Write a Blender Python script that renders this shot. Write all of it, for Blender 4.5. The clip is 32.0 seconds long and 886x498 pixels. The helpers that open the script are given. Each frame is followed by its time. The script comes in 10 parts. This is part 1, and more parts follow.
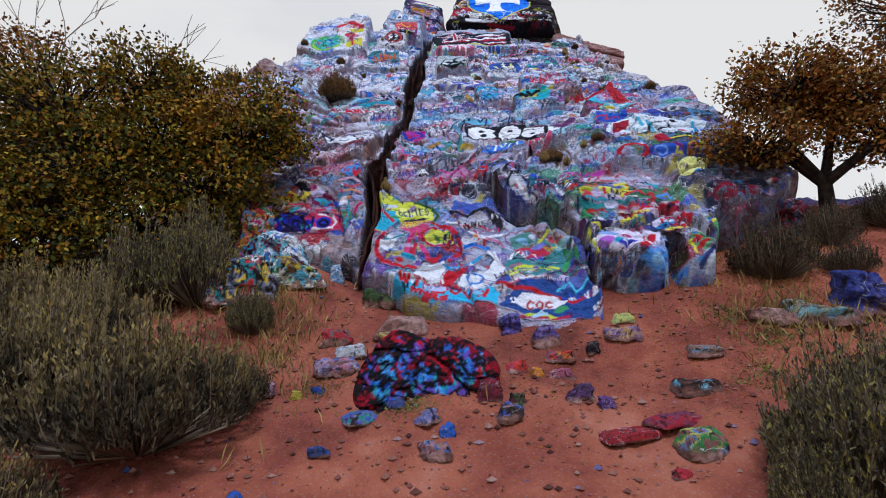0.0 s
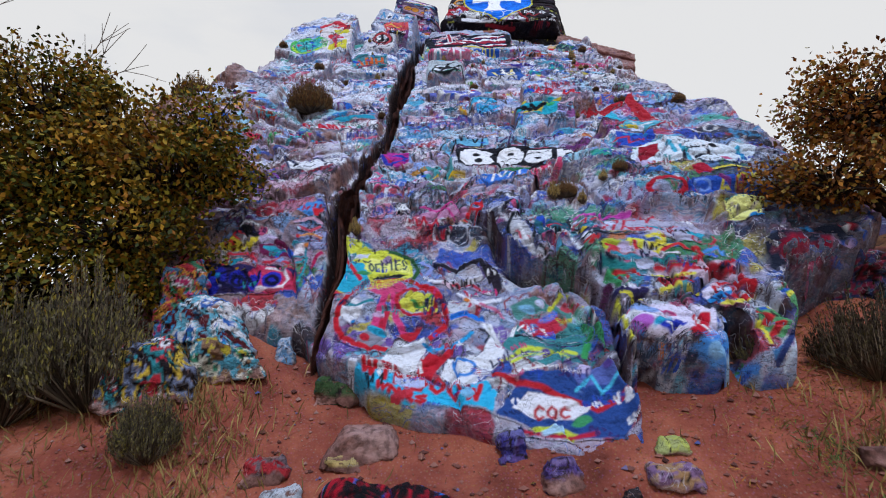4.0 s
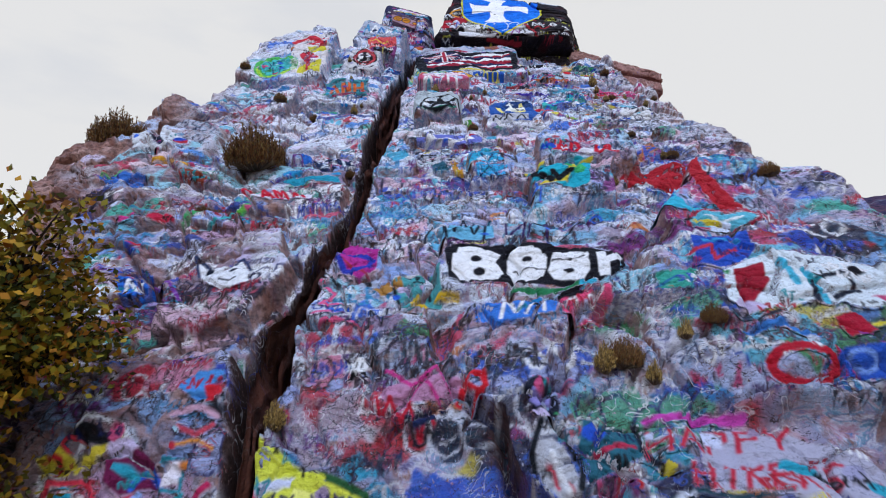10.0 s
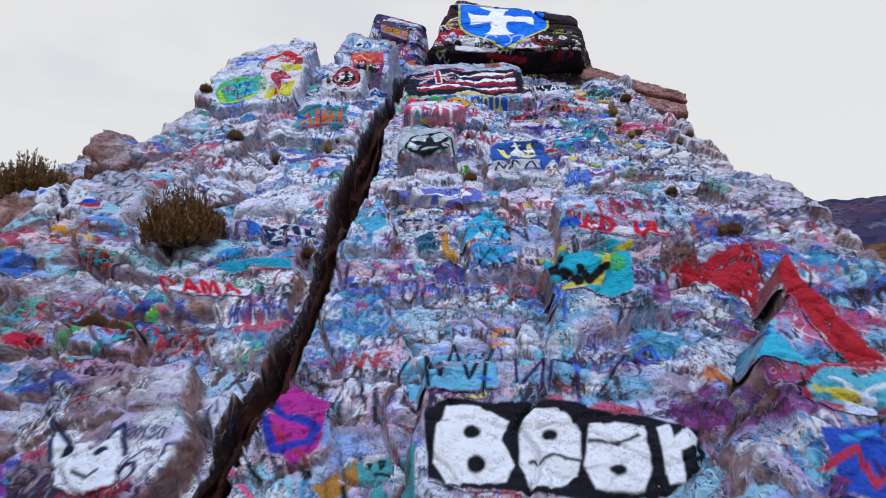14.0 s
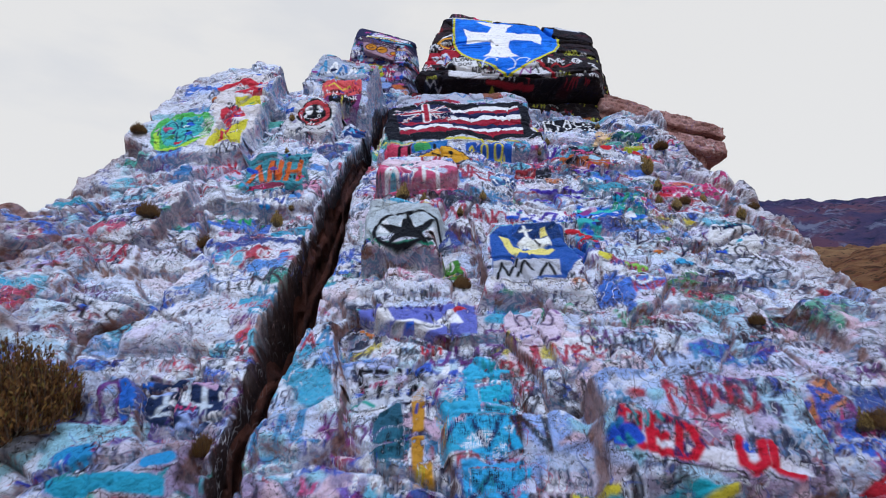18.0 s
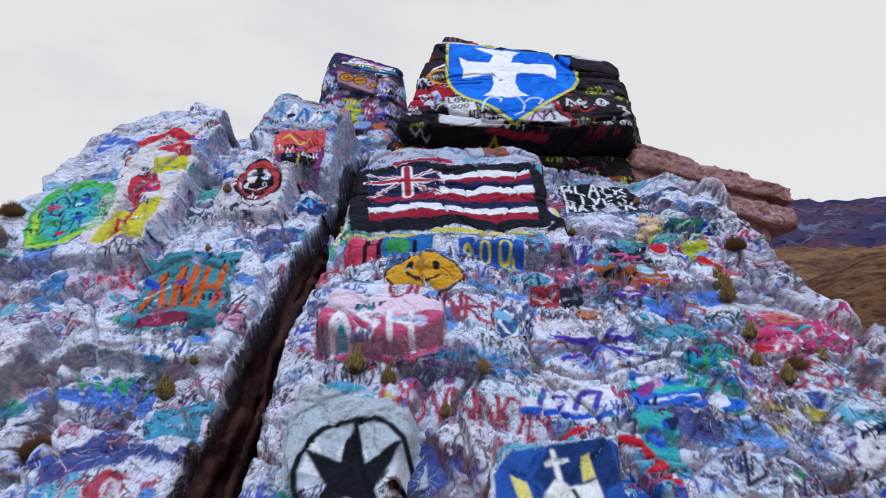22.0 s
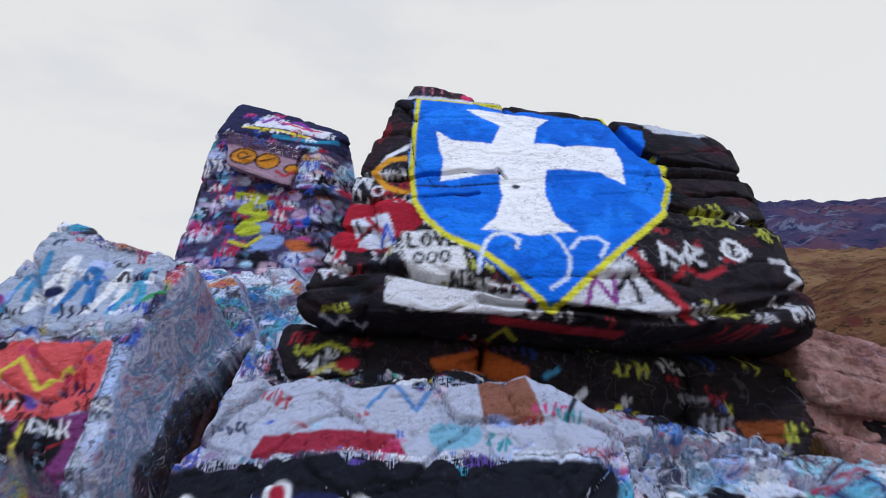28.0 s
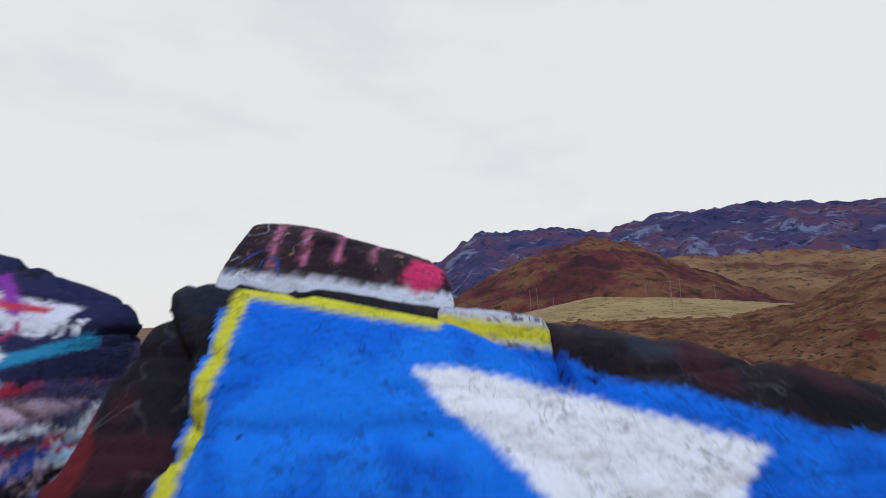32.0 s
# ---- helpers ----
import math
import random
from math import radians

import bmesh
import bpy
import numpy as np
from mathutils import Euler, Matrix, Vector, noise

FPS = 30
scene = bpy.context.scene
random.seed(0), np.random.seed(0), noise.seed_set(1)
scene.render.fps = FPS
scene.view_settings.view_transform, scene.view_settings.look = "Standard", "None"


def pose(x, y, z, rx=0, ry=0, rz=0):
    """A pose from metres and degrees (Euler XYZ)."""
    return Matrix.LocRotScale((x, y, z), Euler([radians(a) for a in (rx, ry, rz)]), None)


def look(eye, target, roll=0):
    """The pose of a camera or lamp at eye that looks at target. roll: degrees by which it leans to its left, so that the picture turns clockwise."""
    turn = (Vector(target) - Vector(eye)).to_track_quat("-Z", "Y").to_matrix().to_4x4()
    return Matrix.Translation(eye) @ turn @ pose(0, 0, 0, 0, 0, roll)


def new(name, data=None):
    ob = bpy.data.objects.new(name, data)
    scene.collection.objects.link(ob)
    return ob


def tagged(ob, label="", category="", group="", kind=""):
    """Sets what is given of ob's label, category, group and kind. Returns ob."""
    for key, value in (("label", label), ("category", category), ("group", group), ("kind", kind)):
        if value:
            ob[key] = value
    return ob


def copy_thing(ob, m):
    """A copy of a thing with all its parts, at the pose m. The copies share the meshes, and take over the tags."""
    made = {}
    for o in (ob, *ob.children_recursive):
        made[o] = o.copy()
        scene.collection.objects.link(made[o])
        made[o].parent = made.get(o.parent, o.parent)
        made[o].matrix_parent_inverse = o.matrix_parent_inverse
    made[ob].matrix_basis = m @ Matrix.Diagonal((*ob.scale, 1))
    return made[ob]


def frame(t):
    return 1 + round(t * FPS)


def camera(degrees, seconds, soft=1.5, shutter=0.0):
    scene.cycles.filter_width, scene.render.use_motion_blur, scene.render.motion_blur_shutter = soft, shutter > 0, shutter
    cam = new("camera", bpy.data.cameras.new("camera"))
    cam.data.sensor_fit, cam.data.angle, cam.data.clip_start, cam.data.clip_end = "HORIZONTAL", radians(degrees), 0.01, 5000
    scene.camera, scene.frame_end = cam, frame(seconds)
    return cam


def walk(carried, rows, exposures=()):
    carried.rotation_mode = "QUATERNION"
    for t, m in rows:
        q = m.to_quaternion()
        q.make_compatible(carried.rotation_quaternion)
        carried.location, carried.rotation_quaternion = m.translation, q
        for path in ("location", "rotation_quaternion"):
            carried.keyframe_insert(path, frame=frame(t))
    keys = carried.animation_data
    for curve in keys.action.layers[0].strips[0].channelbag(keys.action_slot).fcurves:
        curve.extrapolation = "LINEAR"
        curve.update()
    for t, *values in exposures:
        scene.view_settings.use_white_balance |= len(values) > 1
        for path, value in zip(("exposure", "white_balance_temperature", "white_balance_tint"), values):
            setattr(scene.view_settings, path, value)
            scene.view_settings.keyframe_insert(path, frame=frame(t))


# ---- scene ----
cam = camera(84.0, 32.0, soft=1.0, shutter=0.45)
TILT, LEAN = 7.0, 3.0
PATH = [
    (0, 0.003, -0.003, 1.941), (1, 0.054, 0.290, 2.072), (2, 0.117, 0.637, 2.274),
    (3, 0.180, 1.005, 2.520), (4, 0.239, 1.377, 2.789), (5, 0.290, 1.742, 3.070),
    (6, 0.334, 2.097, 3.354), (7, 0.374, 2.445, 3.638), (8, 0.410, 2.787, 3.922),
    (9, 0.447, 3.129, 4.207), (10, 0.486, 3.476, 4.496), (11, 0.529, 3.832, 4.792),
    (12, 0.578, 4.201, 5.099), (13, 0.632, 4.585, 5.419), (14, 0.691, 4.984, 5.754),
    (15, 0.755, 5.400, 6.106), (16, 0.821, 5.830, 6.476), (17, 0.889, 6.275, 6.863),
    (18, 0.958, 6.733, 7.267), (19, 1.026, 7.205, 7.686), (20, 1.093, 7.690, 8.118),
    (21, 1.159, 8.191, 8.561), (22, 1.225, 8.712, 9.012), (23, 1.293, 9.257, 9.471),
    (24, 1.365, 9.834, 9.935), (25, 1.443, 10.449, 10.405), (26, 1.531, 11.111, 10.882),
    (27, 1.629, 11.829, 11.367), (28, 1.738, 12.608, 11.864), (29, 1.857, 13.451, 12.378),
    (30, 1.980, 14.358, 12.917), (31, 2.096, 15.316, 13.488), (32, 2.187, 16.308, 14.100),
]
walk(cam, [(t, pose(x, y, z, 90 + TILT, LEAN, 0)) for t, x, y, z in PATH])

# ---- light ----
SUN_ELEV, SUN_TURN = radians(52), radians(200)
world = bpy.data.worlds.new("overcast_sky")
scene.world = world
world.use_nodes = True
wn, wl = world.node_tree.nodes, world.node_tree.links
wn.clear()
sky = wn.new("ShaderNodeTexSky")
sky.sky_type, sky.sun_disc, sky.sun_elevation, sky.sun_rotation = "NISHITA", False, SUN_ELEV, SUN_TURN
sky_dim = wn.new("ShaderNodeVectorMath")
sky_dim.operation = "SCALE"
sky_dim.inputs["Scale"].default_value = 0.09
wl.new(sky.outputs[0], sky_dim.inputs[0])
w_co = wn.new("ShaderNodeTexCoord")
w_map = wn.new("ShaderNodeMapping")
w_map.inputs["Scale"].default_value = (1.2, 1.2, 3.4)
wl.new(w_co.outputs["Generated"], w_map.inputs[0])
cloud = wn.new("ShaderNodeTexNoise")
cloud.inputs["Scale"].default_value, cloud.inputs["Detail"].default_value = 2.6, 6
wl.new(w_map.outputs[0], cloud.inputs["Vector"])
cloud_ramp = wn.new("ShaderNodeValToRGB")
cloud_ramp.color_ramp.elements[0].position, cloud_ramp.color_ramp.elements[0].color = 0.30, (0.75, 0.765, 0.80, 1)
cloud_ramp.color_ramp.elements[1].position, cloud_ramp.color_ramp.elements[1].color = 0.46, (0.825, 0.825, 0.83, 1)
wl.new(cloud.outputs["Fac"], cloud_ramp.inputs[0])
sky_mix = wn.new("ShaderNodeMix")
sky_mix.data_type = "RGBA"
sky_mix.inputs[0].default_value = 0.93
wl.new(sky_dim.outputs[0], sky_mix.inputs[6])
# thinner, bluer cloud towards the top of the sky
w_up = wn.new("ShaderNodeSeparateXYZ")
wl.new(w_co.outputs["Generated"], w_up.inputs[0])
thin = wn.new("ShaderNodeValToRGB")
thin.color_ramp.elements[0].position, thin.color_ramp.elements[0].color = 0.55, (1, 1, 1, 1)
thin.color_ramp.elements[1].position, thin.color_ramp.elements[1].color = 0.88, (0.50, 0.77, 1.36, 1)
wl.new(w_up.outputs["Z"], thin.inputs[0])
tone = wn.new("ShaderNodeMix")
tone.data_type, tone.blend_type = "RGBA", "MULTIPLY"
tone.inputs[0].default_value = 1.0
wl.new(cloud_ramp.outputs[0], tone.inputs[6])
wl.new(thin.outputs[0], tone.inputs[7])
wl.new(tone.outputs[2], sky_mix.inputs[7])
w_bg = wn.new("ShaderNodeBackground")
wl.new(sky_mix.outputs[2], w_bg.inputs["Color"])
w_out = wn.new("ShaderNodeOutputWorld")
wl.new(w_bg.outputs[0], w_out.inputs[0])
sun_data = bpy.data.lights.new("sun", "SUN")
sun_data.energy, sun_data.angle, sun_data.color = 2.2, radians(14), (0.91, 0.97, 1.15)
sun = new("sun", sun_data)
sun.matrix_world = look((3, -6, 30), (0.6, 8, 2))
scene.view_settings.exposure = 0.0


# ---- colours and materials ----
def rgb(h):
    """A linear colour from a hex word."""
    return tuple(((int(h[i:i + 2], 16) / 255 + 0.055) / 1.055) ** 2.4 if int(h[i:i + 2], 16) > 10 else int(h[i:i + 2], 16) / 3300 for i in (0, 2, 4))


class Mat:
    """A node material with short calls."""

    def __init__(self, name, rough=0.9, spec=0.3):
        self.m = bpy.data.materials.new(name)
        self.m.use_nodes = True
        self.n, self.l = self.m.node_tree.nodes, self.m.node_tree.links
        self.b = self.n["Principled BSDF"]
        self.b.inputs["Roughness"].default_value = rough
        self.b.inputs["Specular IOR Level"].default_value = spec
        self.co = self.n.new("ShaderNodeTexCoord").outputs["Object"]
        self.geo = self.n.new("ShaderNodeNewGeometry")

    def noise(self, scale, detail=4, rough=0.55, distort=0.0, stretch=None, where=None):
        k = self.n.new("ShaderNodeTexNoise")
        k.inputs["Scale"].default_value, k.inputs["Detail"].default_value = scale, detail
        k.inputs["Roughness"].default_value, k.inputs["Distortion"].default_value = rough, distort
        src = where or self.geo.outputs["Position"]
        if stretch:
            mp = self.n.new("ShaderNodeMapping")
            mp.inputs["Scale"].default_value = stretch
            self.l.new(src, mp.inputs[0])
            src = mp.outputs[0]
        self.l.new(src, k.inputs["Vector"])
        return k.outputs["Fac"]

    def voronoi(self, scale, feature="F1", rand=1.0):
        k = self.n.new("ShaderNodeTexVoronoi")
        k.feature = feature
        k.inputs["Scale"].default_value, k.inputs["Randomness"].default_value = scale, rand
        self.l.new(self.geo.outputs["Position"], k.inputs["Vector"])
        return k

    def ramp(self, fac, *stops):
        k = self.n.new("ShaderNodeValToRGB")
        el = k.color_ramp.elements
        while len(el) < len(stops):
            el.new(0.5)
        for e, (p, c) in zip(el, stops):
            e.position = p
            e.color = (*c, 1) if isinstance(c, tuple) else (c, c, c, 1)
        self.l.new(fac, k.inputs[0])
        return k.outputs[0]

    def mix(self, fac, a, b, blend="MIX"):
        k = self.n.new("ShaderNodeMix")
        k.data_type, k.blend_type = "RGBA", blend
        for key, val in (("Factor", fac), ("A", a), ("B", b)):
            sock = [s for s in k.inputs if s.name == key and (s.type == ("VALUE" if key == "Factor" else "RGBA"))][0]
            if isinstance(val, (int, float)):
                sock.default_value = val
            elif isinstance(val, tuple):
                sock.default_value = (*val, 1)
            else:
                self.l.new(val, sock)
        return [s for s in k.outputs if s.type == "RGBA"][0]

    def math(self, op, a, b=0.0):
        k = self.n.new("ShaderNodeMath")
        k.operation = op
        for i, val in enumerate((a, b)):
            if isinstance(val, (int, float)):
                k.inputs[i].default_value = val
            else:
                self.l.new(val, k.inputs[i])
        return k.outputs[0]

    def attr(self, name):
        k = self.n.new("ShaderNodeAttribute")
        k.attribute_name = name
        return k

    def random(self):
        return self.n.new("ShaderNodeObjectInfo").outputs["Random"]

    def island(self):
        return self.geo.outputs["Random Per Island"]

    def bump(self, height, strength=0.5, dist=0.02):
        k = self.n.new("ShaderNodeBump")
        k.inputs["Strength"].default_value, k.inputs["Distance"].default_value = strength, dist
        self.l.new(height, k.inputs["Height"])
        old = self.b.inputs["Normal"].links
        if old:
            self.l.new(old[0].from_socket, k.inputs["Normal"])
        self.l.new(k.outputs[0], self.b.inputs["Normal"])

    def done(self, colour, rough=None):
        self.l.new(colour, self.b.inputs["Base Color"])
        if rough is not None:
            self.l.new(rough, self.b.inputs["Roughness"])
        return self.m


def bare_stone(m):
    """Pink-brown quartzite, with darker stains."""
    tint = m.ramp(m.noise(2.3, 6), (0.30, rgb("5a3c36")), (0.48, rgb("8e645a")), (0.62, rgb("b49088")), (0.75, rgb("6a473f")))
    return m.mix(m.ramp(m.noise(14, 5), (0.44, 0.0), (0.64, 0.65)), tint, rgb("3a2520"))


def painted_rock(name="painted_rock", coats=False):
    m = Mat(name, 0.78, 0.12)
    at = m.attr("paint")
    stone = bare_stone(m)
    if coats:
        # oversprayed old paint in broken patches down the sides and joints
        old_tint = m.ramp(m.noise(3.3, 5, 0.7, 0.6), (0.30, rgb("3a4a86")), (0.37, rgb("a4b0da")), (0.42, rgb("dce4f6")), (0.47, rgb("9a9cc8")), (0.51, rgb("5aa4cc")), (0.54, rgb("c8d2ec")), (0.60, rgb("c098b4")), (0.66, rgb("3a7ac0")), (0.74, rgb("282c40")))
        side = m.n.new("ShaderNodeSeparateXYZ")
        m.l.new(m.geo.outputs["Position"], side.inputs[0])
        reach = m.ramp(m.math("ADD", m.math("DIVIDE", side.outputs["X"], 14.0), 0.5), (0.18, 0.0), (0.28, 1.0), (0.80, 1.0), (0.87, 0.0))
        wide = reach
        low_left = m.math("MULTIPLY", m.ramp(m.math("MULTIPLY", side.outputs["X"], -0.5), (0.35, 0.0), (0.75, 1.0)), m.ramp(m.math("DIVIDE", side.outputs["Z"], 10.0), (0.56, 1.0), (0.72, 0.0)))
        reach = m.math("MULTIPLY", reach, m.math("SUBTRACT", 1.0, m.math("MULTIPLY", low_left, 0.8)))
        # joints that face sideways are hard to reach and keep their bare red stone
        facing = m.n.new("ShaderNodeSeparateXYZ")
        m.l.new(m.geo.outputs["Normal"], facing.inputs[0])
        sheer = m.ramp(m.math("ABSOLUTE", facing.outputs["X"], 0.0), (0.62, 1.0), (0.80, 0.15))
        # the top slabs are painted down their sides too
        top = m.ramp(m.math("DIVIDE", side.outputs["Z"], 20.0), (0.40, 0.0), (0.47, 0.8))
        reach = m.math("MULTIPLY", reach, m.math("MAXIMUM", sheer, top))
        stone = m.mix(m.math("MAXIMUM", m.math("MULTIPLY", reach, m.ramp(m.noise(4.1, 6, 0.72), (0.41, 0.0), (0.51, 0.75))), m.math("MULTIPLY", m.math("MULTIPLY", top, wide), m.ramp(m.noise(4.1, 6, 0.72), (0.33, 0.0), (0.42, 1.0)))), stone, old_tint)
    chips = m.ramp(m.noise(24, 7, 0.72), (0.60, 1.0), (0.64, 0.0))
    solid = m.ramp(at.outputs["Alpha"], (0.90, 0.0), (0.97, 1.0))
    cover = m.math("MAXIMUM", m.math("MULTIPLY", at.outputs["Alpha"], chips), m.math("MULTIPLY", solid, 0.97))
    # thin crossing lines of old spray in several colours, in patches
    paint = at.outputs["Color"]
    old = m.math("SUBTRACT", 1.0, solid)
    for k, (sc, col, lo) in enumerate(((3.1, "16161c", 0.50), (4.3, "e8e8ee", 0.52), (3.7, "2450b0", 0.53), (5.2, "b02434", 0.55), (6.7, "1c1c24", 0.50), (7.3, "c9ccd6", 0.53))):
        f = m.noise(sc, 1.2, 0.4, 0.9, (1.0 + 0.1 * k, 1.3, 1.15))
        line = m.ramp(f, (0.486, 0.0), (0.494, 1.0), (0.508, 1.0), (0.516, 0.0))
        where = m.math("MULTIPLY", m.ramp(m.noise(0.9 + 0.23 * k, 3), (lo + 0.02, 0.0), (lo + 0.07, 0.7)), old)
        paint = m.mix(m.math("MULTIPLY", line, where), paint, rgb(col))
    for sc, st in ((4.6, (1.0, 1.6, 2.4)), (9.0, (1.3, 1.0, 2.6))):
        f = m.noise(sc, 3, 0.6, 0.5, st)
        crack = m.ramp(f, (0.486, 0.0), (0.495, 1.0), (0.505, 1.0), (0.514, 0.0))
        spot = m.ramp(m.noise(sc * 0.37, 3), (0.44, 0.0), (0.53, 0.95))
        paint = m.mix(m.math("MULTIPLY", m.math("MULTIPLY", crack, spot), m.math("ADD", 0.40, m.math("MULTIPLY", old, 0.6))), paint, rgb("0d0a0d"))
    specks = m.ramp(m.noise(38, 4, 0.7), (0.38, 1.0), (0.46, 0.0))
    paint = m.mix(m.math("MULTIPLY", specks, m.math("ADD", 0.05, m.math("MULTIPLY", old, 0.20))), paint, rgb("262230"))
    colour = m.mix(cover, stone, paint)
    m.bump(m.noise(7, 9, 0.70, 0.0, (1, 1.2, 1.7)), 0.9, 0.08)
    m.bump(m.noise(30, 6, 0.66), 0.5, 0.018)
    return m.done(colour)


def dirt():
    m = Mat("red_dirt", 0.95, 0.15)
    base = m.ramp(m.noise(1.1, 7, 0.6), (0.30, rgb("54281f")), (0.45, rgb("7e4032")), (0.58, rgb("96543f")), (0.72, rgb("a86c58")))
    grit = m.voronoi(42)
    base = m.mix(m.ramp(grit.outputs["Distance"], (0.12, 0.14), (0.40, 0.0)), base, m.mix(0.5, grit.outputs["Color"], rgb("7d6660")), "MIX")
    far = m.ramp(m.noise(0.05, 6), (0.38, rgb("4a3428")), (0.52, rgb("6e5638")), (0.66, rgb("4a4a2c")))
    away = m.n.new("ShaderNodeVectorMath")
    away.operation = "LENGTH"
    m.l.new(m.geo.outputs["Position"], away.inputs[0])
    colour = m.mix(m.ramp(m.math("DIVIDE", away.outputs["Value"], 60.0), (0.2, 0.0), (0.6, 1.0)), base, far)
    m.bump(m.noise(18, 7, 0.7), 0.6, 0.04)
    m.bump(m.voronoi(30).outputs["Distance"], 0.3, 0.03)
    return m.done(colour)


# ---- rock form ----
SLOPE = math.atan(0.8077)
CS, SN, BASE = math.cos(SLOPE), math.sin(SLOPE), -1.83


def lattice(i, j, seed):
    """Random numbers from 0 to 1 at whole-numbered places."""
    h = (i.astype(np.int64) * 374761393 + j.astype(np.int64) * 668265263 + seed * 974711) & 0xFFFFFFFF
    h = ((h ^ (h >> 13)) * 1274126177) & 0xFFFFFFFF
    return ((h ^ (h >> 16)) & 0xFFFFFF) / 16777215.0


def soft_noise(x, y, seed):
    """Smooth noise from -1 to 1."""
    i, j = np.floor(x), np.floor(y)
    fx, fy = x - i, y - j
    fx, fy = fx * fx * (3 - 2 * fx), fy * fy * (3 - 2 * fy)
    a, b = lattice(i, j, seed), lattice(i + 1, j, seed)
    c, d = lattice(i, j + 1, seed), lattice(i + 1, j + 1, seed)
    return 2 * (a + (b - a) * fx + (c - a) * fy + (a - b - c + d) * fx * fy) - 1


def fbm(x, y, seed, octaves=4, gain=0.5):
    total, amp = 0.0, 1.0
    for k in range(octaves):
        total = total + amp * soft_noise(x * 2 ** k, y * 2 ** k, seed + k)
        amp *= gain
    return total


def blocks(x, y, seed):
    """Cells of broken rock: a random number, the way to the cell's middle, and how far the nearest joint is."""
    i0, j0 = np.floor(x), np.floor(y)
    best = np.full(x.shape, 9.0)
    second = np.full(x.shape, 9.0)
    rid, dx0, dy0 = np.zeros(x.shape), np.zeros(x.shape), np.zeros(x.shape)
    for a in (-1, 0, 1):
        for b in (-1, 0, 1):
            i, j = i0 + a, j0 + b
            px, py = i + 0.15 + 0.7 * lattice(i, j, seed), j + 0.15 + 0.7 * lattice(i, j, seed + 7)
            dx, dy = x - px, y - py
            d = np.maximum(np.abs(dx), np.abs(dy)) * 0.75 + 0.25 * np.hypot(dx, dy)
            near = d < best
            second = np.where(near, best, np.minimum(second, d))
            rid = np.where(near, lattice(i, j, seed + 13), rid)
            dx0, dy0 = np.where(near, dx, dx0), np.where(near, dy, dy0)
            best = np.where(near, d, best)
    return rid, dx0, dy0, second - best


def step(x):
    x = np.clip(x, 0, 1)
    return x * x * (3 - 2 * x)


def line_gap(u, v, pts):
    """Distance from a broken line, and on which side: more than 0 to its right as it runs."""
    best, side, along = np.full(u.shape, 99.0), np.zeros(u.shape), np.zeros(u.shape)
    for k, ((ax, ay), (bx, by)) in enumerate(zip(pts, pts[1:])):
        ex, ey = bx - ax, by - ay
        h = np.clip(((u - ax) * ex + (v - ay) * ey) / (ex * ex + ey * ey), 0, 1)
        d = np.hypot(u - ax - h * ex, v - ay - h * ey)
        near = d < best
        side = np.where(near, np.sign((u - ax) * ey - (v - ay) * ex), side)
        along = np.where(near, k + h, along)
        best = np.minimum(best, d)
    return best, side, along


def inside(u, v, pts):
    """Distance into a many-sided outline (less than 0 outside)."""
    d, _, _ = line_gap(u, v, pts + pts[:1])
    odd = np.zeros(u.shape, bool)
    for (ax, ay), (bx, by) in zip(pts, pts[1:] + pts[:1]):
        if ay != by:
            odd ^= ((ay > v) != (by > v)) & (u < (bx - ax) * (v - ay) / (by - ay) + ax)
    return np.where(odd, d, -d)


FISSURE = [(-1.35, 6.6), (-1.0, 7.5), (-0.90, 8.3), (-0.92, 9.2), (-0.93, 9.9), (-0.77, 10.7), (-0.64, 11.4), (-0.56, 12.1), (-0.45, 13.2),
           (-0.40, 15.1), (-0.37, 17.0), (-0.26, 18.2), (-0.05, 20.5), (0.1, 21.6)]
FLANK = [(0.60, 9.25), (0.76, 8.85), (0.90, 8.42), (1.02, 8.14), (1.20, 7.95), (1.42, 7.84), (1.58, 7.62), (1.70, 7.36), (1.74, 7.0), (1.80, 6.6), (1.86, 6.1)]
CLEFT = [(2.66, 7.2), (2.67, 7.04), (2.61, 6.81), (2.53, 6.56), (2.53, 6.42), (2.55, 5.92)]
FOOT = [(-9, 12.5), (-5.6, 12.0), (-4.2, 10.0), (-3.2, 8.5), (-2.3, 7.92), (-1.65, 7.84), (-1.2, 7.72), (-0.98, 7.3), (-0.62, 7.05), (-0.45, 6.8), (0.0, 6.6), (0.6, 6.38), (1.2, 6.15), (1.62, 6.15), (1.72, 6.5), (1.85, 6.82),
        (2.2, 6.78), (2.6, 6.62), (2.95, 6.66), (3.12, 6.98), (3.27, 7.35), (3.6, 7.75), (4.4, 7.95), (5.4, 8.7), (9, 9.5)]
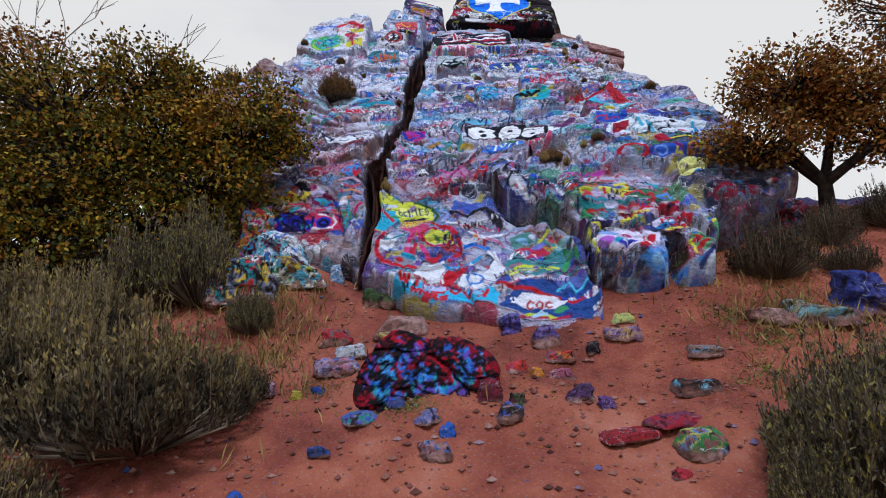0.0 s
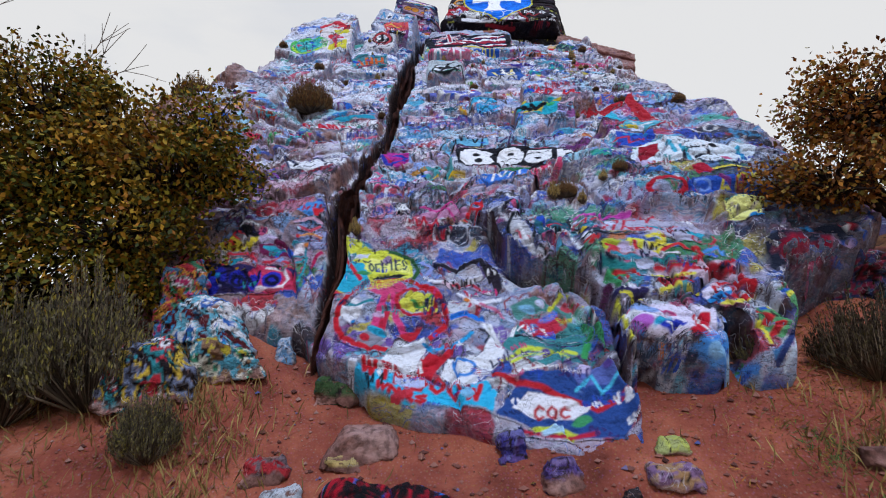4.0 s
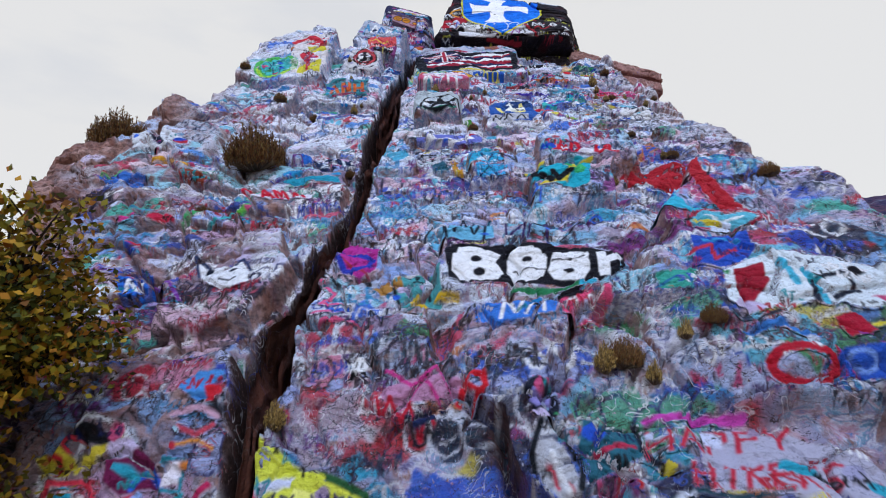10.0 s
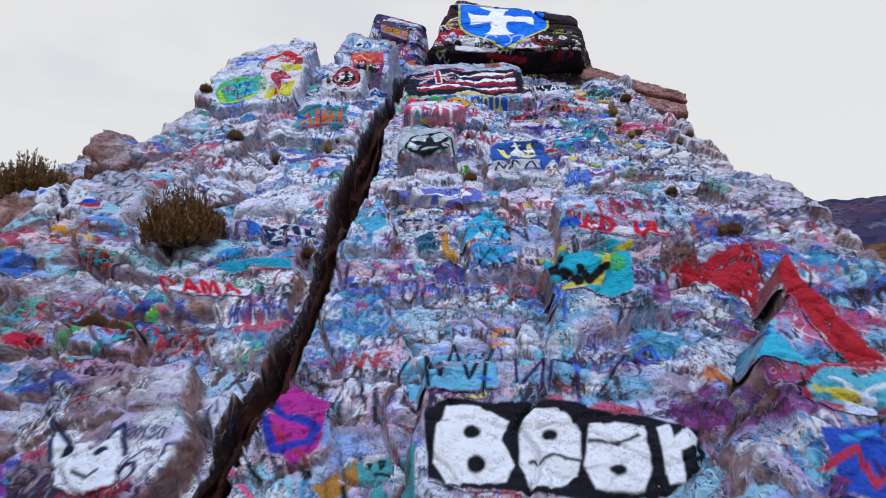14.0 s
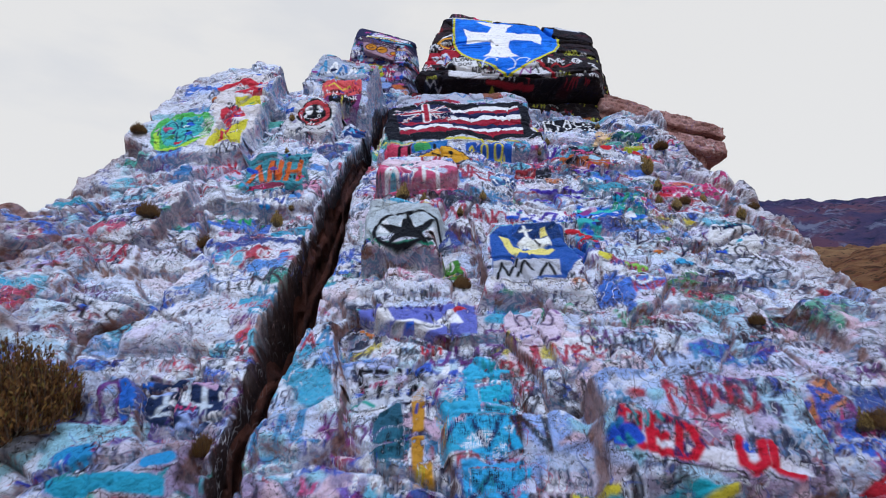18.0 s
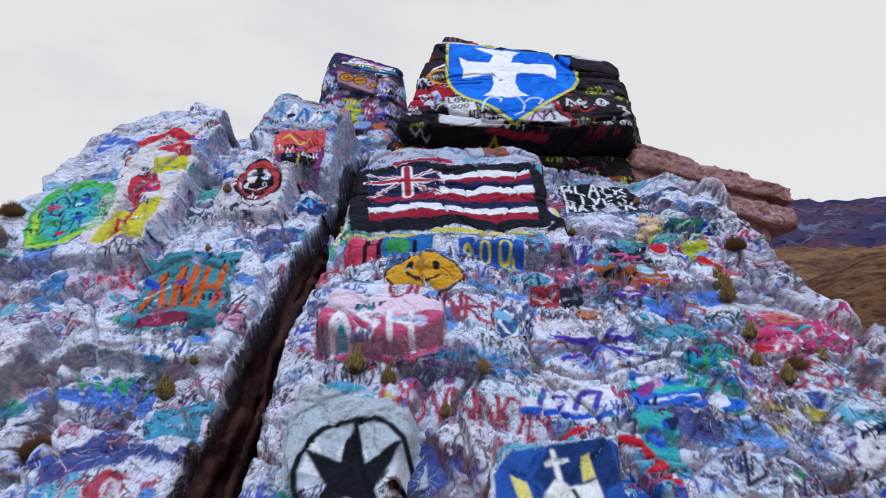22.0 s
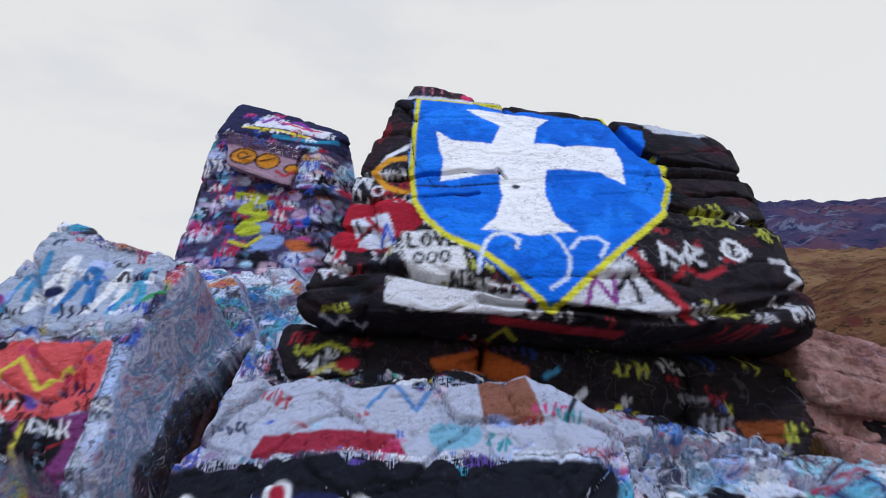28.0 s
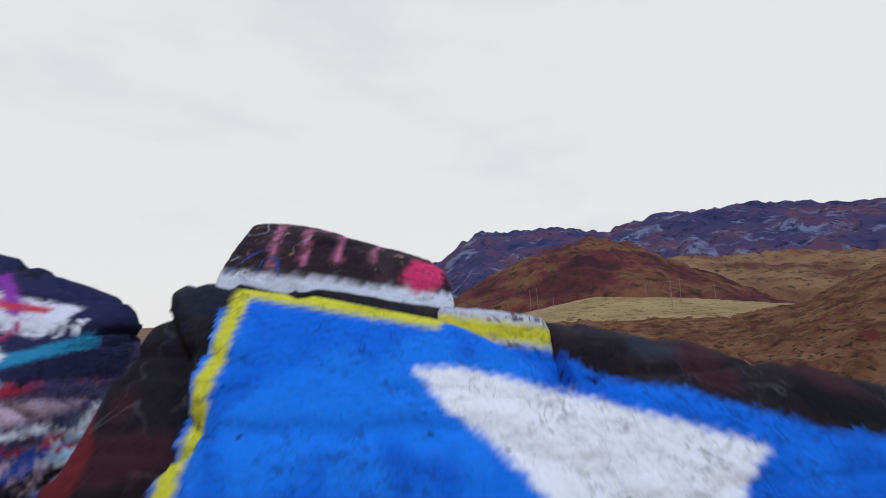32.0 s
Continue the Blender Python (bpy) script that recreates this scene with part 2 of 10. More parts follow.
# raised slabs of the face: outline, height at the middle, tilt along u and v, edge width
SLABS = [
    ([(-0.88, 8.75), (-0.3, 8.95), (0.5, 8.95), (0.85, 8.4), (1.1, 8.0), (1.55, 7.5), (1.68, 6.6), (1.5, 5.7), (0.2, 5.6), (-0.6, 6.4), (-0.9, 7.5)], -0.33, 0.0, 0.13, 0.24),
    ([(-2.15, 9.55), (-1.07, 9.5), (-0.93, 9.1), (-1.08, 7.62), (-1.4, 7.5), (-2.25, 7.95), (-2.45, 8.8)], -0.14, 0.0, 0.34, 0.10),
    ([(0.18, 16.5), (0.95, 16.34), (1.3, 16.6), (1.26, 17.05), (0.3, 17.15)], 0.50, 0.0, -0.06, 0.07),
    ([(1.25, 14.5), (2.3, 14.45), (2.36, 15.6), (1.5, 15.7)], 0.22, -0.03, 0.05, 0.09),
    ([(0.12, 15.1), (0.98, 15.05), (1.02, 16.05), (0.15, 16.1)], 0.34, 0.0, 0.06, 0.07),
    ([(0.1, 18.1), (2.65, 17.95), (2.75, 20.35), (2.3, 20.75), (0.35, 20.75), (0.12, 20.2)], 0.29, 0.0, 0.04, 0.14),
    ([(1.66, 7.8), (3.1, 7.65), (3.15, 8.55), (1.85, 8.8)], 0.07, 0.0, 0.04, 0.30),
    ([(2.74, 18.9), (3.86, 18.9), (4.12, 20.2), (2.96, 20.3)], -0.04, 0.0, -0.10, 0.10),
    ([(-2.3, 16.9), (-0.75, 16.7), (-0.6, 18.0), (-0.9, 18.7), (-2.3, 18.8)], 0.12, 0.0, 0.05, 0.10),
    ([(-1.75, 19.2), (-0.75, 19.1), (-0.75, 20.7), (-1.7, 20.8)], 0.36, 0.05, 0.20, 0.12),
    ([(-3.5, 18.1), (-1.95, 18.0), (-1.95, 21.6), (-3.2, 22.1), (-4.3, 21.2), (-4.2, 19.0)], 0.54, 0.08, 0.15, 0.16),
    ([(-0.9, 20.2), (-0.3, 20.0), (-0.1, 21.6), (-1.3, 22.0), (-1.6, 20.9)], 0.60, 0.0, 0.28, 0.14),
    ([(0.45, 10.2), (2.25, 10.1), (2.3, 11.15), (1.3, 11.3), (0.5, 11.2)], 0.17, 0.0, 0.06, 0.10),
    ([(1.55, 11.5), (2.5, 11.55), (2.65, 12.30), (1.6, 12.4)], 0.34, 0.05, 0.20, 0.08),
    ([(1.72, 12.42), (3.0, 12.30), (3.1, 13.0), (2.5, 13.2), (1.82, 13.25)], 0.46, 0.0, 0.16, 0.34),
    ([(-2.2, 10.0), (-1.15, 10.0), (-0.98, 10.7), (-1.2, 11.5), (-2.3, 11.4)], 0.14, 0.08, 0.05, 0.12),
    ([(0.9, 12.4), (1.75, 12.3), (1.8, 13.2), (0.95, 13.35)], 0.20, 0.0, 0.02, 0.07),
    ([(-2.2, 12.3), (-0.75, 12.2), (-0.7, 13.2), (-2.1, 13.4)], 0.06, 0.0, 0.02, 0.10),
    ([(-1.9, 14.2), (-0.6, 14.0), (-0.55, 15.9), (-1.7, 16.2)], 0.05, 0.04, 0.02, 0.10),
    ([(-3.6, 13.4), (-2.75, 13.5), (-2.8, 14.5), (-3.8, 14.7)], 0.36, 0.0, 0.18, 0.14),
    ([(-3.0, 15.9), (-2.2, 15.8), (-2.2, 17.0), (-3.2, 17.1)], 0.30, 0.05, 0.0, 0.12),
    ([(2.75, 8.9), (4.6, 8.9), (4.7, 11.6), (3.4, 11.9), (2.6, 10.8)], 0.47, -0.04, 0.06, 0.16),
]
# broad swells: u, v, half width, half length, height
SWELLS = [(1.2, 6.0, 2.3, 0.62, -0.36), (-1.6, 20.2, 0.9, 1.7, 0.36), (-3.2, 20.0, 1.2, 1.8, 0.20), (-3.0, 14.6, 0.9, 1.5, 0.18), (-2.6, 16.4, 0.6, 0.9, 0.14),
          (0.4, 6.9, 1.3, 1.2, -0.34), (-1.2, 7.3, 0.9, 0.9, -0.3), (2.0, 7.2, 0.8, 0.8, -0.10), (2.8, 9.6, 0.9, 1.4, 0.42), (1.3, 10.6, 1.1, 1.0, 0.12),
          (-3.0, 11.5, 1.3, 2.4, 0.16), (-4.2, 14.3, 1.3, 1.7, 0.22), (-4.6, 16.3, 0.8, 0.6, 0.45), (-3.2, 16.0, 0.8, 0.9, 0.2), (-0.45, 9.1, 0.5, 0.7, -0.14), (4.7, 15.3, 1.1, 2.8, -0.16), (0.8, 16.8, 0.9, 1.3, 0.34), (-3.0, 19.8, 1.0, 1.6, 0.22),
          (1.4, 13.0, 1.2, 0.8, 0.08)]


def pit(u, v):
    """How far a place lies down in the deep fissure, 0 to 1."""
    d, side, along = line_gap(u + 0.04 * fbm(u * 1.3, v * 1.3, 31, 3), v, FISSURE)
    half = gap_half(u, v, along)
    return (1 - step((d - half) / (0.05 + 0.02 * fbm(u * 2, v * 2, 43, 2)) + 0.45)) * step((13.3 - along) / 1.5)


def gap_half(u, v, along):
    """Half the fissure's width."""
    return np.interp(along, [0, 1, 2.0, 2.7, 3.3, 3.9, 4.6, 5.4, 6, 8, 9, 10, 11.5, 13], [0.03, 0.03, 0.03, 0.05, 0.13, 0.09, 0.05, 0.04, 0.05, 0.08, 0.14, 0.18, 0.12, 0.06]) + 0.05 * fbm(u * 1.4, v * 1.4, 41, 2)


def rock_w(u, v):
    """Height of the rock's face over its mean plane."""
    uu = u + 0.10 * fbm(u * 1.3, v * 1.3, 31, 3)
    vv = v + 0.10 * fbm(u * 1.3, v * 1.3, 57, 3)
    w = 0.03 * u
    for su, sv, a, b, h in SWELLS:
        w = w + h * np.exp(-((u - su) / a) ** 2 - ((v - sv) / b) ** 2)
    # joints and broken blocks at three sizes; rougher to the left
    rough = 1.0 + 0.7 * step((-0.6 - u) / 1.5) + 0.4 * step((u - 2.5) / 2)
    flat = w
    for size_u, size_v, seed, amp, tilt, groove in ((1.30, 1.0, 3, 0.070, 0.12, 0.16), (0.55, 0.42, 11, 0.034, 0.22, 0.095), (0.24, 0.17, 23, 0.015, 0.26, 0.042), (0.11, 0.075, 29, 0.006, 0.22, 0.014)):
        lean_u = uu + 0.35 * vv
        rid, dx, dy, gap = blocks(lean_u / size_u, (vv - 0.12 * uu) / size_v, seed)
        r2 = (rid * 7.31) % 1.0
        w = w + rough * (amp * (rid - 0.5) * 2 + tilt * ((r2 - 0.5) * dx * size_u + (rid - 0.5) * dy * size_v))
        w = w - rough * groove * (1 - step(gap / (0.030 if size_u > 1 else 0.055)))
    broken = w - flat
    for outline, height, tu, tv, edge in SLABS:
        edge = edge * 0.5
        cu, cv = sum(p[0] for p in outline) / len(outline), sum(p[1] for p in outline) / len(outline)
        d = inside(u + 0.5 * (uu - u), v + 0.5 * (vv - v), outline) + 0.045 * fbm(u * 3, v * 3, 63, 2)
        top = height + tu * (u - cu) + tv * (v - cv) + 0.36 * broken + 0.04 * fbm(u * 2.1, v * 2.1, 71, 4)
        k = step(d / edge + 0.5)
        w = w * (1 - k) + top * k
        w = w - 0.07 * np.exp(-((d + edge * 0.9) / (0.06 + edge * 0.3)) ** 2)
    w = w + 0.018 * fbm(u * 5, v * 6, 91, 3) + 0.05 * fbm(u * 0.9, v * 0.9, 99, 3)
    # the flank's overlapping edge
    d, side, along = line_gap(uu, vv, FLANK)
    w = w + 0.17 * np.where(side < 0, 1, 0) * np.exp(-(d / 0.75) ** 2) * step(d / 0.05) * step(along * 0.7)
    w = w - 0.26 * np.exp(-((d * np.where(side > 0, 1, 2.5)) / (0.05 + 0.02 * fbm(u * 2.3, v * 2.3, 47, 2))) ** 2) * step((along - 0.2) * 1.5)
    # the cleft between the two blocks at the flank's foot
    d, side, along = line_gap(uu, vv, CLEFT)
    w = w - 0.45 * np.exp(-(d / (0.035 + 0.05 * step(along / 3))) ** 2) * step(along * 1.5)
    # the deep fissure
    w = w - (0.65 + 0.70 * step((v - 8.6) / 1.2) + 0.15 * np.sin(v * 3)) * pit(u, v)
    # the foot, the two flanks and the top
    fu = np.array([p[0] for p in FOOT])
    fv = np.array([p[1] for p in FOOT])
    below = np.interp(u + 0.6 * (uu - u), fu, fv) - vv
    w = w - 1.7 * step(below / 0.45 + 0.25) - np.maximum(below - 0.3, 0) * 0.25
    right = uu - np.interp(v, [6, 9, 12, 15, 17, 22], [4.6, 4.95, 5.1, 4.9, 4.78, 5.0])
    w = w - 0.10 * np.maximum(uu - 4.2, 0) ** 2 - 1.2 * np.maximum(right, 0) ** 1.15 - 0.4 * step(right / 0.4)
    left = np.interp(v, [8, 10, 12, 14.5, 16, 17, 21], [-2.9, -3.5, -4.6, -5.8, -5.3, -4.35, -4.2]) - uu
    w = w - 1.1 * np.maximum(left, 0) ** 1.15 - 0.35 * step(left / 0.5)
    over = vv - np.interp(u, [-4.5, -2.5, -1.6, -1.2, 0.2, 0.9, 2, 5, 7], [21.2, 22.1, 22.0, 22.6, 22.6, 21.3, 20.9, 19.7, 19.2])
    w = w - 1.0 * np.maximum(over, 0) ** 1.1
    return w


def place(u, v, w):
    """From the face's plane to the world."""
    return u, v * CS - w * SN, BASE + v * SN + w * CS


def dirt_z(x, y):
    """Height of the ground: a worn slope up to the rock, banks beside it, falling away behind."""
    z = 1.25 + 0.43 * (np.minimum(y, 8.5) - 4.2)
    z = np.where(y < -4, -2.28 + 0.12 * (np.maximum(y, -30) + 4), z)
    z = z + 0.13 * np.clip(x - 1.2, 0, 4.5) * step((y - 2.5) / 3) * step((9.5 - y) / 2.5) + 0.12 * np.clip(-x - 1.4, 0, 3.5) * step((y - 1.5) / 4) * step((10.5 - y) / 3)
    z = z + 0.42 * np.exp(-((x + 1.9) / 0.85) ** 2) * step((y - 4.7) / 1.3) + 0.22 * np.exp(-((x - 2.7) / 0.8) ** 2) * step((y - 4.3) / 1.2)
    away = np.maximum(np.maximum(np.abs(x) - 6.5, y - 8.5), 0)
    z = z - 0.20 * np.minimum(away, 30) - 0.05 * np.clip(away - 30, 0, 60)
    z = np.maximum(z, -9.0)
    z = z + (0.10 * fbm(x * 0.7, y * 0.7, 5, 4) + 0.03 * fbm(x * 3.1, y * 3.1, 9, 3)) * step((60 - away) / 30)
    return z
# ---- end rock form ----


# ---- mesh and paint tools ----
def sheet(name, co_list, n_rows, n_cols, material, colour=None, keep=None, parent=None):
    """One mesh from a grid of places, row by row."""
    idx = np.arange(n_rows * n_cols).reshape(n_rows, n_cols)
    quads = np.stack((idx[:-1, :-1], idx[:-1, 1:], idx[1:, 1:], idx[1:, :-1]), -1).reshape(-1, 4)
    if keep is not None:
        quads = quads[keep.reshape(-1)]
    used = np.zeros(n_rows * n_cols, bool)
    used[quads] = True
    renum = np.cumsum(used) - 1
    co_list, quads = co_list[used], renum[quads]
    me = bpy.data.meshes.new(name)
    me.vertices.add(len(co_list))
    me.vertices.foreach_set("co", co_list.astype(np.float32).ravel())
    me.loops.add(quads.size)
    me.loops.foreach_set("vertex_index", quads.astype(np.int32).ravel())
    me.polygons.add(len(quads))
    me.polygons.foreach_set("loop_start", np.arange(0, quads.size, 4, dtype=np.int32))
    me.polygons.foreach_set("use_smooth", np.ones(len(quads), bool))
    if colour is not None:
        layer = me.color_attributes.new("paint", "FLOAT_COLOR", "POINT")
        layer.data.foreach_set("color", colour.reshape(-1, 4)[used].astype(np.float32).ravel())
    me.update(calc_edges=True)
    me.materials.append(material)
    ob = new(name, me)
    if parent:
        ob.parent = parent
    return ob


class Canvas:
    """A flat sheet of colours over a grid, to be sprayed upon; the fourth number says how well paint covers the stone."""

    def __init__(self, us, vs, ground=None):
        self.us, self.vs = us, vs
        self.c = np.zeros((len(vs), len(us), 4)) if ground is None else ground
        self.mask = np.zeros((len(vs), len(us)))

    def part(self, u0, u1, v0, v1):
        a, b = np.searchsorted(self.us, u0), np.searchsorted(self.us, u1)
        c, d = np.searchsorted(self.vs, v0), np.searchsorted(self.vs, v1)
        if b <= a or d <= c:
            return None
        uu, vv = np.meshgrid(self.us[a:b], self.vs[c:d])
        return slice(c, d), slice(a, b), uu, vv

    def lay(self, rows, cols, k, colour):
        k = k[..., None]
        now = self.c[rows, cols]
        now[..., :3] = now[..., :3] * (1 - k) + np.array(colour) * k
        now[..., 3:] = np.maximum(now[..., 3:], k)
        self.mask[rows, cols] = np.maximum(self.mask[rows, cols], k[..., 0])

    def stroke(self, pts, width, colour, soft=0.012, drip=0.0):
        w = width / 2 + soft
        us, vs = [p[0] for p in pts], [p[1] for p in pts]
        g = self.part(min(us) - w, max(us) + w, min(vs) - w, max(vs) + w)
        if g:
            d, _, _ = line_gap(g[2], g[3], pts)
            self.lay(g[0], g[1], step((width / 2 + soft - d) / (2 * soft)), colour)

    def fill(self, pts, colour, soft=0.015, ragged=0.0, seed=1):
        us, vs = [p[0] for p in pts], [p[1] for p in pts]
        m = soft + ragged
        g = self.part(min(us) - m, max(us) + m, min(vs) - m, max(vs) + m)
        if g:
            d = inside(g[2], g[3], pts)
            if ragged:
                d = d + ragged * fbm(g[2] * 5, g[3] * 5, seed, 3)
            self.lay(g[0], g[1], step((d + soft) / (2 * soft)), colour)

    def oval(self, u, v, a, b, colour, soft=0.02, ragged=0.0, seed=1, turn=0.0):
        r = max(a, b) + soft + ragged
        g = self.part(u - r, u + r, v - r, v + r)
        if g:
            x, y = g[2] - u, g[3] - v
            x, y = x * math.cos(turn) + y * math.sin(turn), y * math.cos(turn) - x * math.sin(turn)
            d = (1 - np.hypot(x / a, y / b)) * min(a, b)
            if ragged:
                d = d + ragged * fbm(g[2] * 4, g[3] * 4, seed, 3)
            self.lay(g[0], g[1], step((d + soft) / (2 * soft)), colour)


GLYPHS = {
    "A": [[(0, 0), (0.5, 1), (1, 0)], [(0.2, 0.4), (0.8, 0.4)]], "B": [[(0, 0), (0, 1), (0.7, 0.95), (0.75, 0.6), (0.1, 0.52), (0.9, 0.4), (0.85, 0.05), (0, 0)]],
    "C": [[(0.95, 0.85), (0.5, 1), (0.1, 0.7), (0.1, 0.3), (0.5, 0), (0.95, 0.15)]], "D": [[(0, 0), (0, 1), (0.6, 0.9), (0.95, 0.5), (0.6, 0.08), (0, 0)]],
    "E": [[(0.9, 1), (0, 1), (0, 0), (0.9, 0)], [(0, 0.5), (0.7, 0.5)]], "F": [[(0.9, 1), (0, 1), (0, 0)], [(0, 0.5), (0.7, 0.5)]],
    "H": [[(0, 0), (0, 1)], [(0.9, 0), (0.9, 1)], [(0, 0.5), (0.9, 0.5)]], "P": [[(0, 0), (0, 1), (0.8, 0.92), (0.8, 0.58), (0.05, 0.48)]], "G": [[(0.95, 0.85), (0.5, 1), (0.1, 0.7), (0.1, 0.3), (0.5, 0), (0.9, 0.2), (0.9, 0.5), (0.55, 0.5)]],
    "I": [[(0.5, 0), (0.5, 1)]], "K": [[(0, 0), (0, 1)], [(0.9, 1), (0.05, 0.5), (0.95, 0)]], "L": [[(0, 1), (0, 0), (0.9, 0)]],
    "M": [[(0, 0), (0.1, 1), (0.5, 0.4), (0.9, 1), (1, 0)]], "N": [[(0, 0), (0, 1), (0.9, 0), (0.9, 1)]],
    "O": [[(0.5, 1), (0.05, 0.65), (0.1, 0.25), (0.5, 0), (0.9, 0.25), (0.95, 0.65), (0.5, 1)]], "R": [[(0, 0), (0, 1), (0.8, 0.9), (0.75, 0.55), (0.05, 0.5), (0.95, 0)]],
    "S": [[(0.9, 0.9), (0.4, 1), (0.05, 0.75), (0.85, 0.3), (0.5, 0), (0.05, 0.1)]], "T": [[(0, 1), (1, 1)], [(0.5, 1), (0.5, 0)]],
    "U": [[(0, 1), (0.05, 0.2), (0.5, 0), (0.9, 0.2), (0.95, 1)]], "V": [[(0, 1), (0.5, 0), (1, 1)]], "W": [[(0, 1), (0.25, 0), (0.5, 0.7), (0.75, 0), (1, 1)]],
    "Y": [[(0, 1), (0.5, 0.5), (1, 1)], [(0.5, 0.5), (0.5, 0)]],
}


def ring(x, y, a, b, n=22, start=0.0, end=1.0):
    return [(x + a * math.cos(2 * math.pi * (start + (end - start) * k / n)), y + b * math.sin(2 * math.pi * (start + (end - start) * k / n))) for k in range(n + 1)]


def quad_map(q):
    (ax, ay), (bx, by), (cx, cy), (dx, dy) = q

    def at(p):
        x, y = p
        return (ax * (1 - x) * (1 - y) + bx * x * (1 - y) + cx * x * y + dx * (1 - x) * y, ay * (1 - x) * (1 - y) + by * x * (1 - y) + cy * x * y + dy * (1 - x) * y)
    return at


def spray(cv, q, ops):
    """Lays paint inside a four-cornered field: b ground coat, f filled shape, s stroke, o filled oval, r ring, t words."""
    at = quad_map(q)
    for n, op in enumerate(ops):
        kind, col = op[0], rgb(op[1])
        if kind == "b":
            cv.fill([at(p) for p in ((0, 0), (0.5, -0.03), (1, 0), (1.03, 0.5), (1, 1), (0.5, 1.03), (0, 1), (-0.03, 0.5))], col, 0.02, op[2] if len(op) > 2 else 0.04, n + 3)
        elif kind == "f":
            cv.fill([at(p) for p in op[2]], col, 0.010, 0.012, n + 5)
        elif kind == "s":
            cv.stroke([at(p) for p in op[3]], op[2], col)
        elif kind == "o":
            cv.fill([at(p) for p in ring(*op[2:6], 18)[:-1]], col, 0.012, 0.015, n + 7)
        elif kind == "r":
            cv.stroke([at(p) for p in ring(*op[3:7], 20, *(op[7:9]))], op[2], col)
        elif kind == "w":
            spray(cv, op[4], [("t", op[1], op[2], op[3], 0.0, 0.0, 1.0, 1.0)])
        elif kind == "t":
            _, _, width, text, x0, y0, x1, y1 = op
            for i, ch in enumerate(text):
                lx, lw = x0 + (x1 - x0) * i / len(text), (x1 - x0) / len(text) * 0.74
                for line in GLYPHS.get(ch, []):
                    cv.stroke([at((lx + lw * a, y0 + (y1 - y0) * b)) for a, b in line], width, col)


# ---- the great rock ----
PAINTED = painted_rock()
WALL_PAINT = painted_rock("painted_wall", True)
US = np.concatenate((np.arange(-8.2, -2.6, 0.035), np.arange(-2.6, 3.9, 0.0165), np.arange(3.9, 8.6, 0.035)))
VS = np.arange(5.4, 25.0, 0.0175)
GU, GV = np.meshgrid(US, VS)
GW = rock_w(GU, GV)


def smooth(a, n):
    """Mean over a square of 2n + 1 places."""
    for axis in (0, 1):
        pad = np.concatenate((np.repeat(np.take(a, [0], axis), n + 1, axis), a, np.repeat(np.take(a, [-1], axis), n, axis)), axis)
        c = np.cumsum(pad, axis)
        m = a.shape[axis]
        a = (np.take(c, range(2 * n + 1, 2 * n + 1 + m), axis) - np.take(c, range(m), axis)) / (2 * n + 1)
    return a


# broken edges are worn round
WEAR = step((np.hypot(np.gradient(smooth(GW, 1), axis=0) / 0.0175, np.gradient(smooth(GW, 1), axis=1) / np.gradient(US)[None, :]) - 0.9) / 1.2)
WEAR = smooth(WEAR, 1)
GW = GW * (1 - 0.8 * WEAR) + smooth(GW, 1) * 0.8 * WEAR

# old coats of paint all over, block by block, more worn towards the edges and the foot of the left side
wall = Canvas(US, VS)
rng = random.Random(4)
BID, _, _, _ = blocks((GU + 0.35 * GV + 0.12 * fbm(GU * 1.3, GV * 1.3, 31, 2)) / 0.62, (GV - 0.12 * GU + 0.10 * fbm(GU * 1.3, GV * 1.3, 57, 2)) / 0.40, 11)
COATS = np.array([rgb(c) for c in ("a8a0c2", "c2c0da", "8c8ab2", "b69cb2", "9cb0d4", "d2d6ea", "8c7890", "b4c6e6", "c0acc4", "7f92c0")])
wall.c[..., :3] = COATS[np.clip((BID * len(COATS)).astype(int), 0, len(COATS) - 1)]
wall.c[..., :3] = wall.c[..., :3] + (np.array(rgb("e8f0ff")) - wall.c[..., :3]) * (0.12 + 0.76 * step((GV - 11.0) / 4.5))[..., None]
wall.c[..., :3] *= (1.0 + 0.22 * fbm(GU * 3.1, GV * 3.1, 205, 3))[..., None]
worn = 0.74 + 0.14 * step((GV - 12.0) / 4.0) - 0.42 * step((GU - 4.0) / 1.2) - 0.45 * step((-3.4 - GU) / 1.6) - 0.10 * step((6.6 - GV) / 0.6) + 0.34 * fbm(GU * 0.9, GV * 0.9, 201, 4)
worn = worn - 0.30 * step((-0.2 - GU) / 0.8) * step((10.5 - GV) / 2) - 0.30 * np.exp(-((GU - 1.9) / 0.9) ** 2 - ((GV - 8.9) / 0.6) ** 2)
worn = worn - 0.36 * step((-0.8 - GU) / 0.9) * step((13.2 - GV) / 2.5) - 0.40 * step((-2.3 - GU) / 1.0) * step((GV - 11.0) / 1.5) * step((17.5 - GV) / 1.5)
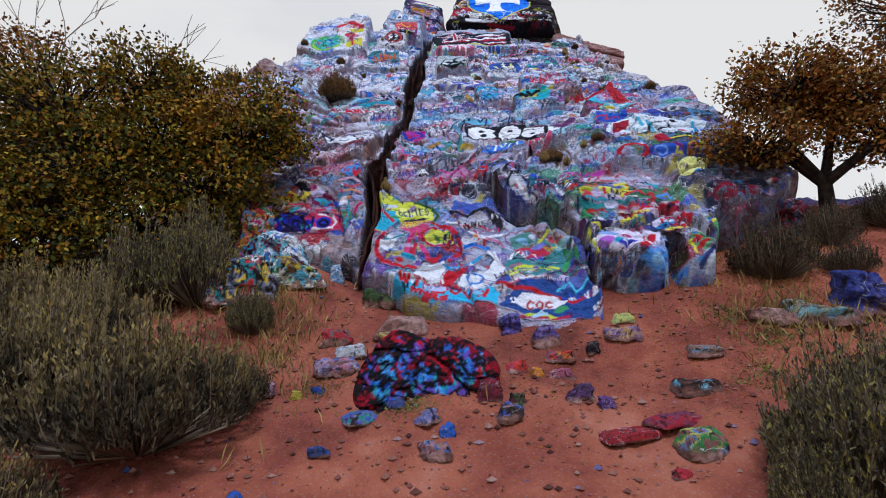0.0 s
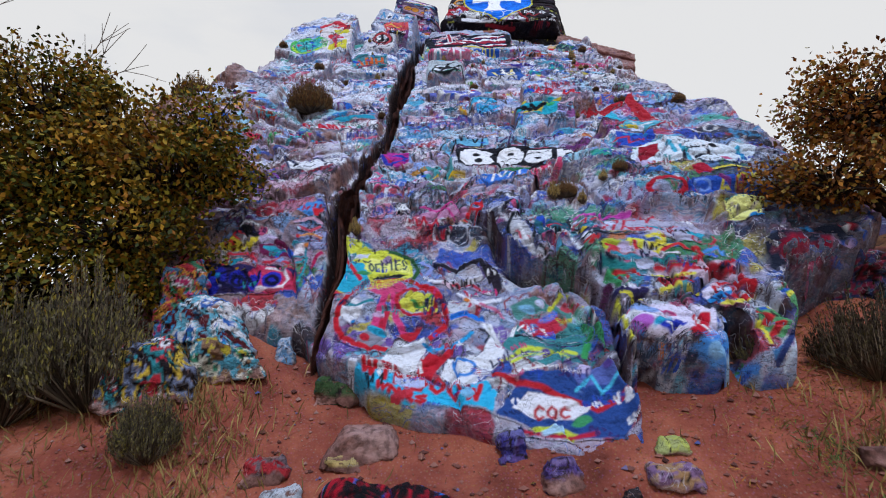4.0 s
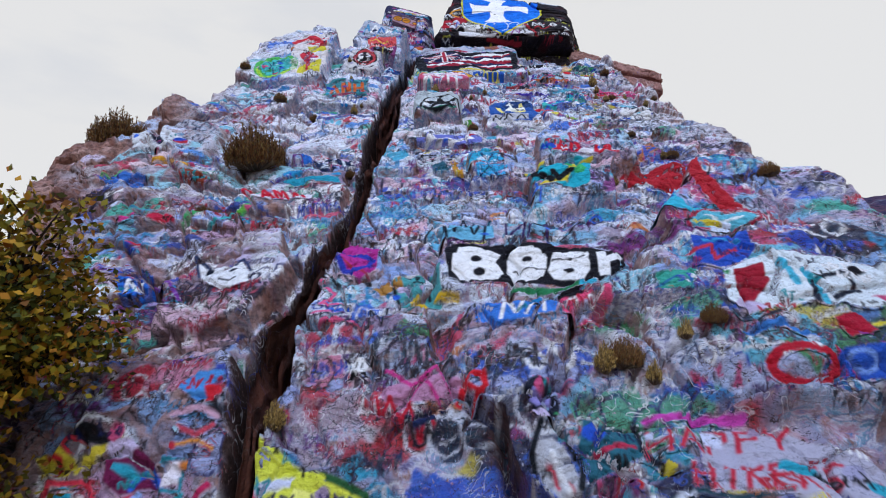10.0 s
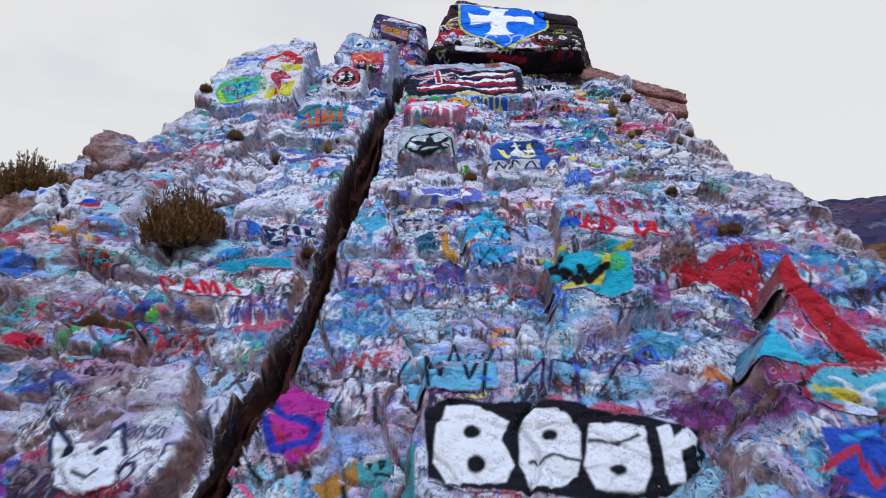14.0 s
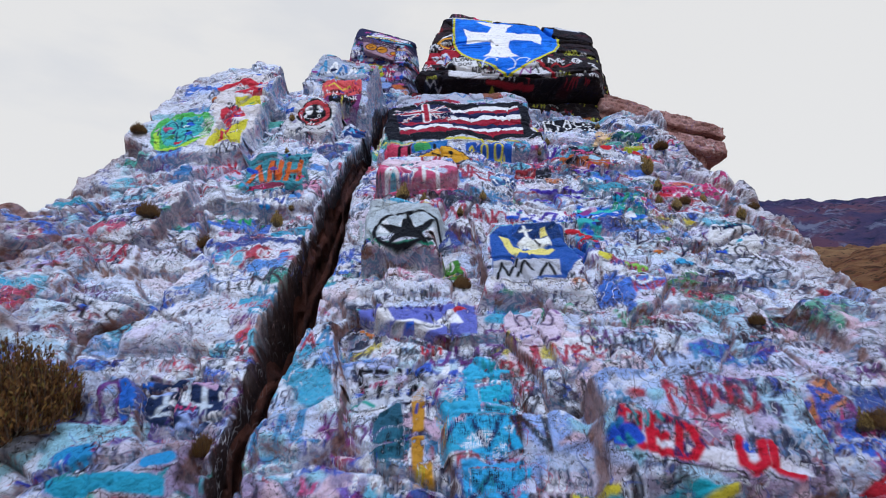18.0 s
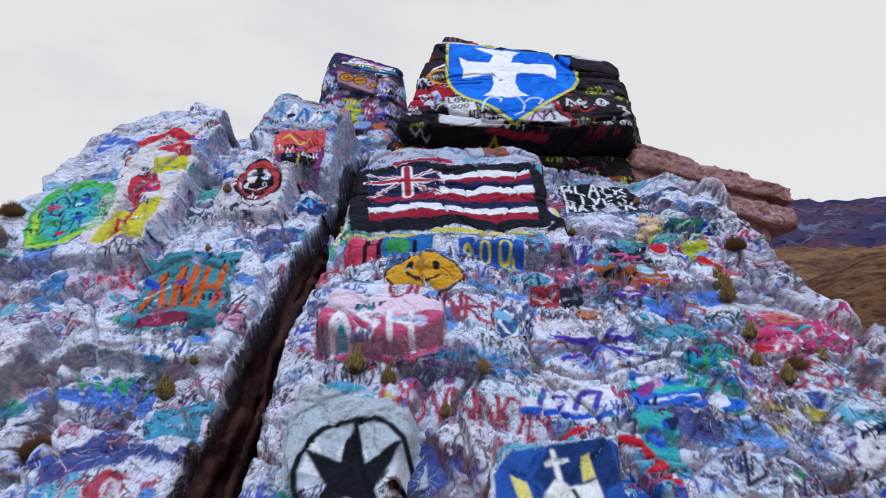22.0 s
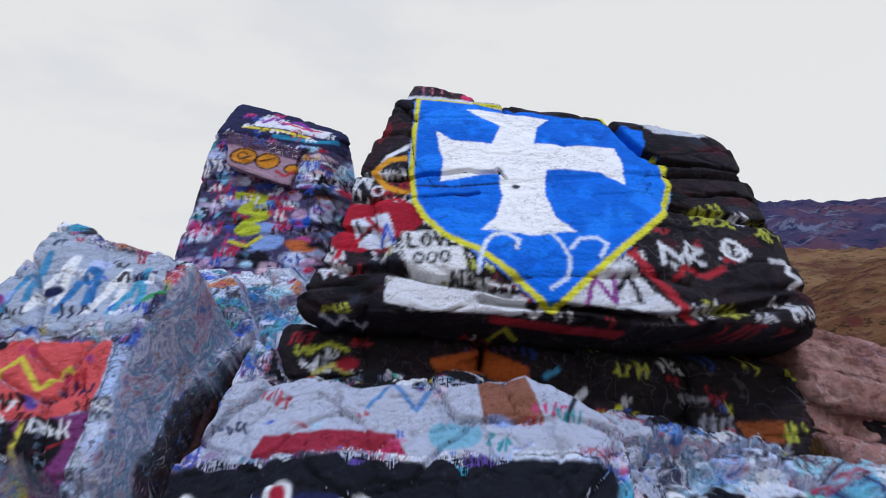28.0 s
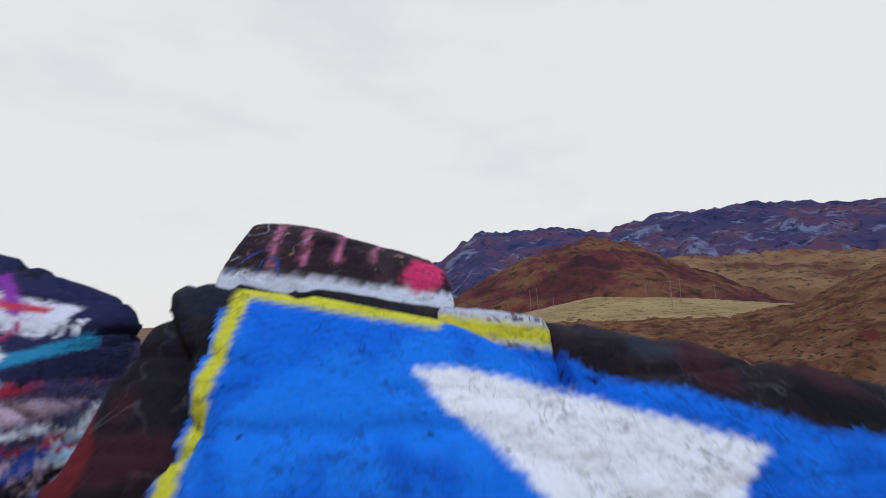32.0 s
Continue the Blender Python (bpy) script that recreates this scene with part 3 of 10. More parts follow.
# patches that nobody paints: u, v, half width, half length
for bu, bv, ba, bb in ((1.54, 8.86, 0.3, 0.16), (1.92, 9.53, 0.15, 0.4), (1.61, 9.26, 0.2, 0.25), (0.57, 8.82, 0.3, 0.09), (0.27, 8.70, 0.4, 0.11), (0.79, 8.55, 0.28, 0.14), (-0.15, 8.86, 0.4, 0.13), (-1.9, 9.78, 0.5, 0.22), (-2.5, 9.45, 0.4, 0.4), (2.5, 8.9, 0.3, 0.1),
                      (2.85, 8.58, 0.4, 0.08), (3.55, 12.9, 0.4, 0.25), (1.17, 11.28, 0.2, 0.1), (0.71, 11.5, 0.2, 0.1), (-1.78, 11.8, 0.4, 0.3), (-0.8, 13.1, 0.25, 0.4), (-1.4, 12.4, 0.3, 0.2), (1.36, 7.85, 0.25, 0.12), (1.1, 6.95, 0.5, 0.08), (-0.98, 8.8, 0.12, 0.4)):
    worn = worn - 0.75 * step(1.5 - np.hypot((GU - bu) / ba, (GV - bv) / bb) + 0.5 * fbm(GU * 4, GV * 4, 207, 3))
wall.c[..., 3] = np.clip(worn, 0.05, 0.88)

PALE = ["ccd4f0", "e2e8f8", "b8c4ea", "9cb4e8", "c6bade", "d2e0f8", "8aaae4", "d8bccc", "aad2ea", "7cb8dc", "c4a4c6", "a0a0c4", "9a88a8"]
PALE_HIGH = ["dce4f8", "eef2fc", "d0dcf6", "c4d6f8", "dcd2ee", "e6eefc", "b4ccf4", "ecd4e0", "c4e4f4", "b0d8f0"]
STRONG = ["2450c0", "1f7fc0", "2fa4c0", "b32a3c", "c4507c", "8a3a86", "5d4696", "d0c040", "3f9460", "cc7a3a", "16161e", "e6eaf4", "3a70e0", "c83848", "27a4c8", "1c2850", "2a60d0"]
LINES = ["15151b", "15151b", "15151b", "18204a", "18204a", "e9ebf0", "e9ebf0", "2b50b4", "b02234", "27909c", "3a2a66", "c63c74"]


def scribble(cv, u, v, h, letters, colour, width, turn):
    """A tag: a row of bent strokes."""
    for k in range(letters):
        n = rng.randint(3, 6)
        pts = [((k + rng.uniform(0, 0.85)) * h * 0.7, rng.choice((0, 0.25, 0.5, 0.75, 1.0)) * h + rng.uniform(-0.1, 0.1) * h) for _ in range(n)]
        pts = [(u + a * math.cos(turn) - b * math.sin(turn), v + a * math.sin(turn) + b * math.cos(turn)) for a, b in pts]
        cv.stroke(pts, width, colour, 0.009)


def zone(u, v):
    """How strong the colours are: the foot is bright, the upper face pale."""
    low = 1 - min(max((v - 8.0) / 3.0, 0), 1)
    right = min(max((u - 2.2) / 1.2, 0), 1) * (1 - min(max((v - 11) / 3, 0), 1))
    return min(1.0, 0.16 + 0.65 * low + 0.40 * right)


def letters(cv, u, v, h, count, pen, width, turn):
    """A word in joined plain forms."""
    x = 0.0
    for _ in range(count):
        form, a, b = rng.randint(0, 6), h * rng.uniform(0.45, 0.62), h * rng.uniform(0.85, 1.1)
        pts = (ring(a / 2, b / 2, a / 2, b / 2, 9), [(0, 0), (0, b), (a, b * 0.1), (a, b)], [(a, b * 0.9), (a * 0.3, b), (a * 0.2, b * 0.6), (a, b * 0.4), (a * 0.6, 0), (0, b * 0.1)],
               [(0, b), (a * 0.5, 0), (a, b)], [(0, 0), (0, b), (a * 0.9, b * 0.75), (0, b * 0.5), (a, 0)], [(0, b), (0, 0), (a, 0)], [(0, 0), (a * 0.5, b), (a, 0), (a * 0.75, b * 0.45), (a * 0.25, b * 0.45)])[form]
        pts = [(u + (x + p) * math.cos(turn) - q * math.sin(turn), v + (x + p) * math.sin(turn) + q * math.cos(turn)) for p, q in pts]
        cv.stroke(pts, width, pen, 0.008)
        x += a + h * 0.16


for k in range(1150):
    u, v = rng.uniform(-5, 5.0), rng.uniform(6.2, 22.5)
    if k % 2:
        u, v = rng.uniform(-2.6, 4.2), rng.uniform(5.8, 21)
    strong = rng.random() < zone(u, v)
    size = rng.uniform(0.07, 0.30)
    if -0.5 < u < 4.4 or rng.random() < 0.55:
        wall.oval(u, v, size * rng.uniform(0.8, 1.7), size * rng.uniform(0.4, 0.9), rgb(rng.choice(STRONG if strong else PALE if v < 13 else PALE_HIGH)), 0.03, 0.14, k, rng.uniform(-0.5, 0.5))
for k in range(620):
    u, v = rng.uniform(-3.2, 4.4), rng.uniform(6.5, 21.5)
    h = rng.choice((0.06, 0.08, 0.1, 0.12, 0.15))
    scribble(wall, u, v, h, rng.randint(2, 5), rgb(rng.choice(LINES)), h * rng.uniform(0.10, 0.2) + 0.006, rng.uniform(-0.25, 0.2))


def throw_up(cv, u, v, h, letters, fill, edge, turn):
    """A bubble word: round fat forms in one colour with a dark or light edge."""
    c, sn = math.cos(turn), math.sin(turn)
    for k in range(letters):
        a, b = k * h * 0.72, rng.uniform(-0.12, 0.12) * h
        x, y = u + a * c - b * sn, v + a * sn + b * c
        w2, h2 = h * rng.uniform(0.34, 0.5), h * rng.uniform(0.42, 0.6)
        cv.oval(x, y, w2, h2, fill, 0.012, 0.10, k + int(u * 50), turn)
        lap = ring(x, y, w2, h2, 12)
        cv.stroke([(px + rng.uniform(-0.06, 0.06) * h, py + rng.uniform(-0.06, 0.06) * h) for px, py in lap], h * 0.07 + 0.005, edge, 0.008)
        if rng.random() < 0.7:
            cv.stroke([(x - w2 * 0.4, y + h2 * rng.uniform(-0.3, 0.3)), (x + w2 * rng.uniform(0.0, 0.5), y + h2 * rng.uniform(-0.2, 0.4))], h * 0.06 + 0.004, edge, 0.008)


FILLS = ["2a6ad8", "2fa4d0", "c03048", "d88cac", "7a5ac0", "f0f3fa", "f0f3fa", "e4ecfa", "6ac4e0", "5ab090", "8ab0e4", "aab8ea", "b4a6e0", "1c2038", "c4d4f4", "d8e2f6"]
for k in range(300):
    u, v = rng.uniform(-3.4, 4.5), rng.uniform(6.5, 21.8)
    fill = rng.choice(FILLS)
    throw_up(wall, u, v, rng.choice((0.10, 0.13, 0.16, 0.2, 0.26)), rng.randint(2, 5), rgb(fill), rgb(rng.choice(["16161e", "16161e", "1c2a6a", "e4e8f2", "a82438"]) if fill != "1c2038" else "d8dcea"), rng.uniform(-0.22, 0.18))
# broad patches of one colour, each on its own block
for k in range(260):
    u, v = rng.uniform(-4.0, 4.5), rng.uniform(9.5, 22)
    size = rng.uniform(0.12, 0.30)
    wall.oval(u, v, size * rng.uniform(0.8, 1.5), size * rng.uniform(0.35, 0.7), rgb(rng.choice(["3a78dc", "5a9ae8", "34a8cc", "6ac0dc", "e0bcd0", "c84a68", "2c4a98", "4ab0a0", "9ad4e8", "d8e2f6", "9ab8f0", "e4ecfa", "1a2036"])), 0.03, 0.18, k, rng.uniform(-0.4, 0.4))
# words on top of it all, the smaller ones over the larger
for k in range(1500):
    u, v = rng.uniform(-3.9, 4.7), rng.uniform(8.6, 22.2)
    if k > 420 and v > 13 and k % 5 < 2:
        continue
    h = rng.choice((0.20, 0.25, 0.3) if k < 150 else (0.10, 0.12, 0.15) if k < 700 else (0.055, 0.07, 0.085))
    letters(wall, u, v, h, rng.randint(3, 7), rgb(rng.choice(["15151b", "15151b", "15151b", "1a2448", "1a2448", "2450c0", "f4f6fb", "f4f6fb", "b82440", "2a8cc0", "6a2a80"])), h * 0.12 + 0.006, rng.uniform(-0.22, 0.15))
for k in range(90):
    u, v = rng.uniform(-1.6, 0.6), rng.uniform(20.8, 22.8)
    wall.oval(u, v, rng.uniform(0.05, 0.16), rng.uniform(0.03, 0.08), rgb(rng.choice(STRONG + ["2fa4c0", "9ad4e8", "16161e"])), 0.02, 0.1, k, rng.uniform(-0.5, 0.5))
    letters(wall, u, v, rng.choice((0.06, 0.09)), 3, rgb(rng.choice(LINES)), 0.014, rng.uniform(-0.3, 0.3))
# lighter, dull paint on the upper face is mixed further towards white
LUM = wall.c[..., :3].mean(-1)
VIVID = 1 - wall.c[..., :3].min(-1) / np.maximum(wall.c[..., :3].max(-1), 0.01)
wash = (0.64 * step((GV - 13.0) / 3.0) * step((LUM - 0.10) / 0.2) * (1 - step((VIVID - 0.45) / 0.2)) * step((GU + 3.4) / 0.8) * step((20.2 - GV) / 0.5))[..., None]
wall.c[..., :3] = wall.c[..., :3] * (1 - wash) + np.array(rgb("eef3ff")) * wash
# all paint gets darker towards the foot
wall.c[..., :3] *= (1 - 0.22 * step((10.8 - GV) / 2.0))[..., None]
# an outer block in dark blue
dark = (0.85 * step((GU - 3.2) / 0.2) * step((9.4 - GV) / 0.3))[..., None]
wall.c[..., :3] = wall.c[..., :3] * (1 - dark) + np.array(rgb("1e2438")) * (1 + 0.6 * fbm(GU * 5, GV * 5, 209, 3))[..., None] * dark
# paint does not reach down the steep sides and into the joints
RISE = np.hypot(np.gradient(GW, axis=0) / 0.0175, np.gradient(GW, axis=1) / np.gradient(US)[None, :])
SHEER = step((RISE + 0.3 * soft_noise(GU * 3, GV * 3, 15) - 1.9) / 1.0) * (0.2 + 0.8 * step((GV - 9.0) / 0.6))
wall.c[..., 3] = np.minimum(wall.c[..., 3], 0.88) * (1 - 0.94 * SHEER)


def ground_w(u, v):
    """The height of the built face, between its grid's points."""
    i = np.clip(np.searchsorted(US, u) - 1, 0, len(US) - 2)
    j = np.clip(np.searchsorted(VS, v) - 1, 0, len(VS) - 2)
    a, b = (u - US[i]) / (US[i + 1] - US[i]), (v - VS[j]) / (VS[j + 1] - VS[j])
    return GW[j, i] * (1 - a) * (1 - b) + GW[j, i + 1] * a * (1 - b) + GW[j + 1, i] * (1 - a) * b + GW[j + 1, i + 1] * a * b


rock = new("rock_outcrop")
tagged(rock, "steep quartzite outcrop covered all over in layered spray paint", "rock")
MU, MV = (GU[:-1, :-1] + GU[1:, 1:]) / 2, (GV[:-1, :-1] + GV[1:, 1:]) / 2
taken = np.zeros(MU.shape, bool)


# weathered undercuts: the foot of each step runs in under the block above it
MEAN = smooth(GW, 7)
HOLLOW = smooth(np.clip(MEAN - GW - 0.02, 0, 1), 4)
SOFT = smooth(MEAN, 4)
TO_U, TO_V = np.gradient(SOFT, axis=1) / np.gradient(US)[None, :], np.gradient(SOFT, axis=0) / 0.0175
LONG = np.hypot(TO_U, TO_V) + 0.15
RAG = 0.012 * step((RISE - 1.1) / 1.0) * fbm((GU + 0.7 * GV) * 2.0, GW * 9 + GV, 87, 4, 0.6)
# crevice shade put into the colour: unpainted clefts soil brown, fissure dark stone brown
SOIL_SHADE = step((HOLLOW - 0.045 + 0.02 * fbm(GU * 5, GV * 5, 81, 2)) / 0.05)[..., None]
wall.c[..., :3] = wall.c[..., :3] * (1 - SOIL_SHADE) + np.array(rgb("2e2220")) * SOIL_SHADE
wall.c[..., 3] = np.maximum(wall.c[..., 3], 0.88 * SOIL_SHADE[..., 0])
DEEP_SHADE = (step((pit(GU, GV) - 0.03) / 0.10) * step((GV - 6.9) / 0.5))[..., None]
wall.c[..., :3] = wall.c[..., :3] * (1 - DEEP_SHADE) + (np.array(rgb("2c1a15")) * (1 + 0.6 * fbm(GU * 6, GV * 6, 85, 3))[..., None]) * DEEP_SHADE
wall.c[..., 3] = np.maximum(wall.c[..., 3], 0.96 * DEEP_SHADE[..., 0])
CUT = np.minimum(1.5 * HOLLOW, 0.20) + RAG
NEAR_GAP = step((0.55 - np.abs(line_gap(GU, GV, FISSURE)[0])) / 0.2)
CUT = CUT * (1 - NEAR_GAP) + 0.25 * smooth(CUT, 6) * NEAR_GAP
ROCK_CO = np.stack(place(GU + CUT * TO_U / LONG, GV + CUT * TO_V / LONG, GW), -1).reshape(-1, 3)


def fissure_wall(name, side):
    """One bare side of the fissure, from just under its rim down to the floor, with shade put into its stone colour."""
    vs = np.arange(7.0, 20.9, 0.03)
    fu = np.interp(vs, [p[1] for p in FISSURE], [p[0] for p in FISSURE]) - 0.04 * fbm(vs * 0 - 0.5, vs * 1.3, 31, 3)
    run = np.concatenate(((0,), np.cumsum(np.hypot(np.diff(fu), 0.03)))) + 0.45
    edge = np.maximum(gap_half(fu, vs, run) - 0.045, 0.010)
    rim = ground_w(fu + side * (edge + 0.11), vs)
    rim = np.minimum(rim, smooth(rim[:, None], 3)[:, 0]) - 0.035
    down = np.linspace(0, 1.0, 26)
    V, D = np.meshgrid(vs, down, indexing="ij")
    out = edge[:, None] + np.minimum(0.02 * D / 0.1, 0.02) * (D < 0.1) + 0.03 * np.clip(fbm(V * 2.2 + 9 * side, D * 7, 141, 4), -1, 1) * np.minimum(D * 6, 1)
    U = fu[:, None] + side * np.maximum(out, 0.006)
    co = np.stack(place(U, V, rim[:, None] - (0.6 + 0.65 * step((V - 8.6) / 1.2)) * D), -1).reshape(-1, 3)
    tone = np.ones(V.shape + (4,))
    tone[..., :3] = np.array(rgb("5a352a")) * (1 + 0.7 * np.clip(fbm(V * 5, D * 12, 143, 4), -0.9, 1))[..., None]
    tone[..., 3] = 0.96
    tagged(sheet(name, co, len(vs), len(down), WALL_PAINT, tone, None, rock), "red-brown bare rock inside the fissure, its colour darkened for shade")


SLAB_OBS = []


def build_rock():
    """The face, with each raised slab a part of its own."""
    global taken
    for outline, *_ in SLABS:
        own = (inside(MU, MV, outline) > -0.02) & ~taken
        taken = taken | own
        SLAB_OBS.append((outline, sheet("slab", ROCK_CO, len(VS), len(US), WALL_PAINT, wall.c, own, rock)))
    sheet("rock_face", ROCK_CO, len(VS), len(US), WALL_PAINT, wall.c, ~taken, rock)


MURALS = []


def mural(name, label, q, ops, also=()):
    MURALS.append((name, label, q, ops, also))


def op_points(op):
    """The places that a stroke or shape touches."""
    if op[0] in "or":
        u, v, a, b = op[2:6] if op[0] == "o" else op[3:7]
        return [(u - a, v - b), (u + a, v + b)]
    return op[4] if op[0] == "w" else op[3] if op[0] == "s" else op[2]


def graffiti(name, label, ops):
    """A piece sprayed at its own places on the face."""
    MURALS.append((name, label, None, ops, ()))


def build_murals():
    for name, label, q, ops, also in MURALS:
        pts = [p for op in ops for p in op_points(op)] if q is None else list(q) + [p for qq, _ in also for p in qq]
        q = q or [(0, 0), (1, 0), (1, 1), (0, 1)]
        u0, u1 = min(p[0] for p in pts) - 0.12, max(p[0] for p in pts) + 0.12
        v0, v1 = min(p[1] for p in pts) - 0.12, max(p[1] for p in pts) + 0.12
        fine = max(0.008, math.sqrt((u1 - u0) * (v1 - v0) / 42000))
        us, vs = np.arange(u0, u1, fine), np.arange(v0, v1, fine)
        uu, vv = np.meshgrid(us, vs)
        i, j = np.clip(np.searchsorted(US, uu), 0, len(US) - 1), np.clip(np.searchsorted(VS, vv), 0, len(VS) - 1)
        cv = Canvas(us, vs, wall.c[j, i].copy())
        spray(cv, q, ops)
        for qq, more in also:
            spray(cv, qq, more)
        if not any(w in name for w in ("flag_mural", "smiley", "bubble", "slogan", "red_band", "cat_mural", "star_mural", "ears", "cyan_letters", "swirl")):
            for _ in range(int(9 * (u1 - u0) * (v1 - v0)) + 3):
                held = cv.mask.copy()
                a, b = rng.uniform(u0, u1), rng.uniform(v0, v1)
                cv.oval(a, b, rng.uniform(0.02, 0.08), rng.uniform(0.012, 0.04), rgb(rng.choice(STRONG + PALE)), 0.012, 0.04, int(a * 90), rng.uniform(-0.6, 0.6))
                cv.mask = held
            for _ in range(int(10 * (u1 - u0) * (v1 - v0)) + 2):
                h = rng.uniform(0.04, 0.10)
                held = cv.mask.copy()
                scribble(cv, rng.uniform(u0, u1), rng.uniform(v0, v1), h, rng.randint(2, 5), rgb(rng.choice(LINES)), h * 0.16 + 0.004, rng.uniform(-0.3, 0.3))
                cv.mask = held
        cv.c[..., 3] = np.where(cv.mask > 0.5, np.maximum(cv.c[..., 3], 0.99 * cv.mask), cv.c[..., 3]) * (1 - (0.0 if any(w in name for w in ("flag", "smiley", "slogan", "bubble", "star_mural", "ears")) else 0.4) * SHEER[j, i])
        keep = (cv.mask[:-1, :-1] > 0.02) | (cv.mask[1:, 1:] > 0.02) | (cv.mask[:-1, 1:] > 0.02) | (cv.mask[1:, :-1] > 0.02)
        # paint stays out of the fissure, and on one side of it
        keep &= pit(uu[:-1, :-1], vv[:-1, :-1]) < 0.05
        flip = np.sign(uu - np.interp(vv, [p[1] for p in FISSURE], [p[0] for p in FISSURE]))[:-1, :-1]
        keep &= flip == (1 if (flip * keep).sum() > 0 else -1)
        co_m = np.stack(place(uu, vv, ground_w(uu, vv) + 0.011), -1).reshape(-1, 3)
        cu, cv0 = np.array([(u0 + u1) / 2]), np.array([(v0 + v1) / 2])
        owner = next((slab for outline, slab in SLAB_OBS if inside(cu, cv0, outline)[0] > 0), rock)
        ob = sheet(name, co_m, len(vs), len(us), WALL_PAINT, cv.c, keep, owner)
        tagged(ob, label)


BLACK, WHITE, RED, BLUE, CYAN, YELLOW, PINK, NAVY = "17171d", "e9ebee", "b3243a", "2458bc", "2aa6c4", "d9cf42", "cf5088", "1d2450"
stripes = [("f", c, [(0, 1 - k / 8), (1, 1 - k / 8), (1, 1 - (k + 1) / 8), (0, 1 - (k + 1) / 8)]) for k, c in enumerate((WHITE, "9a2038", "20264e", WHITE, "9a2038", "20264e", WHITE, "9a2038"))]
jack = [("f", "20264e", [(0, 0), (1, 0), (1, 1), (0, 1)]), ("s", WHITE, 0.085, [(0, 0), (1, 1)]), ("s", WHITE, 0.085, [(0, 1), (1, 0)]),
        ("s", "a8243c", 0.035, [(0, 0), (1, 1)]), ("s", "a8243c", 0.035, [(0, 1), (1, 0)]), ("s", WHITE, 0.15, [(0.55, 0), (0.55, 1)]), ("s", WHITE, 0.14, [(0, 0.5), (1, 0.5)]),
        ("s", "a8243c", 0.085, [(0.55, 0), (0.55, 1)]), ("s", "a8243c", 0.085, [(0, 0.5), (1, 0.5)])]
mural("flag_mural", "striped flag with a small cross canton on a black ground",
      [(0.2, 18.42), (2.5, 18.36), (2.62, 20.05), (0.08, 20.2)],
      [("s", YELLOW, 0.05, [(-0.06, 0.5), (-0.12, 0.12), (-0.05, -0.05), (0.4, -0.06), (0.8, -0.05), (1.03, -0.12), (1.1, 0.02), (1.02, 0.3)]), ("f", "dfe3d8", [(-0.02, 0.7), (-0.12, 0.05), (0.0, 0.02)]),
       ("b", "191b24", 0.03), ("s", "191b24", 0.16, [(0.98, 0.2), (1.06, 0.02), (1.0, -0.05)])],
      [([(0.42, 18.60), (2.40, 18.58), (2.49, 19.80), (0.30, 19.95)], stripes), ([(0.36, 19.24), (1.27, 19.24), (1.26, 19.91), (0.30, 19.97)], jack)])
mural("slogan_mural", "white capital words on a black ground", [(2.82, 19.0), (3.75, 19.0), (3.98, 20.0), (3.02, 20.15)],
      [("b", "1a1c26", 0.06), ("t", WHITE, 0.034, "BLACK", 0.03, 0.68, 0.97, 0.95), ("t", WHITE, 0.034, "LIVES", 0.03, 0.36, 0.97, 0.62), ("t", WHITE, 0.034, "MATTER", 0.03, 0.04, 1.0, 0.30)])
mural("under_flag_mural", "red block, green patch and yellow rings on blue", [(0.18, 17.98), (2.1, 17.76), (2.12, 18.12), (0.2, 18.34)],
      [("f", "d04a6a", [(0, 0), (0.22, 0), (0.22, 1), (0.02, 1)]), ("f", "2a70b4", [(0.22, 0), (0.5, 0), (0.5, 1), (0.22, 1)]), ("o", "3f9c5a", 0.3, 0.5, 0.07, 0.3), ("s", BLACK, 0.05, [(0.12, 0.1), (0.13, 0.9)]), ("s", BLACK, 0.05, [(0.2, 0.1), (0.2, 0.9)]), ("s", BLACK, 0.04, [(0.13, 0.5), (0.2, 0.5)]), ("s", BLACK, 0.05, [(0.4, 0.05), (0.4, 0.7)]),
       ("f", "2458b4", [(0.64, 0), (1, 0), (1, 0.95), (0.64, 1)]), ("r", YELLOW, 0.028, 0.70, 0.55, 0.025, 0.2), ("s", YELLOW, 0.028, [(0.70, 0.35), (0.70, 0.02)]), ("r", YELLOW, 0.028, 0.79, 0.65, 0.025, 0.2), ("s", YELLOW, 0.028, [(0.79, 0.45), (0.79, 0.05)]), ("r", YELLOW, 0.03, 0.9, 0.6, 0.03, 0.2), ("s", YELLOW, 0.03, [(0.88, 0.42), (0.92, 0.05)]), ("s", YELLOW, 0.03, [(0.94, 0.42), (0.95, 0.1)]), ("s", WHITE, 0.03, [(0.5, 0.3), (0.53, 0.8), (0.56, 0.4), (0.6, 0.8), (0.62, 0.3)])])
star5 = [(0.5 + (0.48 if k % 2 == 0 else 0.17) * math.sin(math.pi * k / 5), 0.5 + (0.46 if k % 2 == 0 else 0.17) * math.cos(math.pi * k / 5 + 0.15)) for k in range(10)]
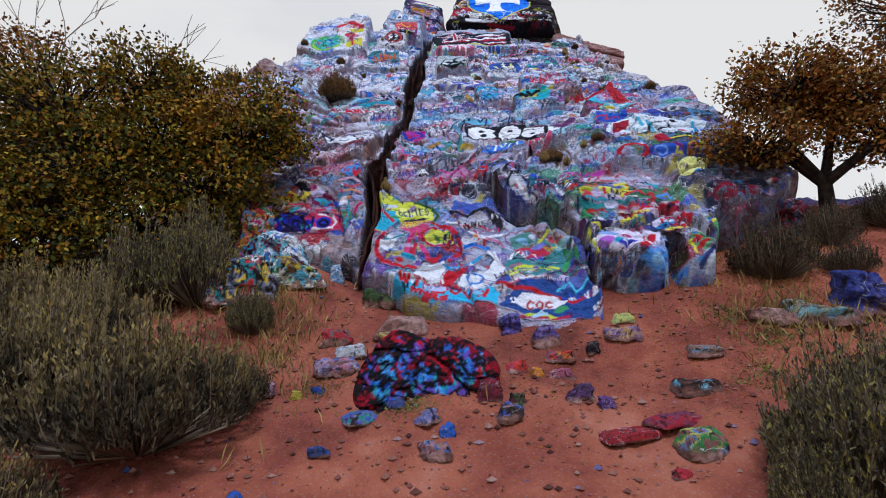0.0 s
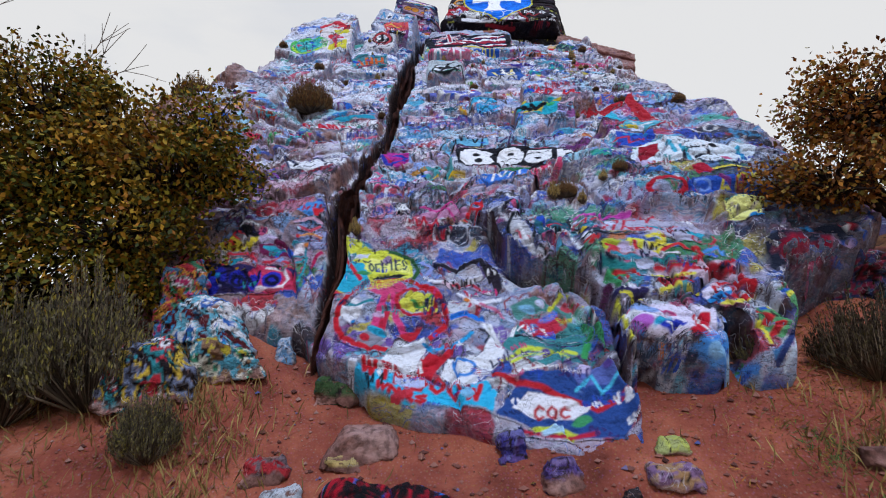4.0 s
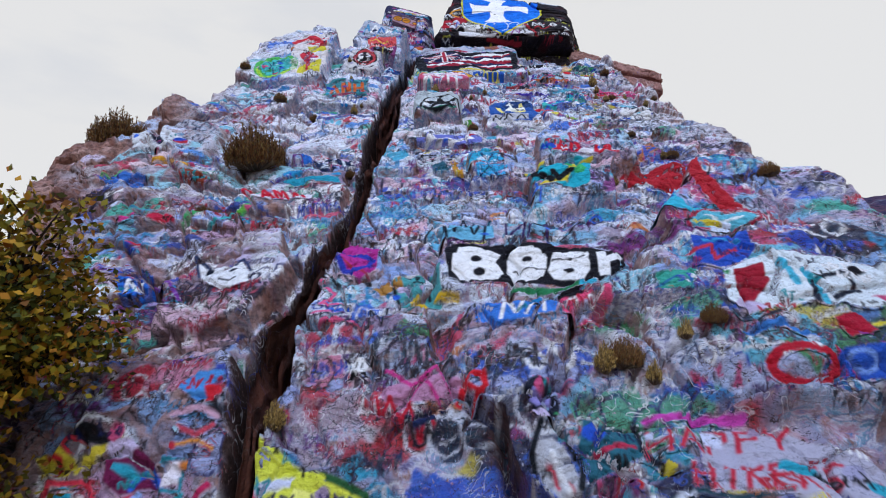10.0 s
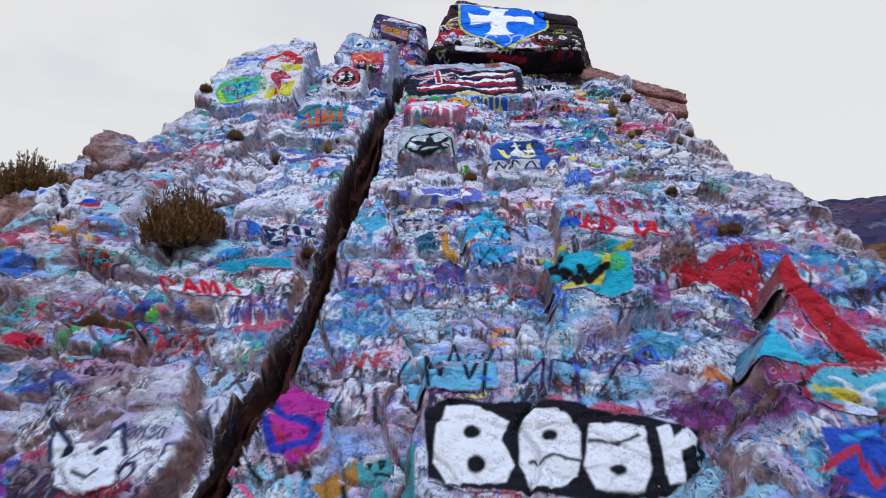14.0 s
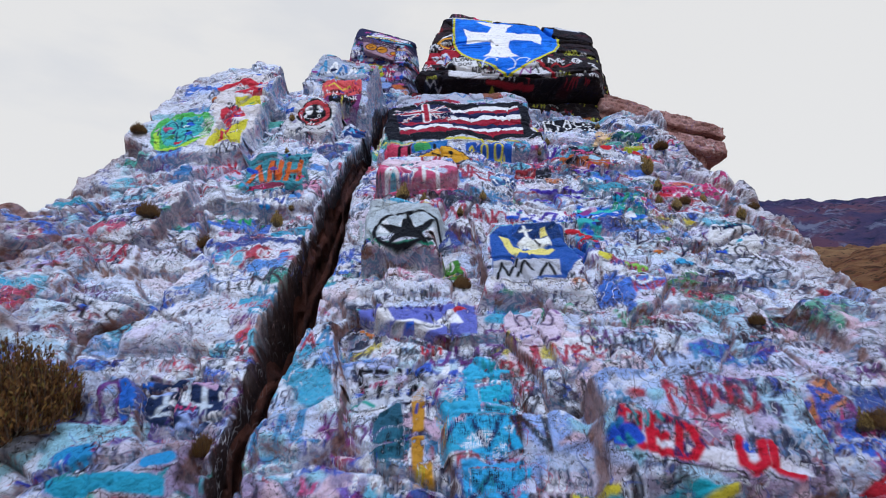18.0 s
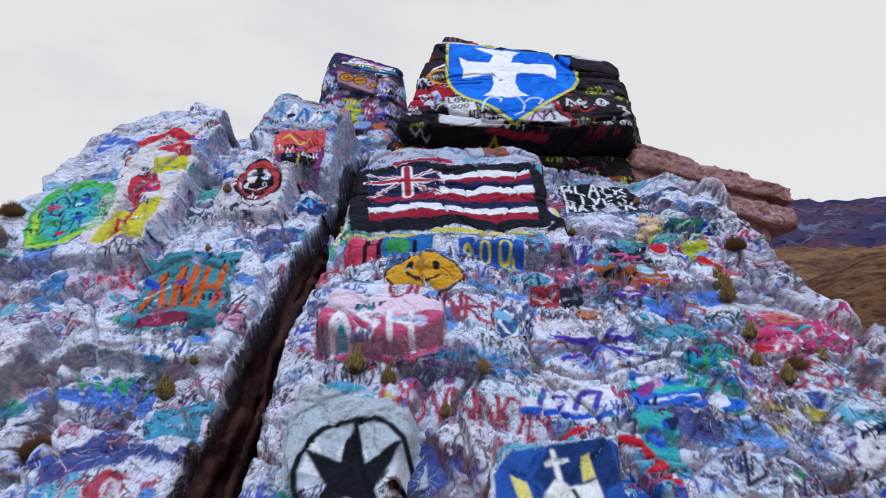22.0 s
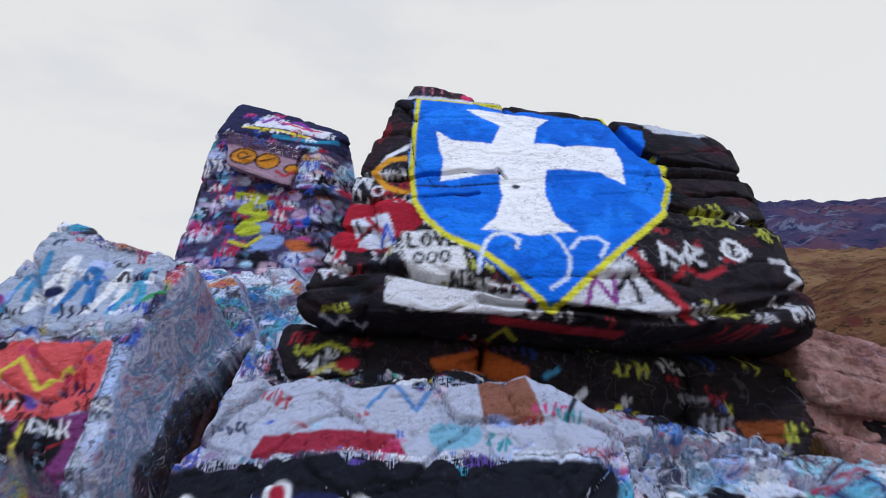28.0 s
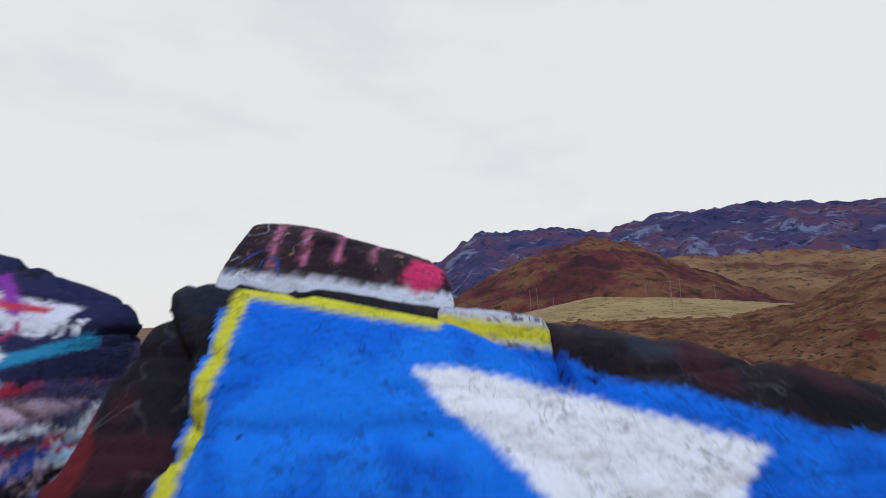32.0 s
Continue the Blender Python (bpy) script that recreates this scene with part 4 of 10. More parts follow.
mural("orange_letters_mural", "orange angular letters on teal", [(-1.72, 17.1), (-0.84, 17.0), (-0.98, 18.2), (-1.92, 18.2)],
      [("b", "3f8a98", 0.06), ("f", "7a2a44", [(0.1, 0), (0.75, 0.02), (0.7, 0.2), (0.2, 0.2)]), ("s", "c8602a", 0.07, [(0.1, 0.25), (0.22, 0.75), (0.32, 0.3)]), ("s", "c8602a", 0.07, [(0.42, 0.25), (0.44, 0.8), (0.58, 0.3), (0.6, 0.8)]),
       ("s", "c8602a", 0.07, [(0.7, 0.28), (0.72, 0.8)]), ("s", "c8602a", 0.07, [(0.88, 0.28), (0.9, 0.8)]), ("s", "c8602a", 0.05, [(0.7, 0.55), (0.9, 0.55)]), ("s", "2a2430", 0.02, [(0.14, 0.22), (0.26, 0.78)]), ("s", "2a2430", 0.02, [(0.5, 0.25), (0.5, 0.78)])])
mural("red_tag_mural", "thin red tag", [(-2.45, 17.4), (-1.85, 17.4), (-1.95, 17.95), (-2.5, 18.0)], [("s", "b8404c", 0.04, [(0.1, 0.3), (0.2, 0.1), (0.25, 0.8)]), ("s", "b8404c", 0.04, [(0.4, 0.1), (0.5, 0.85), (0.6, 0.1)]), ("s", "b8404c", 0.04, [(0.95, 0.8), (0.7, 0.5), (0.95, 0.15)])])
mural("green_patch_mural", "bright green and cyan patch with dark outlines", [(-3.45, 18.2), (-2.45, 18.3), (-2.9, 19.75), (-3.9, 19.8)],
      [("o", "52b45e", 0.5, 0.5, 0.55, 0.5), ("o", "46b4b8", 0.5, 0.52, 0.38, 0.38), ("s", "a8d84a", 0.08, [(0.05, 0.5), (0.15, 0.1), (0.6, 0.02), (0.95, 0.2)]), ("r", "2a5a78", 0.035, 0.3, 0.6, 0.1, 0.12), ("r", "2a5a78", 0.035, 0.55, 0.65, 0.1, 0.1), ("s", "2a5a78", 0.035, [(0.4, 0.2), (0.42, 0.45)]), ("s", "2a5a78", 0.035, [(0.55, 0.2), (0.6, 0.45), (0.72, 0.2)])])
mural("red_yellow_mural", "red, white and yellow lettering running down the slab", [(-2.65, 18.2), (-1.95, 18.3), (-2.15, 21.0), (-3.1, 21.1)],
      [("b", "dcd8dc", 0.06), ("f", "cfc83e", [(0.2, 0), (0.9, 0), (0.9, 0.3), (0.3, 0.25)]), ("f", "c83444", [(0.3, 0.3), (0.8, 0.35), (0.6, 0.5), (0.2, 0.48)]), ("f", "cfc83e", [(0.5, 0.5), (1, 0.55), (0.9, 0.7), (0.4, 0.65)]),
       ("s", "c83444", 0.16, [(0.0, 0.85), (0.4, 0.95), (0.8, 0.85), (0.4, 0.78), (0.9, 0.7)]), ("s", "c83444", 0.06, [(0.5, 0.02), (0.5, 0.28)])])
mural("round_face_mural", "red ringed emblem on white paint", [(-1.6, 19.15), (-0.72, 19.15), (-0.78, 20.2), (-1.7, 20.3)],
      [("b", "cfd0d6", 0.08), ("o", BLACK, 0.55, 0.55, 0.36, 0.36), ("o", "b84048", 0.55, 0.55, 0.32, 0.32), ("o", BLACK, 0.55, 0.5, 0.24, 0.22), ("o", WHITE, 0.45, 0.6, 0.08, 0.09), ("o", WHITE, 0.66, 0.62, 0.08, 0.09), ("s", WHITE, 0.03, [(0.38, 0.42), (0.55, 0.36), (0.7, 0.44)]),
       ("s", "3a3a48", 0.03, [(0.05, 0.15), (0.2, 0.05), (0.4, 0.15), (0.6, 0.05), (0.8, 0.15)])])
mural("coral_mural", "coral and purple coat with yellow strokes", [(-1.05, 19.95), (-0.32, 20.1), (-0.4, 20.85), (-1.15, 20.9)],
      [("f", "d85a5c", [(0, 0.4), (1, 0.45), (1, 1), (0, 1)]), ("f", "7a3a72", [(0.1, 0), (0.9, 0), (1, 0.45), (0, 0.4)]), ("o", BLACK, 0.3, 0.3, 0.15, 0.15), ("o", BLACK, 0.65, 0.28, 0.17, 0.18), ("s", "d8cf4a", 0.03, [(0.1, 0.7), (0.3, 0.85), (0.5, 0.65), (0.7, 0.8)]), ("s", "d8cf4a", 0.03, [(0.45, 0.1), (0.5, 0.4)])])
mural("blue_knob_mural", "white and light blue strokes over old paint", [(-1.35, 20.95), (-0.25, 20.95), (-0.25, 21.6), (-1.3, 21.8)],
      [("b", "a9b4c8", 0.08)] + [("s", c, 0.06, [(x, 0.2), (x + 0.08, 0.8), (x + 0.15, 0.3)]) for x, c in ((0.05, "4a92c0"), (0.25, WHITE), (0.42, "3a7ab8"), (0.6, WHITE), (0.75, "4aa0c4"))])
mural("ledge_mural", "black band with orange and white lettering under the boulder", [(0.5, 20.85), (4.1, 20.6), (4.2, 21.5), (0.45, 21.6)],
      [("b", "1b1a20", 0.06), ("o", "b8683a", 0.42, 0.55, 0.09, 0.22), ("s", "7a2a34", 0.06, [(0.1, 0.6), (0.2, 0.8), (0.28, 0.5)]), ("s", WHITE, 0.04, [(0.58, 0.2), (0.6, 0.7), (0.55, 0.85)]), ("s", WHITE, 0.04, [(0.6, 0.7), (0.66, 0.8)]),
       ("s", "b0443a", 0.05, [(0.33, 0.4), (0.38, 0.8), (0.46, 0.75)]), ("s", "cfc84a", 0.035, [(0.7, 0.35), (0.72, 0.6), (0.76, 0.35)]), ("s", "b7c04e", 0.03, [(0.82, 0.3), (0.86, 0.5), (0.9, 0.3), (0.95, 0.48)])])
mural("pale_coat_mural", "pale grey coat with thin blue lines above the flag", [(0.3, 20.2), (2.95, 20.1), (3.0, 20.78), (0.35, 20.85)],
      [("b", "b4bacd", 0.07), ("f", "9a2c40", [(0.1, 0.02), (0.45, 0.0), (0.42, 0.22), (0.12, 0.25)]), ("s", "5a8ac4", 0.03, [(0.35, 0.45), (0.4, 0.7), (0.46, 0.45), (0.5, 0.7)]), ("f", "8a5a4a", [(0.62, 0.3), (0.75, 0.3), (0.72, 0.8), (0.6, 0.75)]), ("o", "7ab0c8", 0.55, 0.2, 0.06, 0.16), ("s", "2a2c38", 0.03, [(0.8, 0.3), (0.86, 0.75), (0.92, 0.35)])])
mural("white_star_mural", "small white star with black strokes", [(-0.36, 9.34), (-0.02, 9.3), (-0.06, 9.72), (-0.36, 9.74)], [("f", BLACK, star5), ("o", WHITE, 0.5, 0.5, 0.22, 0.2), ("s", BLACK, 0.014, [(0.42, 0.45), (0.44, 0.6)]), ("s", BLACK, 0.014, [(0.55, 0.45), (0.57, 0.6)])])
mural("lime_block_mural", "flat olive-lime rectangle", [(3.76, 17.76), (4.02, 17.80), (4.2, 18.26), (3.92, 18.24)], [("b", "a4b02c", 0.03)])
mural("deep_green_mural", "dark green and blue cloud with pale lines", [(3.62, 18.2), (4.3, 18.18), (4.55, 18.6), (3.86, 18.62)], [("o", "1c4a5a", 0.5, 0.5, 0.52, 0.48), ("o", "1f6a4a", 0.45, 0.6, 0.3, 0.25), ("o", "243a90", 0.8, 0.45, 0.18, 0.25), ("s", "9ad0b8", 0.02, [(0.3, 0.3), (0.5, 0.5), (0.7, 0.35), (0.85, 0.6)])])
mural("peach_mural", "peach coloured patch", [(3.42, 18.2), (3.66, 18.2), (3.9, 18.64), (3.62, 18.64)], [("b", "e0c09a", 0.06), ("s", "d8d04a", 0.05, [(0.6, 0.0), (0.9, 0.3)])])
mural("red_dot_mural", "round red spots on pale paint", [(3.3, 17.5), (4.15, 17.5), (4.2, 17.95), (3.4, 17.98)], [("o", "c82430", 0.15, 0.8, 0.13, 0.22), ("o", "c82430", 0.72, 0.35, 0.18, 0.25), ("s", "2a50b0", 0.035, [(0.35, 0.6), (0.45, 0.4), (0.52, 0.6), (0.58, 0.35)])])
mural("violet_patch_mural", "violet patch with a blue ring above", [(2.56, 17.84), (2.8, 17.78), (2.9, 18.3), (2.66, 18.34)], [("o", "5a3a9c", 0.5, 0.3, 0.55, 0.3), ("r", "3a62c4", 0.025, 0.45, 0.82, 0.32, 0.14), ("s", "3a62c4", 0.02, [(0.45, 0.68), (0.45, 0.96)])])
mural("orange_bar_mural", "dull orange band with black strokes", [(2.72, 17.42), (3.4, 17.36), (3.44, 17.6), (2.78, 17.66)], [("b", "a8582c", 0.04), ("s", BLACK, 0.03, [(0.1, 0.4), (0.3, 0.7), (0.5, 0.3), (0.7, 0.7), (0.9, 0.4)])])
mural("pink_star_mural", "pink figure strokes on a dark patch", [(2.9, 17.62), (3.3, 17.58), (3.34, 17.9), (2.95, 17.94)], [("b", "2a2c3c", 0.08), ("s", "d05a8c", 0.04, [(0.5, 0.1), (0.5, 0.9)]), ("s", "d05a8c", 0.04, [(0.15, 0.55), (0.85, 0.6)]), ("s", "d05a8c", 0.03, [(0.2, 0.1), (0.5, 0.4), (0.8, 0.1)])])
mural("sunset_mural", "orange and purple lettering on white", [(2.68, 17.14), (3.36, 17.1), (3.46, 17.42), (2.8, 17.5)], [("f", "c8703a", [(0.05, 0.55), (0.5, 0.95), (0.95, 0.75), (0.9, 0.5), (0.4, 0.45)]), ("f", "5a34a0", [(0.0, 0.3), (0.3, 0.1), (0.7, 0.15), (1.0, 0.4), (0.7, 0.5), (0.35, 0.4)]), ("s", "b02a44", 0.035, [(0.2, 0.5), (0.5, 0.6), (0.8, 0.45)]), ("s", WHITE, 0.02, [(0.3, 0.3), (0.5, 0.25), (0.7, 0.35)])])
mural("flame_mural", "orange, red and magenta piece with white strokes", [(3.72, 16.44), (4.34, 16.46), (4.66, 16.98), (4.16, 17.12)], [("b", "d0406c", 0.06), ("f", "c8803c", [(0.1, 0.6), (0.5, 0.7), (0.9, 0.9), (0.5, 0.98), (0.15, 0.9)]), ("s", WHITE, 0.035, [(0.3, 0.1), (0.4, 0.35), (0.5, 0.1), (0.6, 0.4), (0.7, 0.15)]), ("f", "b82434", [(0.0, 0.0), (0.3, 0.1), (0.2, 0.4), (0.0, 0.4)])])
mural("teal_bars_mural", "teal and green leaning bars", [(3.02, 16.15), (3.42, 16.12), (3.6, 16.5), (3.18, 16.5)], [("b", "2a78a8", 0.05)] + [("s", "2f9c6a", 0.05, [(0.1 + k * 0.26, 0.05), (0.16 + k * 0.26, 0.95)]) for k in range(4)])
mural("brick_mural", "brown-red square beside black paint", [(2.02, 17.16), (2.52, 17.1), (2.6, 17.46), (2.08, 17.52)], [("f", "8a2c34", [(0, 0.1), (0.6, 0.05), (0.6, 0.95), (0.05, 1)]), ("f", "20222e", [(0.6, 0.0), (1, 0.1), (0.98, 0.9), (0.6, 0.8)]), ("s", "d8a8a8", 0.025, [(0.1, 0.6), (0.3, 0.4), (0.5, 0.65)])])
mural("cloud_mural", "white coat with violet outlines and blue edges", [(1.76, 15.9), (2.5, 15.92), (2.62, 16.28), (1.8, 16.24)], [("b", "e6e8f2", 0.06), ("s", "5a4ab0", 0.045, [(0.15, 0.2), (0.2, 0.6), (0.4, 0.5), (0.35, 0.2)]), ("s", "5a4ab0", 0.045, [(0.5, 0.2), (0.55, 0.6), (0.75, 0.6), (0.7, 0.25)]), ("s", "2458c4", 0.06, [(0.0, 0.05), (0.5, 0.0), (1.0, 0.05)])])
mural("river_mural", "blue and turquoise flowing paint", [(2.55, 15.95), (3.3, 15.9), (3.46, 16.22), (2.66, 16.28)], [("b", "2a6cd0", 0.08), ("s", "3ab8b0", 0.08, [(0.0, 0.8), (0.3, 0.6), (0.6, 0.7), (1.0, 0.4)]), ("s", "e2e8f4", 0.03, [(0.2, 0.3), (0.5, 0.4), (0.8, 0.2)])])
mural("red_edge_mural", "red strokes in a row near the outer edge", [(4.45, 17.95), (4.95, 17.95), (5.1, 18.32), (4.62, 18.34)], [("s", "c02a3c", 0.035, [(0.0, 0.6), (0.15, 0.9), (0.25, 0.6)]), ("s", "c02a3c", 0.035, [(0.35, 0.6), (0.45, 0.9), (0.6, 0.6)]), ("s", "c02a3c", 0.035, [(0.7, 0.6), (0.9, 0.85)]), ("s", "3a7a4a", 0.035, [(0.3, 0.2), (0.5, 0.35), (0.7, 0.2)]), ("f", "d88a4a", [(0.8, 0.1), (1.0, 0.1), (1.0, 0.45), (0.85, 0.4)])])
mural("red_strokes_mural", "thin red strokes on a pale coat", [(-2.52, 17.62), (-1.86, 17.58), (-1.98, 18.0), (-2.62, 18.02)], [("s", "c03440", 0.045, [(0.2, 0.9), (0.25, 0.2), (0.08, 0.25)]), ("s", "c03440", 0.045, [(0.35, 0.15), (0.45, 0.85), (0.55, 0.15)]), ("s", "c03440", 0.045, [(0.8, 0.8), (0.65, 0.5), (0.8, 0.2)])])
mural("dark_heart_mural", "dark red heart", [(-1.55, 17.2), (-1.3, 17.17), (-1.42, 17.48), (-1.66, 17.5)], [("f", "7a2238", [(0.5, 0.0), (0.05, 0.55), (0.2, 0.95), (0.5, 0.75), (0.8, 0.95), (0.95, 0.55)])])
mural("white_scrawl_mural", "white scrawl on grey paint", [(-1.4, 16.74), (-0.95, 16.72), (-1.04, 17.05), (-1.48, 17.08)], [("s", "f0f3fa", 0.04, [(0.0, 0.5), (0.2, 0.9), (0.15, 0.2), (0.4, 0.8), (0.35, 0.15), (0.6, 0.7)]), ("s", "f0f3fa", 0.04, [(0.6, 0.2), (0.75, 0.8), (0.8, 0.2), (0.98, 0.8)])])
mural("blue_smile_mural", "blue patch with dark blue strokes", [(-1.1, 16.9), (-0.8, 16.88), (-0.9, 17.24), (-1.2, 17.26)], [("o", "5a9ae0", 0.5, 0.4, 0.5, 0.4), ("r", "1c2a6a", 0.03, 0.45, 0.6, 0.25, 0.25, 0.5, 1.0), ("o", "1c2a6a", 0.35, 0.85, 0.06, 0.06)])
mural("green_strokes_mural", "green strokes in a row", [(-1.75, 16.4), (-1.15, 16.4), (-1.28, 16.72), (-2.0, 16.8)], [("s", "2fa068", 0.045, [(0.0, 0.8), (0.1, 0.2), (0.2, 0.8), (0.3, 0.3)]), ("s", "2fa068", 0.045, [(0.4, 0.2), (0.5, 0.85), (0.6, 0.3), (0.7, 0.85)]), ("s", "2fa068", 0.045, [(0.8, 0.2), (0.95, 0.85)])])
mural("rust_mural", "small red words on pink stone", [(-2.36, 17.1), (-1.85, 17.02), (-2.1, 17.46), (-2.6, 17.52)], [("s", "c0505c", 0.028, [(0.05, 0.8), (0.15, 0.6), (0.25, 0.8), (0.4, 0.6), (0.55, 0.8)]), ("s", "c0505c", 0.028, [(0.3, 0.5), (0.4, 0.35), (0.5, 0.5)]), ("s", "c0505c", 0.028, [(0.05, 0.25), (0.3, 0.1), (0.55, 0.28), (0.8, 0.12)])])
mural("blue_box_mural", "dark blue patch with pale blue letters", [(-0.7, 19.3), (-0.26, 19.42), (-0.3, 19.84), (-0.74, 19.74)], [("b", "24407c", 0.05), ("s", "5ab0e4", 0.04, [(0.1, 0.3), (0.15, 0.8), (0.3, 0.5), (0.12, 0.3)]), ("s", "5ab0e4", 0.04, [(0.4, 0.3), (0.5, 0.8), (0.6, 0.3)]), ("s", "5ab0e4", 0.04, [(0.7, 0.8), (0.8, 0.55), (0.9, 0.8)])])
mural("yellow_edge_mural", "white and yellow paint with blue edges beside the flag", [(-0.06, 18.5), (0.12, 18.45), (0.08, 19.4), (-0.16, 19.5)], [("b", "e6e8d8", 0.05), ("s", "d8e03a", 0.06, [(0.7, 0.0), (0.4, 0.4), (0.7, 0.8)]), ("s", "3a62c4", 0.04, [(0.0, 0.0), (0.05, 0.5), (0.2, 0.9)])])
mural("pink_band_mural", "hot pink band near the edge", [(3.75, 16.5), (4.7, 16.5), (4.95, 17.2), (3.95, 17.3)], [("f", "c84a86", [(0, 0.1), (1, 0.0), (0.95, 0.6), (0.1, 0.7)]), ("s", "5ab0c4", 0.06, [(0.3, 0.3), (0.6, 0.35)]), ("f", "c8c8d6", [(0.05, 0.75), (0.8, 0.7), (0.8, 1.0), (0.1, 1.0)])])

graffiti("dark_smear_mural", "dark smears and white strokes on bare pink rock", [("s", "24222c", 0.069, [(0.15, 8.38), (0.42, 8.28), (0.67, 8.41), (0.75, 8.11)]), ("f", "2a2430", [(0.72, 8.41), (0.84, 8.31), (0.86, 7.98), (0.78, 7.88), (0.73, 8.11)]), ("s", "e0e2ee", 0.049, [(0.12, 8.13), (0.36, 8.08), (0.65, 8.18)]), ("s", "b83048", 0.038, [(0.31, 8.07), (0.55, 8.11), (0.72, 7.95)]), ("s", "b83048", 0.032, [(0.47, 8.02), (0.53, 7.87), (0.5, 7.8)]), ("s", "b83048", 0.026, [(0.45, 7.93), (0.59, 7.96)]), ("s", "dfe2ee", 0.053, [(0.4, 7.99), (0.61, 7.81), (0.8, 7.83)]), ("s", "2a78d8", 0.071, [(0.25, 7.68), (0.47, 7.7), (0.6, 7.63)]), ("s", "8a9ad8", 0.052, [(0.02, 8.47), (0.15, 8.31), (0.07, 8.2)]), ("s", "c86a90", 0.031, [(0.61, 7.81), (0.78, 7.69), (0.81, 7.61)])])
graffiti("red_scrawl_mural", "red and magenta scrawl on pink paint", [("o", "b884a8", 0.32, 9.18, 0.318, 0.111), ("s", "b8243a", 0.037, [(-0.04, 9.21), (0, 9.03), (0.07, 9.14), (0.15, 8.97), (0.21, 9.08)]), ("s", "b8243a", 0.036, [(0.21, 9.08), (0.28, 8.86), (0.34, 9.02), (0.38, 8.93)]), ("s", "c83a8c", 0.033, [(0.03, 9.4), (0.23, 9.22), (0.42, 9.34), (0.5, 9.16)]), ("s", "c83a8c", 0.026, [(0.14, 9.04), (0.32, 9.25), (0.45, 9.03)]), ("s", "c8202e", 0.051, [(0.56, 9.06), (0.64, 9.26), (0.75, 9.24), (0.76, 9.1), (0.65, 9.04)]), ("s", "c8202e", 0.036, [(0.64, 9.16), (0.72, 9.06)])])
graffiti("eye_mural", "dark ring with a violet middle", [("o", "1c2030", 1.10, 8.89, 0.113, 0.175), ("o", "8a84c8", 1.09, 8.89, 0.063, 0.095), ("o", "2a2440", 1.10, 8.90, 0.029, 0.040)])
graffiti("flank_face_mural", "grey-white coats with dark and red marks on the flank's edge", [("f", "b4b8c4", [(0.98, 8.55), (1.1, 8.56), (1.18, 8.42), (1.21, 8.18), (1.32, 8.07), (1.29, 8.04), (1.17, 8.1), (1.12, 8.19), (1, 8.33)]), ("s", "1c2028", 0.041, [(1.06, 8.69), (0.97, 8.51), (0.97, 8.38)]), ("s", "1c2028", 0.044, [(1.18, 8.51), (1.24, 8.37), (1.2, 8.26)]), ("s", "b83048", 0.021, [(1.06, 8.4), (1.08, 8.28)]), ("s", "b84048", 0.025, [(1.14, 8.29), (1.15, 8.25)]), ("s", "e0e4ec", 0.030, [(1.08, 8.48), (1.11, 8.32), (1.17, 8.16)]), ("s", "1c2a30", 0.029, [(1.21, 8.19), (1.32, 8.07), (1.35, 8.04)])])
graffiti("teal_coat_mural", "dark teal and red coats beside the grey edge", [("f", "2a6478", [(1.33, 8.71), (1.69, 8.69), (1.66, 8.49), (1.46, 8.35), (1.26, 8.28), (1.23, 8.46)]), ("f", "2a4858", [(1.3, 8.28), (1.45, 8.18), (1.47, 8.04), (1.36, 8.1), (1.29, 8.19)]), ("s", "b83050", 0.039, [(1.35, 8.48), (1.48, 8.53), (1.61, 8.56)]), ("s", "58b8d8", 0.038, [(1.44, 8.39), (1.44, 8.22), (1.42, 8.08)]), ("s", "1c2030", 0.037, [(1.67, 8.72), (1.66, 8.49), (1.74, 8.32)]), ("s", "e0e8f0", 0.034, [(1.55, 8.4), (1.58, 8.17), (1.62, 8.01)]), ("s", "b82a34", 0.033, [(1.4, 8.22), (1.45, 8.37), (1.49, 8.31), (1.56, 8.39), (1.52, 8.24)])])
graffiti("flank_words_mural", "red capitals in two rows across a grey-lilac coat", [("f", "b0b0c8", [(1.94, 8.46), (2.22, 8.61), (2.53, 8.54), (2.84, 8.37), (2.93, 8.19), (2.7, 7.99), (2.42, 8.09), (2.17, 8.14), (1.85, 8.14)]), ("s", "c84ab0", 0.061, [(1.75, 8.73), (2.03, 8.73), (2.32, 8.67)]), ("w", "c03048", 0.031, "HAPPY", [(1.66, 8.46), (2.54, 8.45), (2.6, 8.58), (1.72, 8.64)]), ("w", "c03048", 0.028, "HIKERS", [(1.77, 8.17), (2.62, 8.15), (2.75, 8.33), (1.86, 8.36)]), ("s", "c03850", 0.024, [(2.82, 8.19), (2.85, 8.15), (2.79, 8.12)]), ("r", "c03850", 0.023, 2.78, 8.07, 0.041, 0.040), ("s", "c03850", 0.028, [(2.96, 8.11), (2.96, 8.05), (2.89, 8), (2.94, 7.97)])])
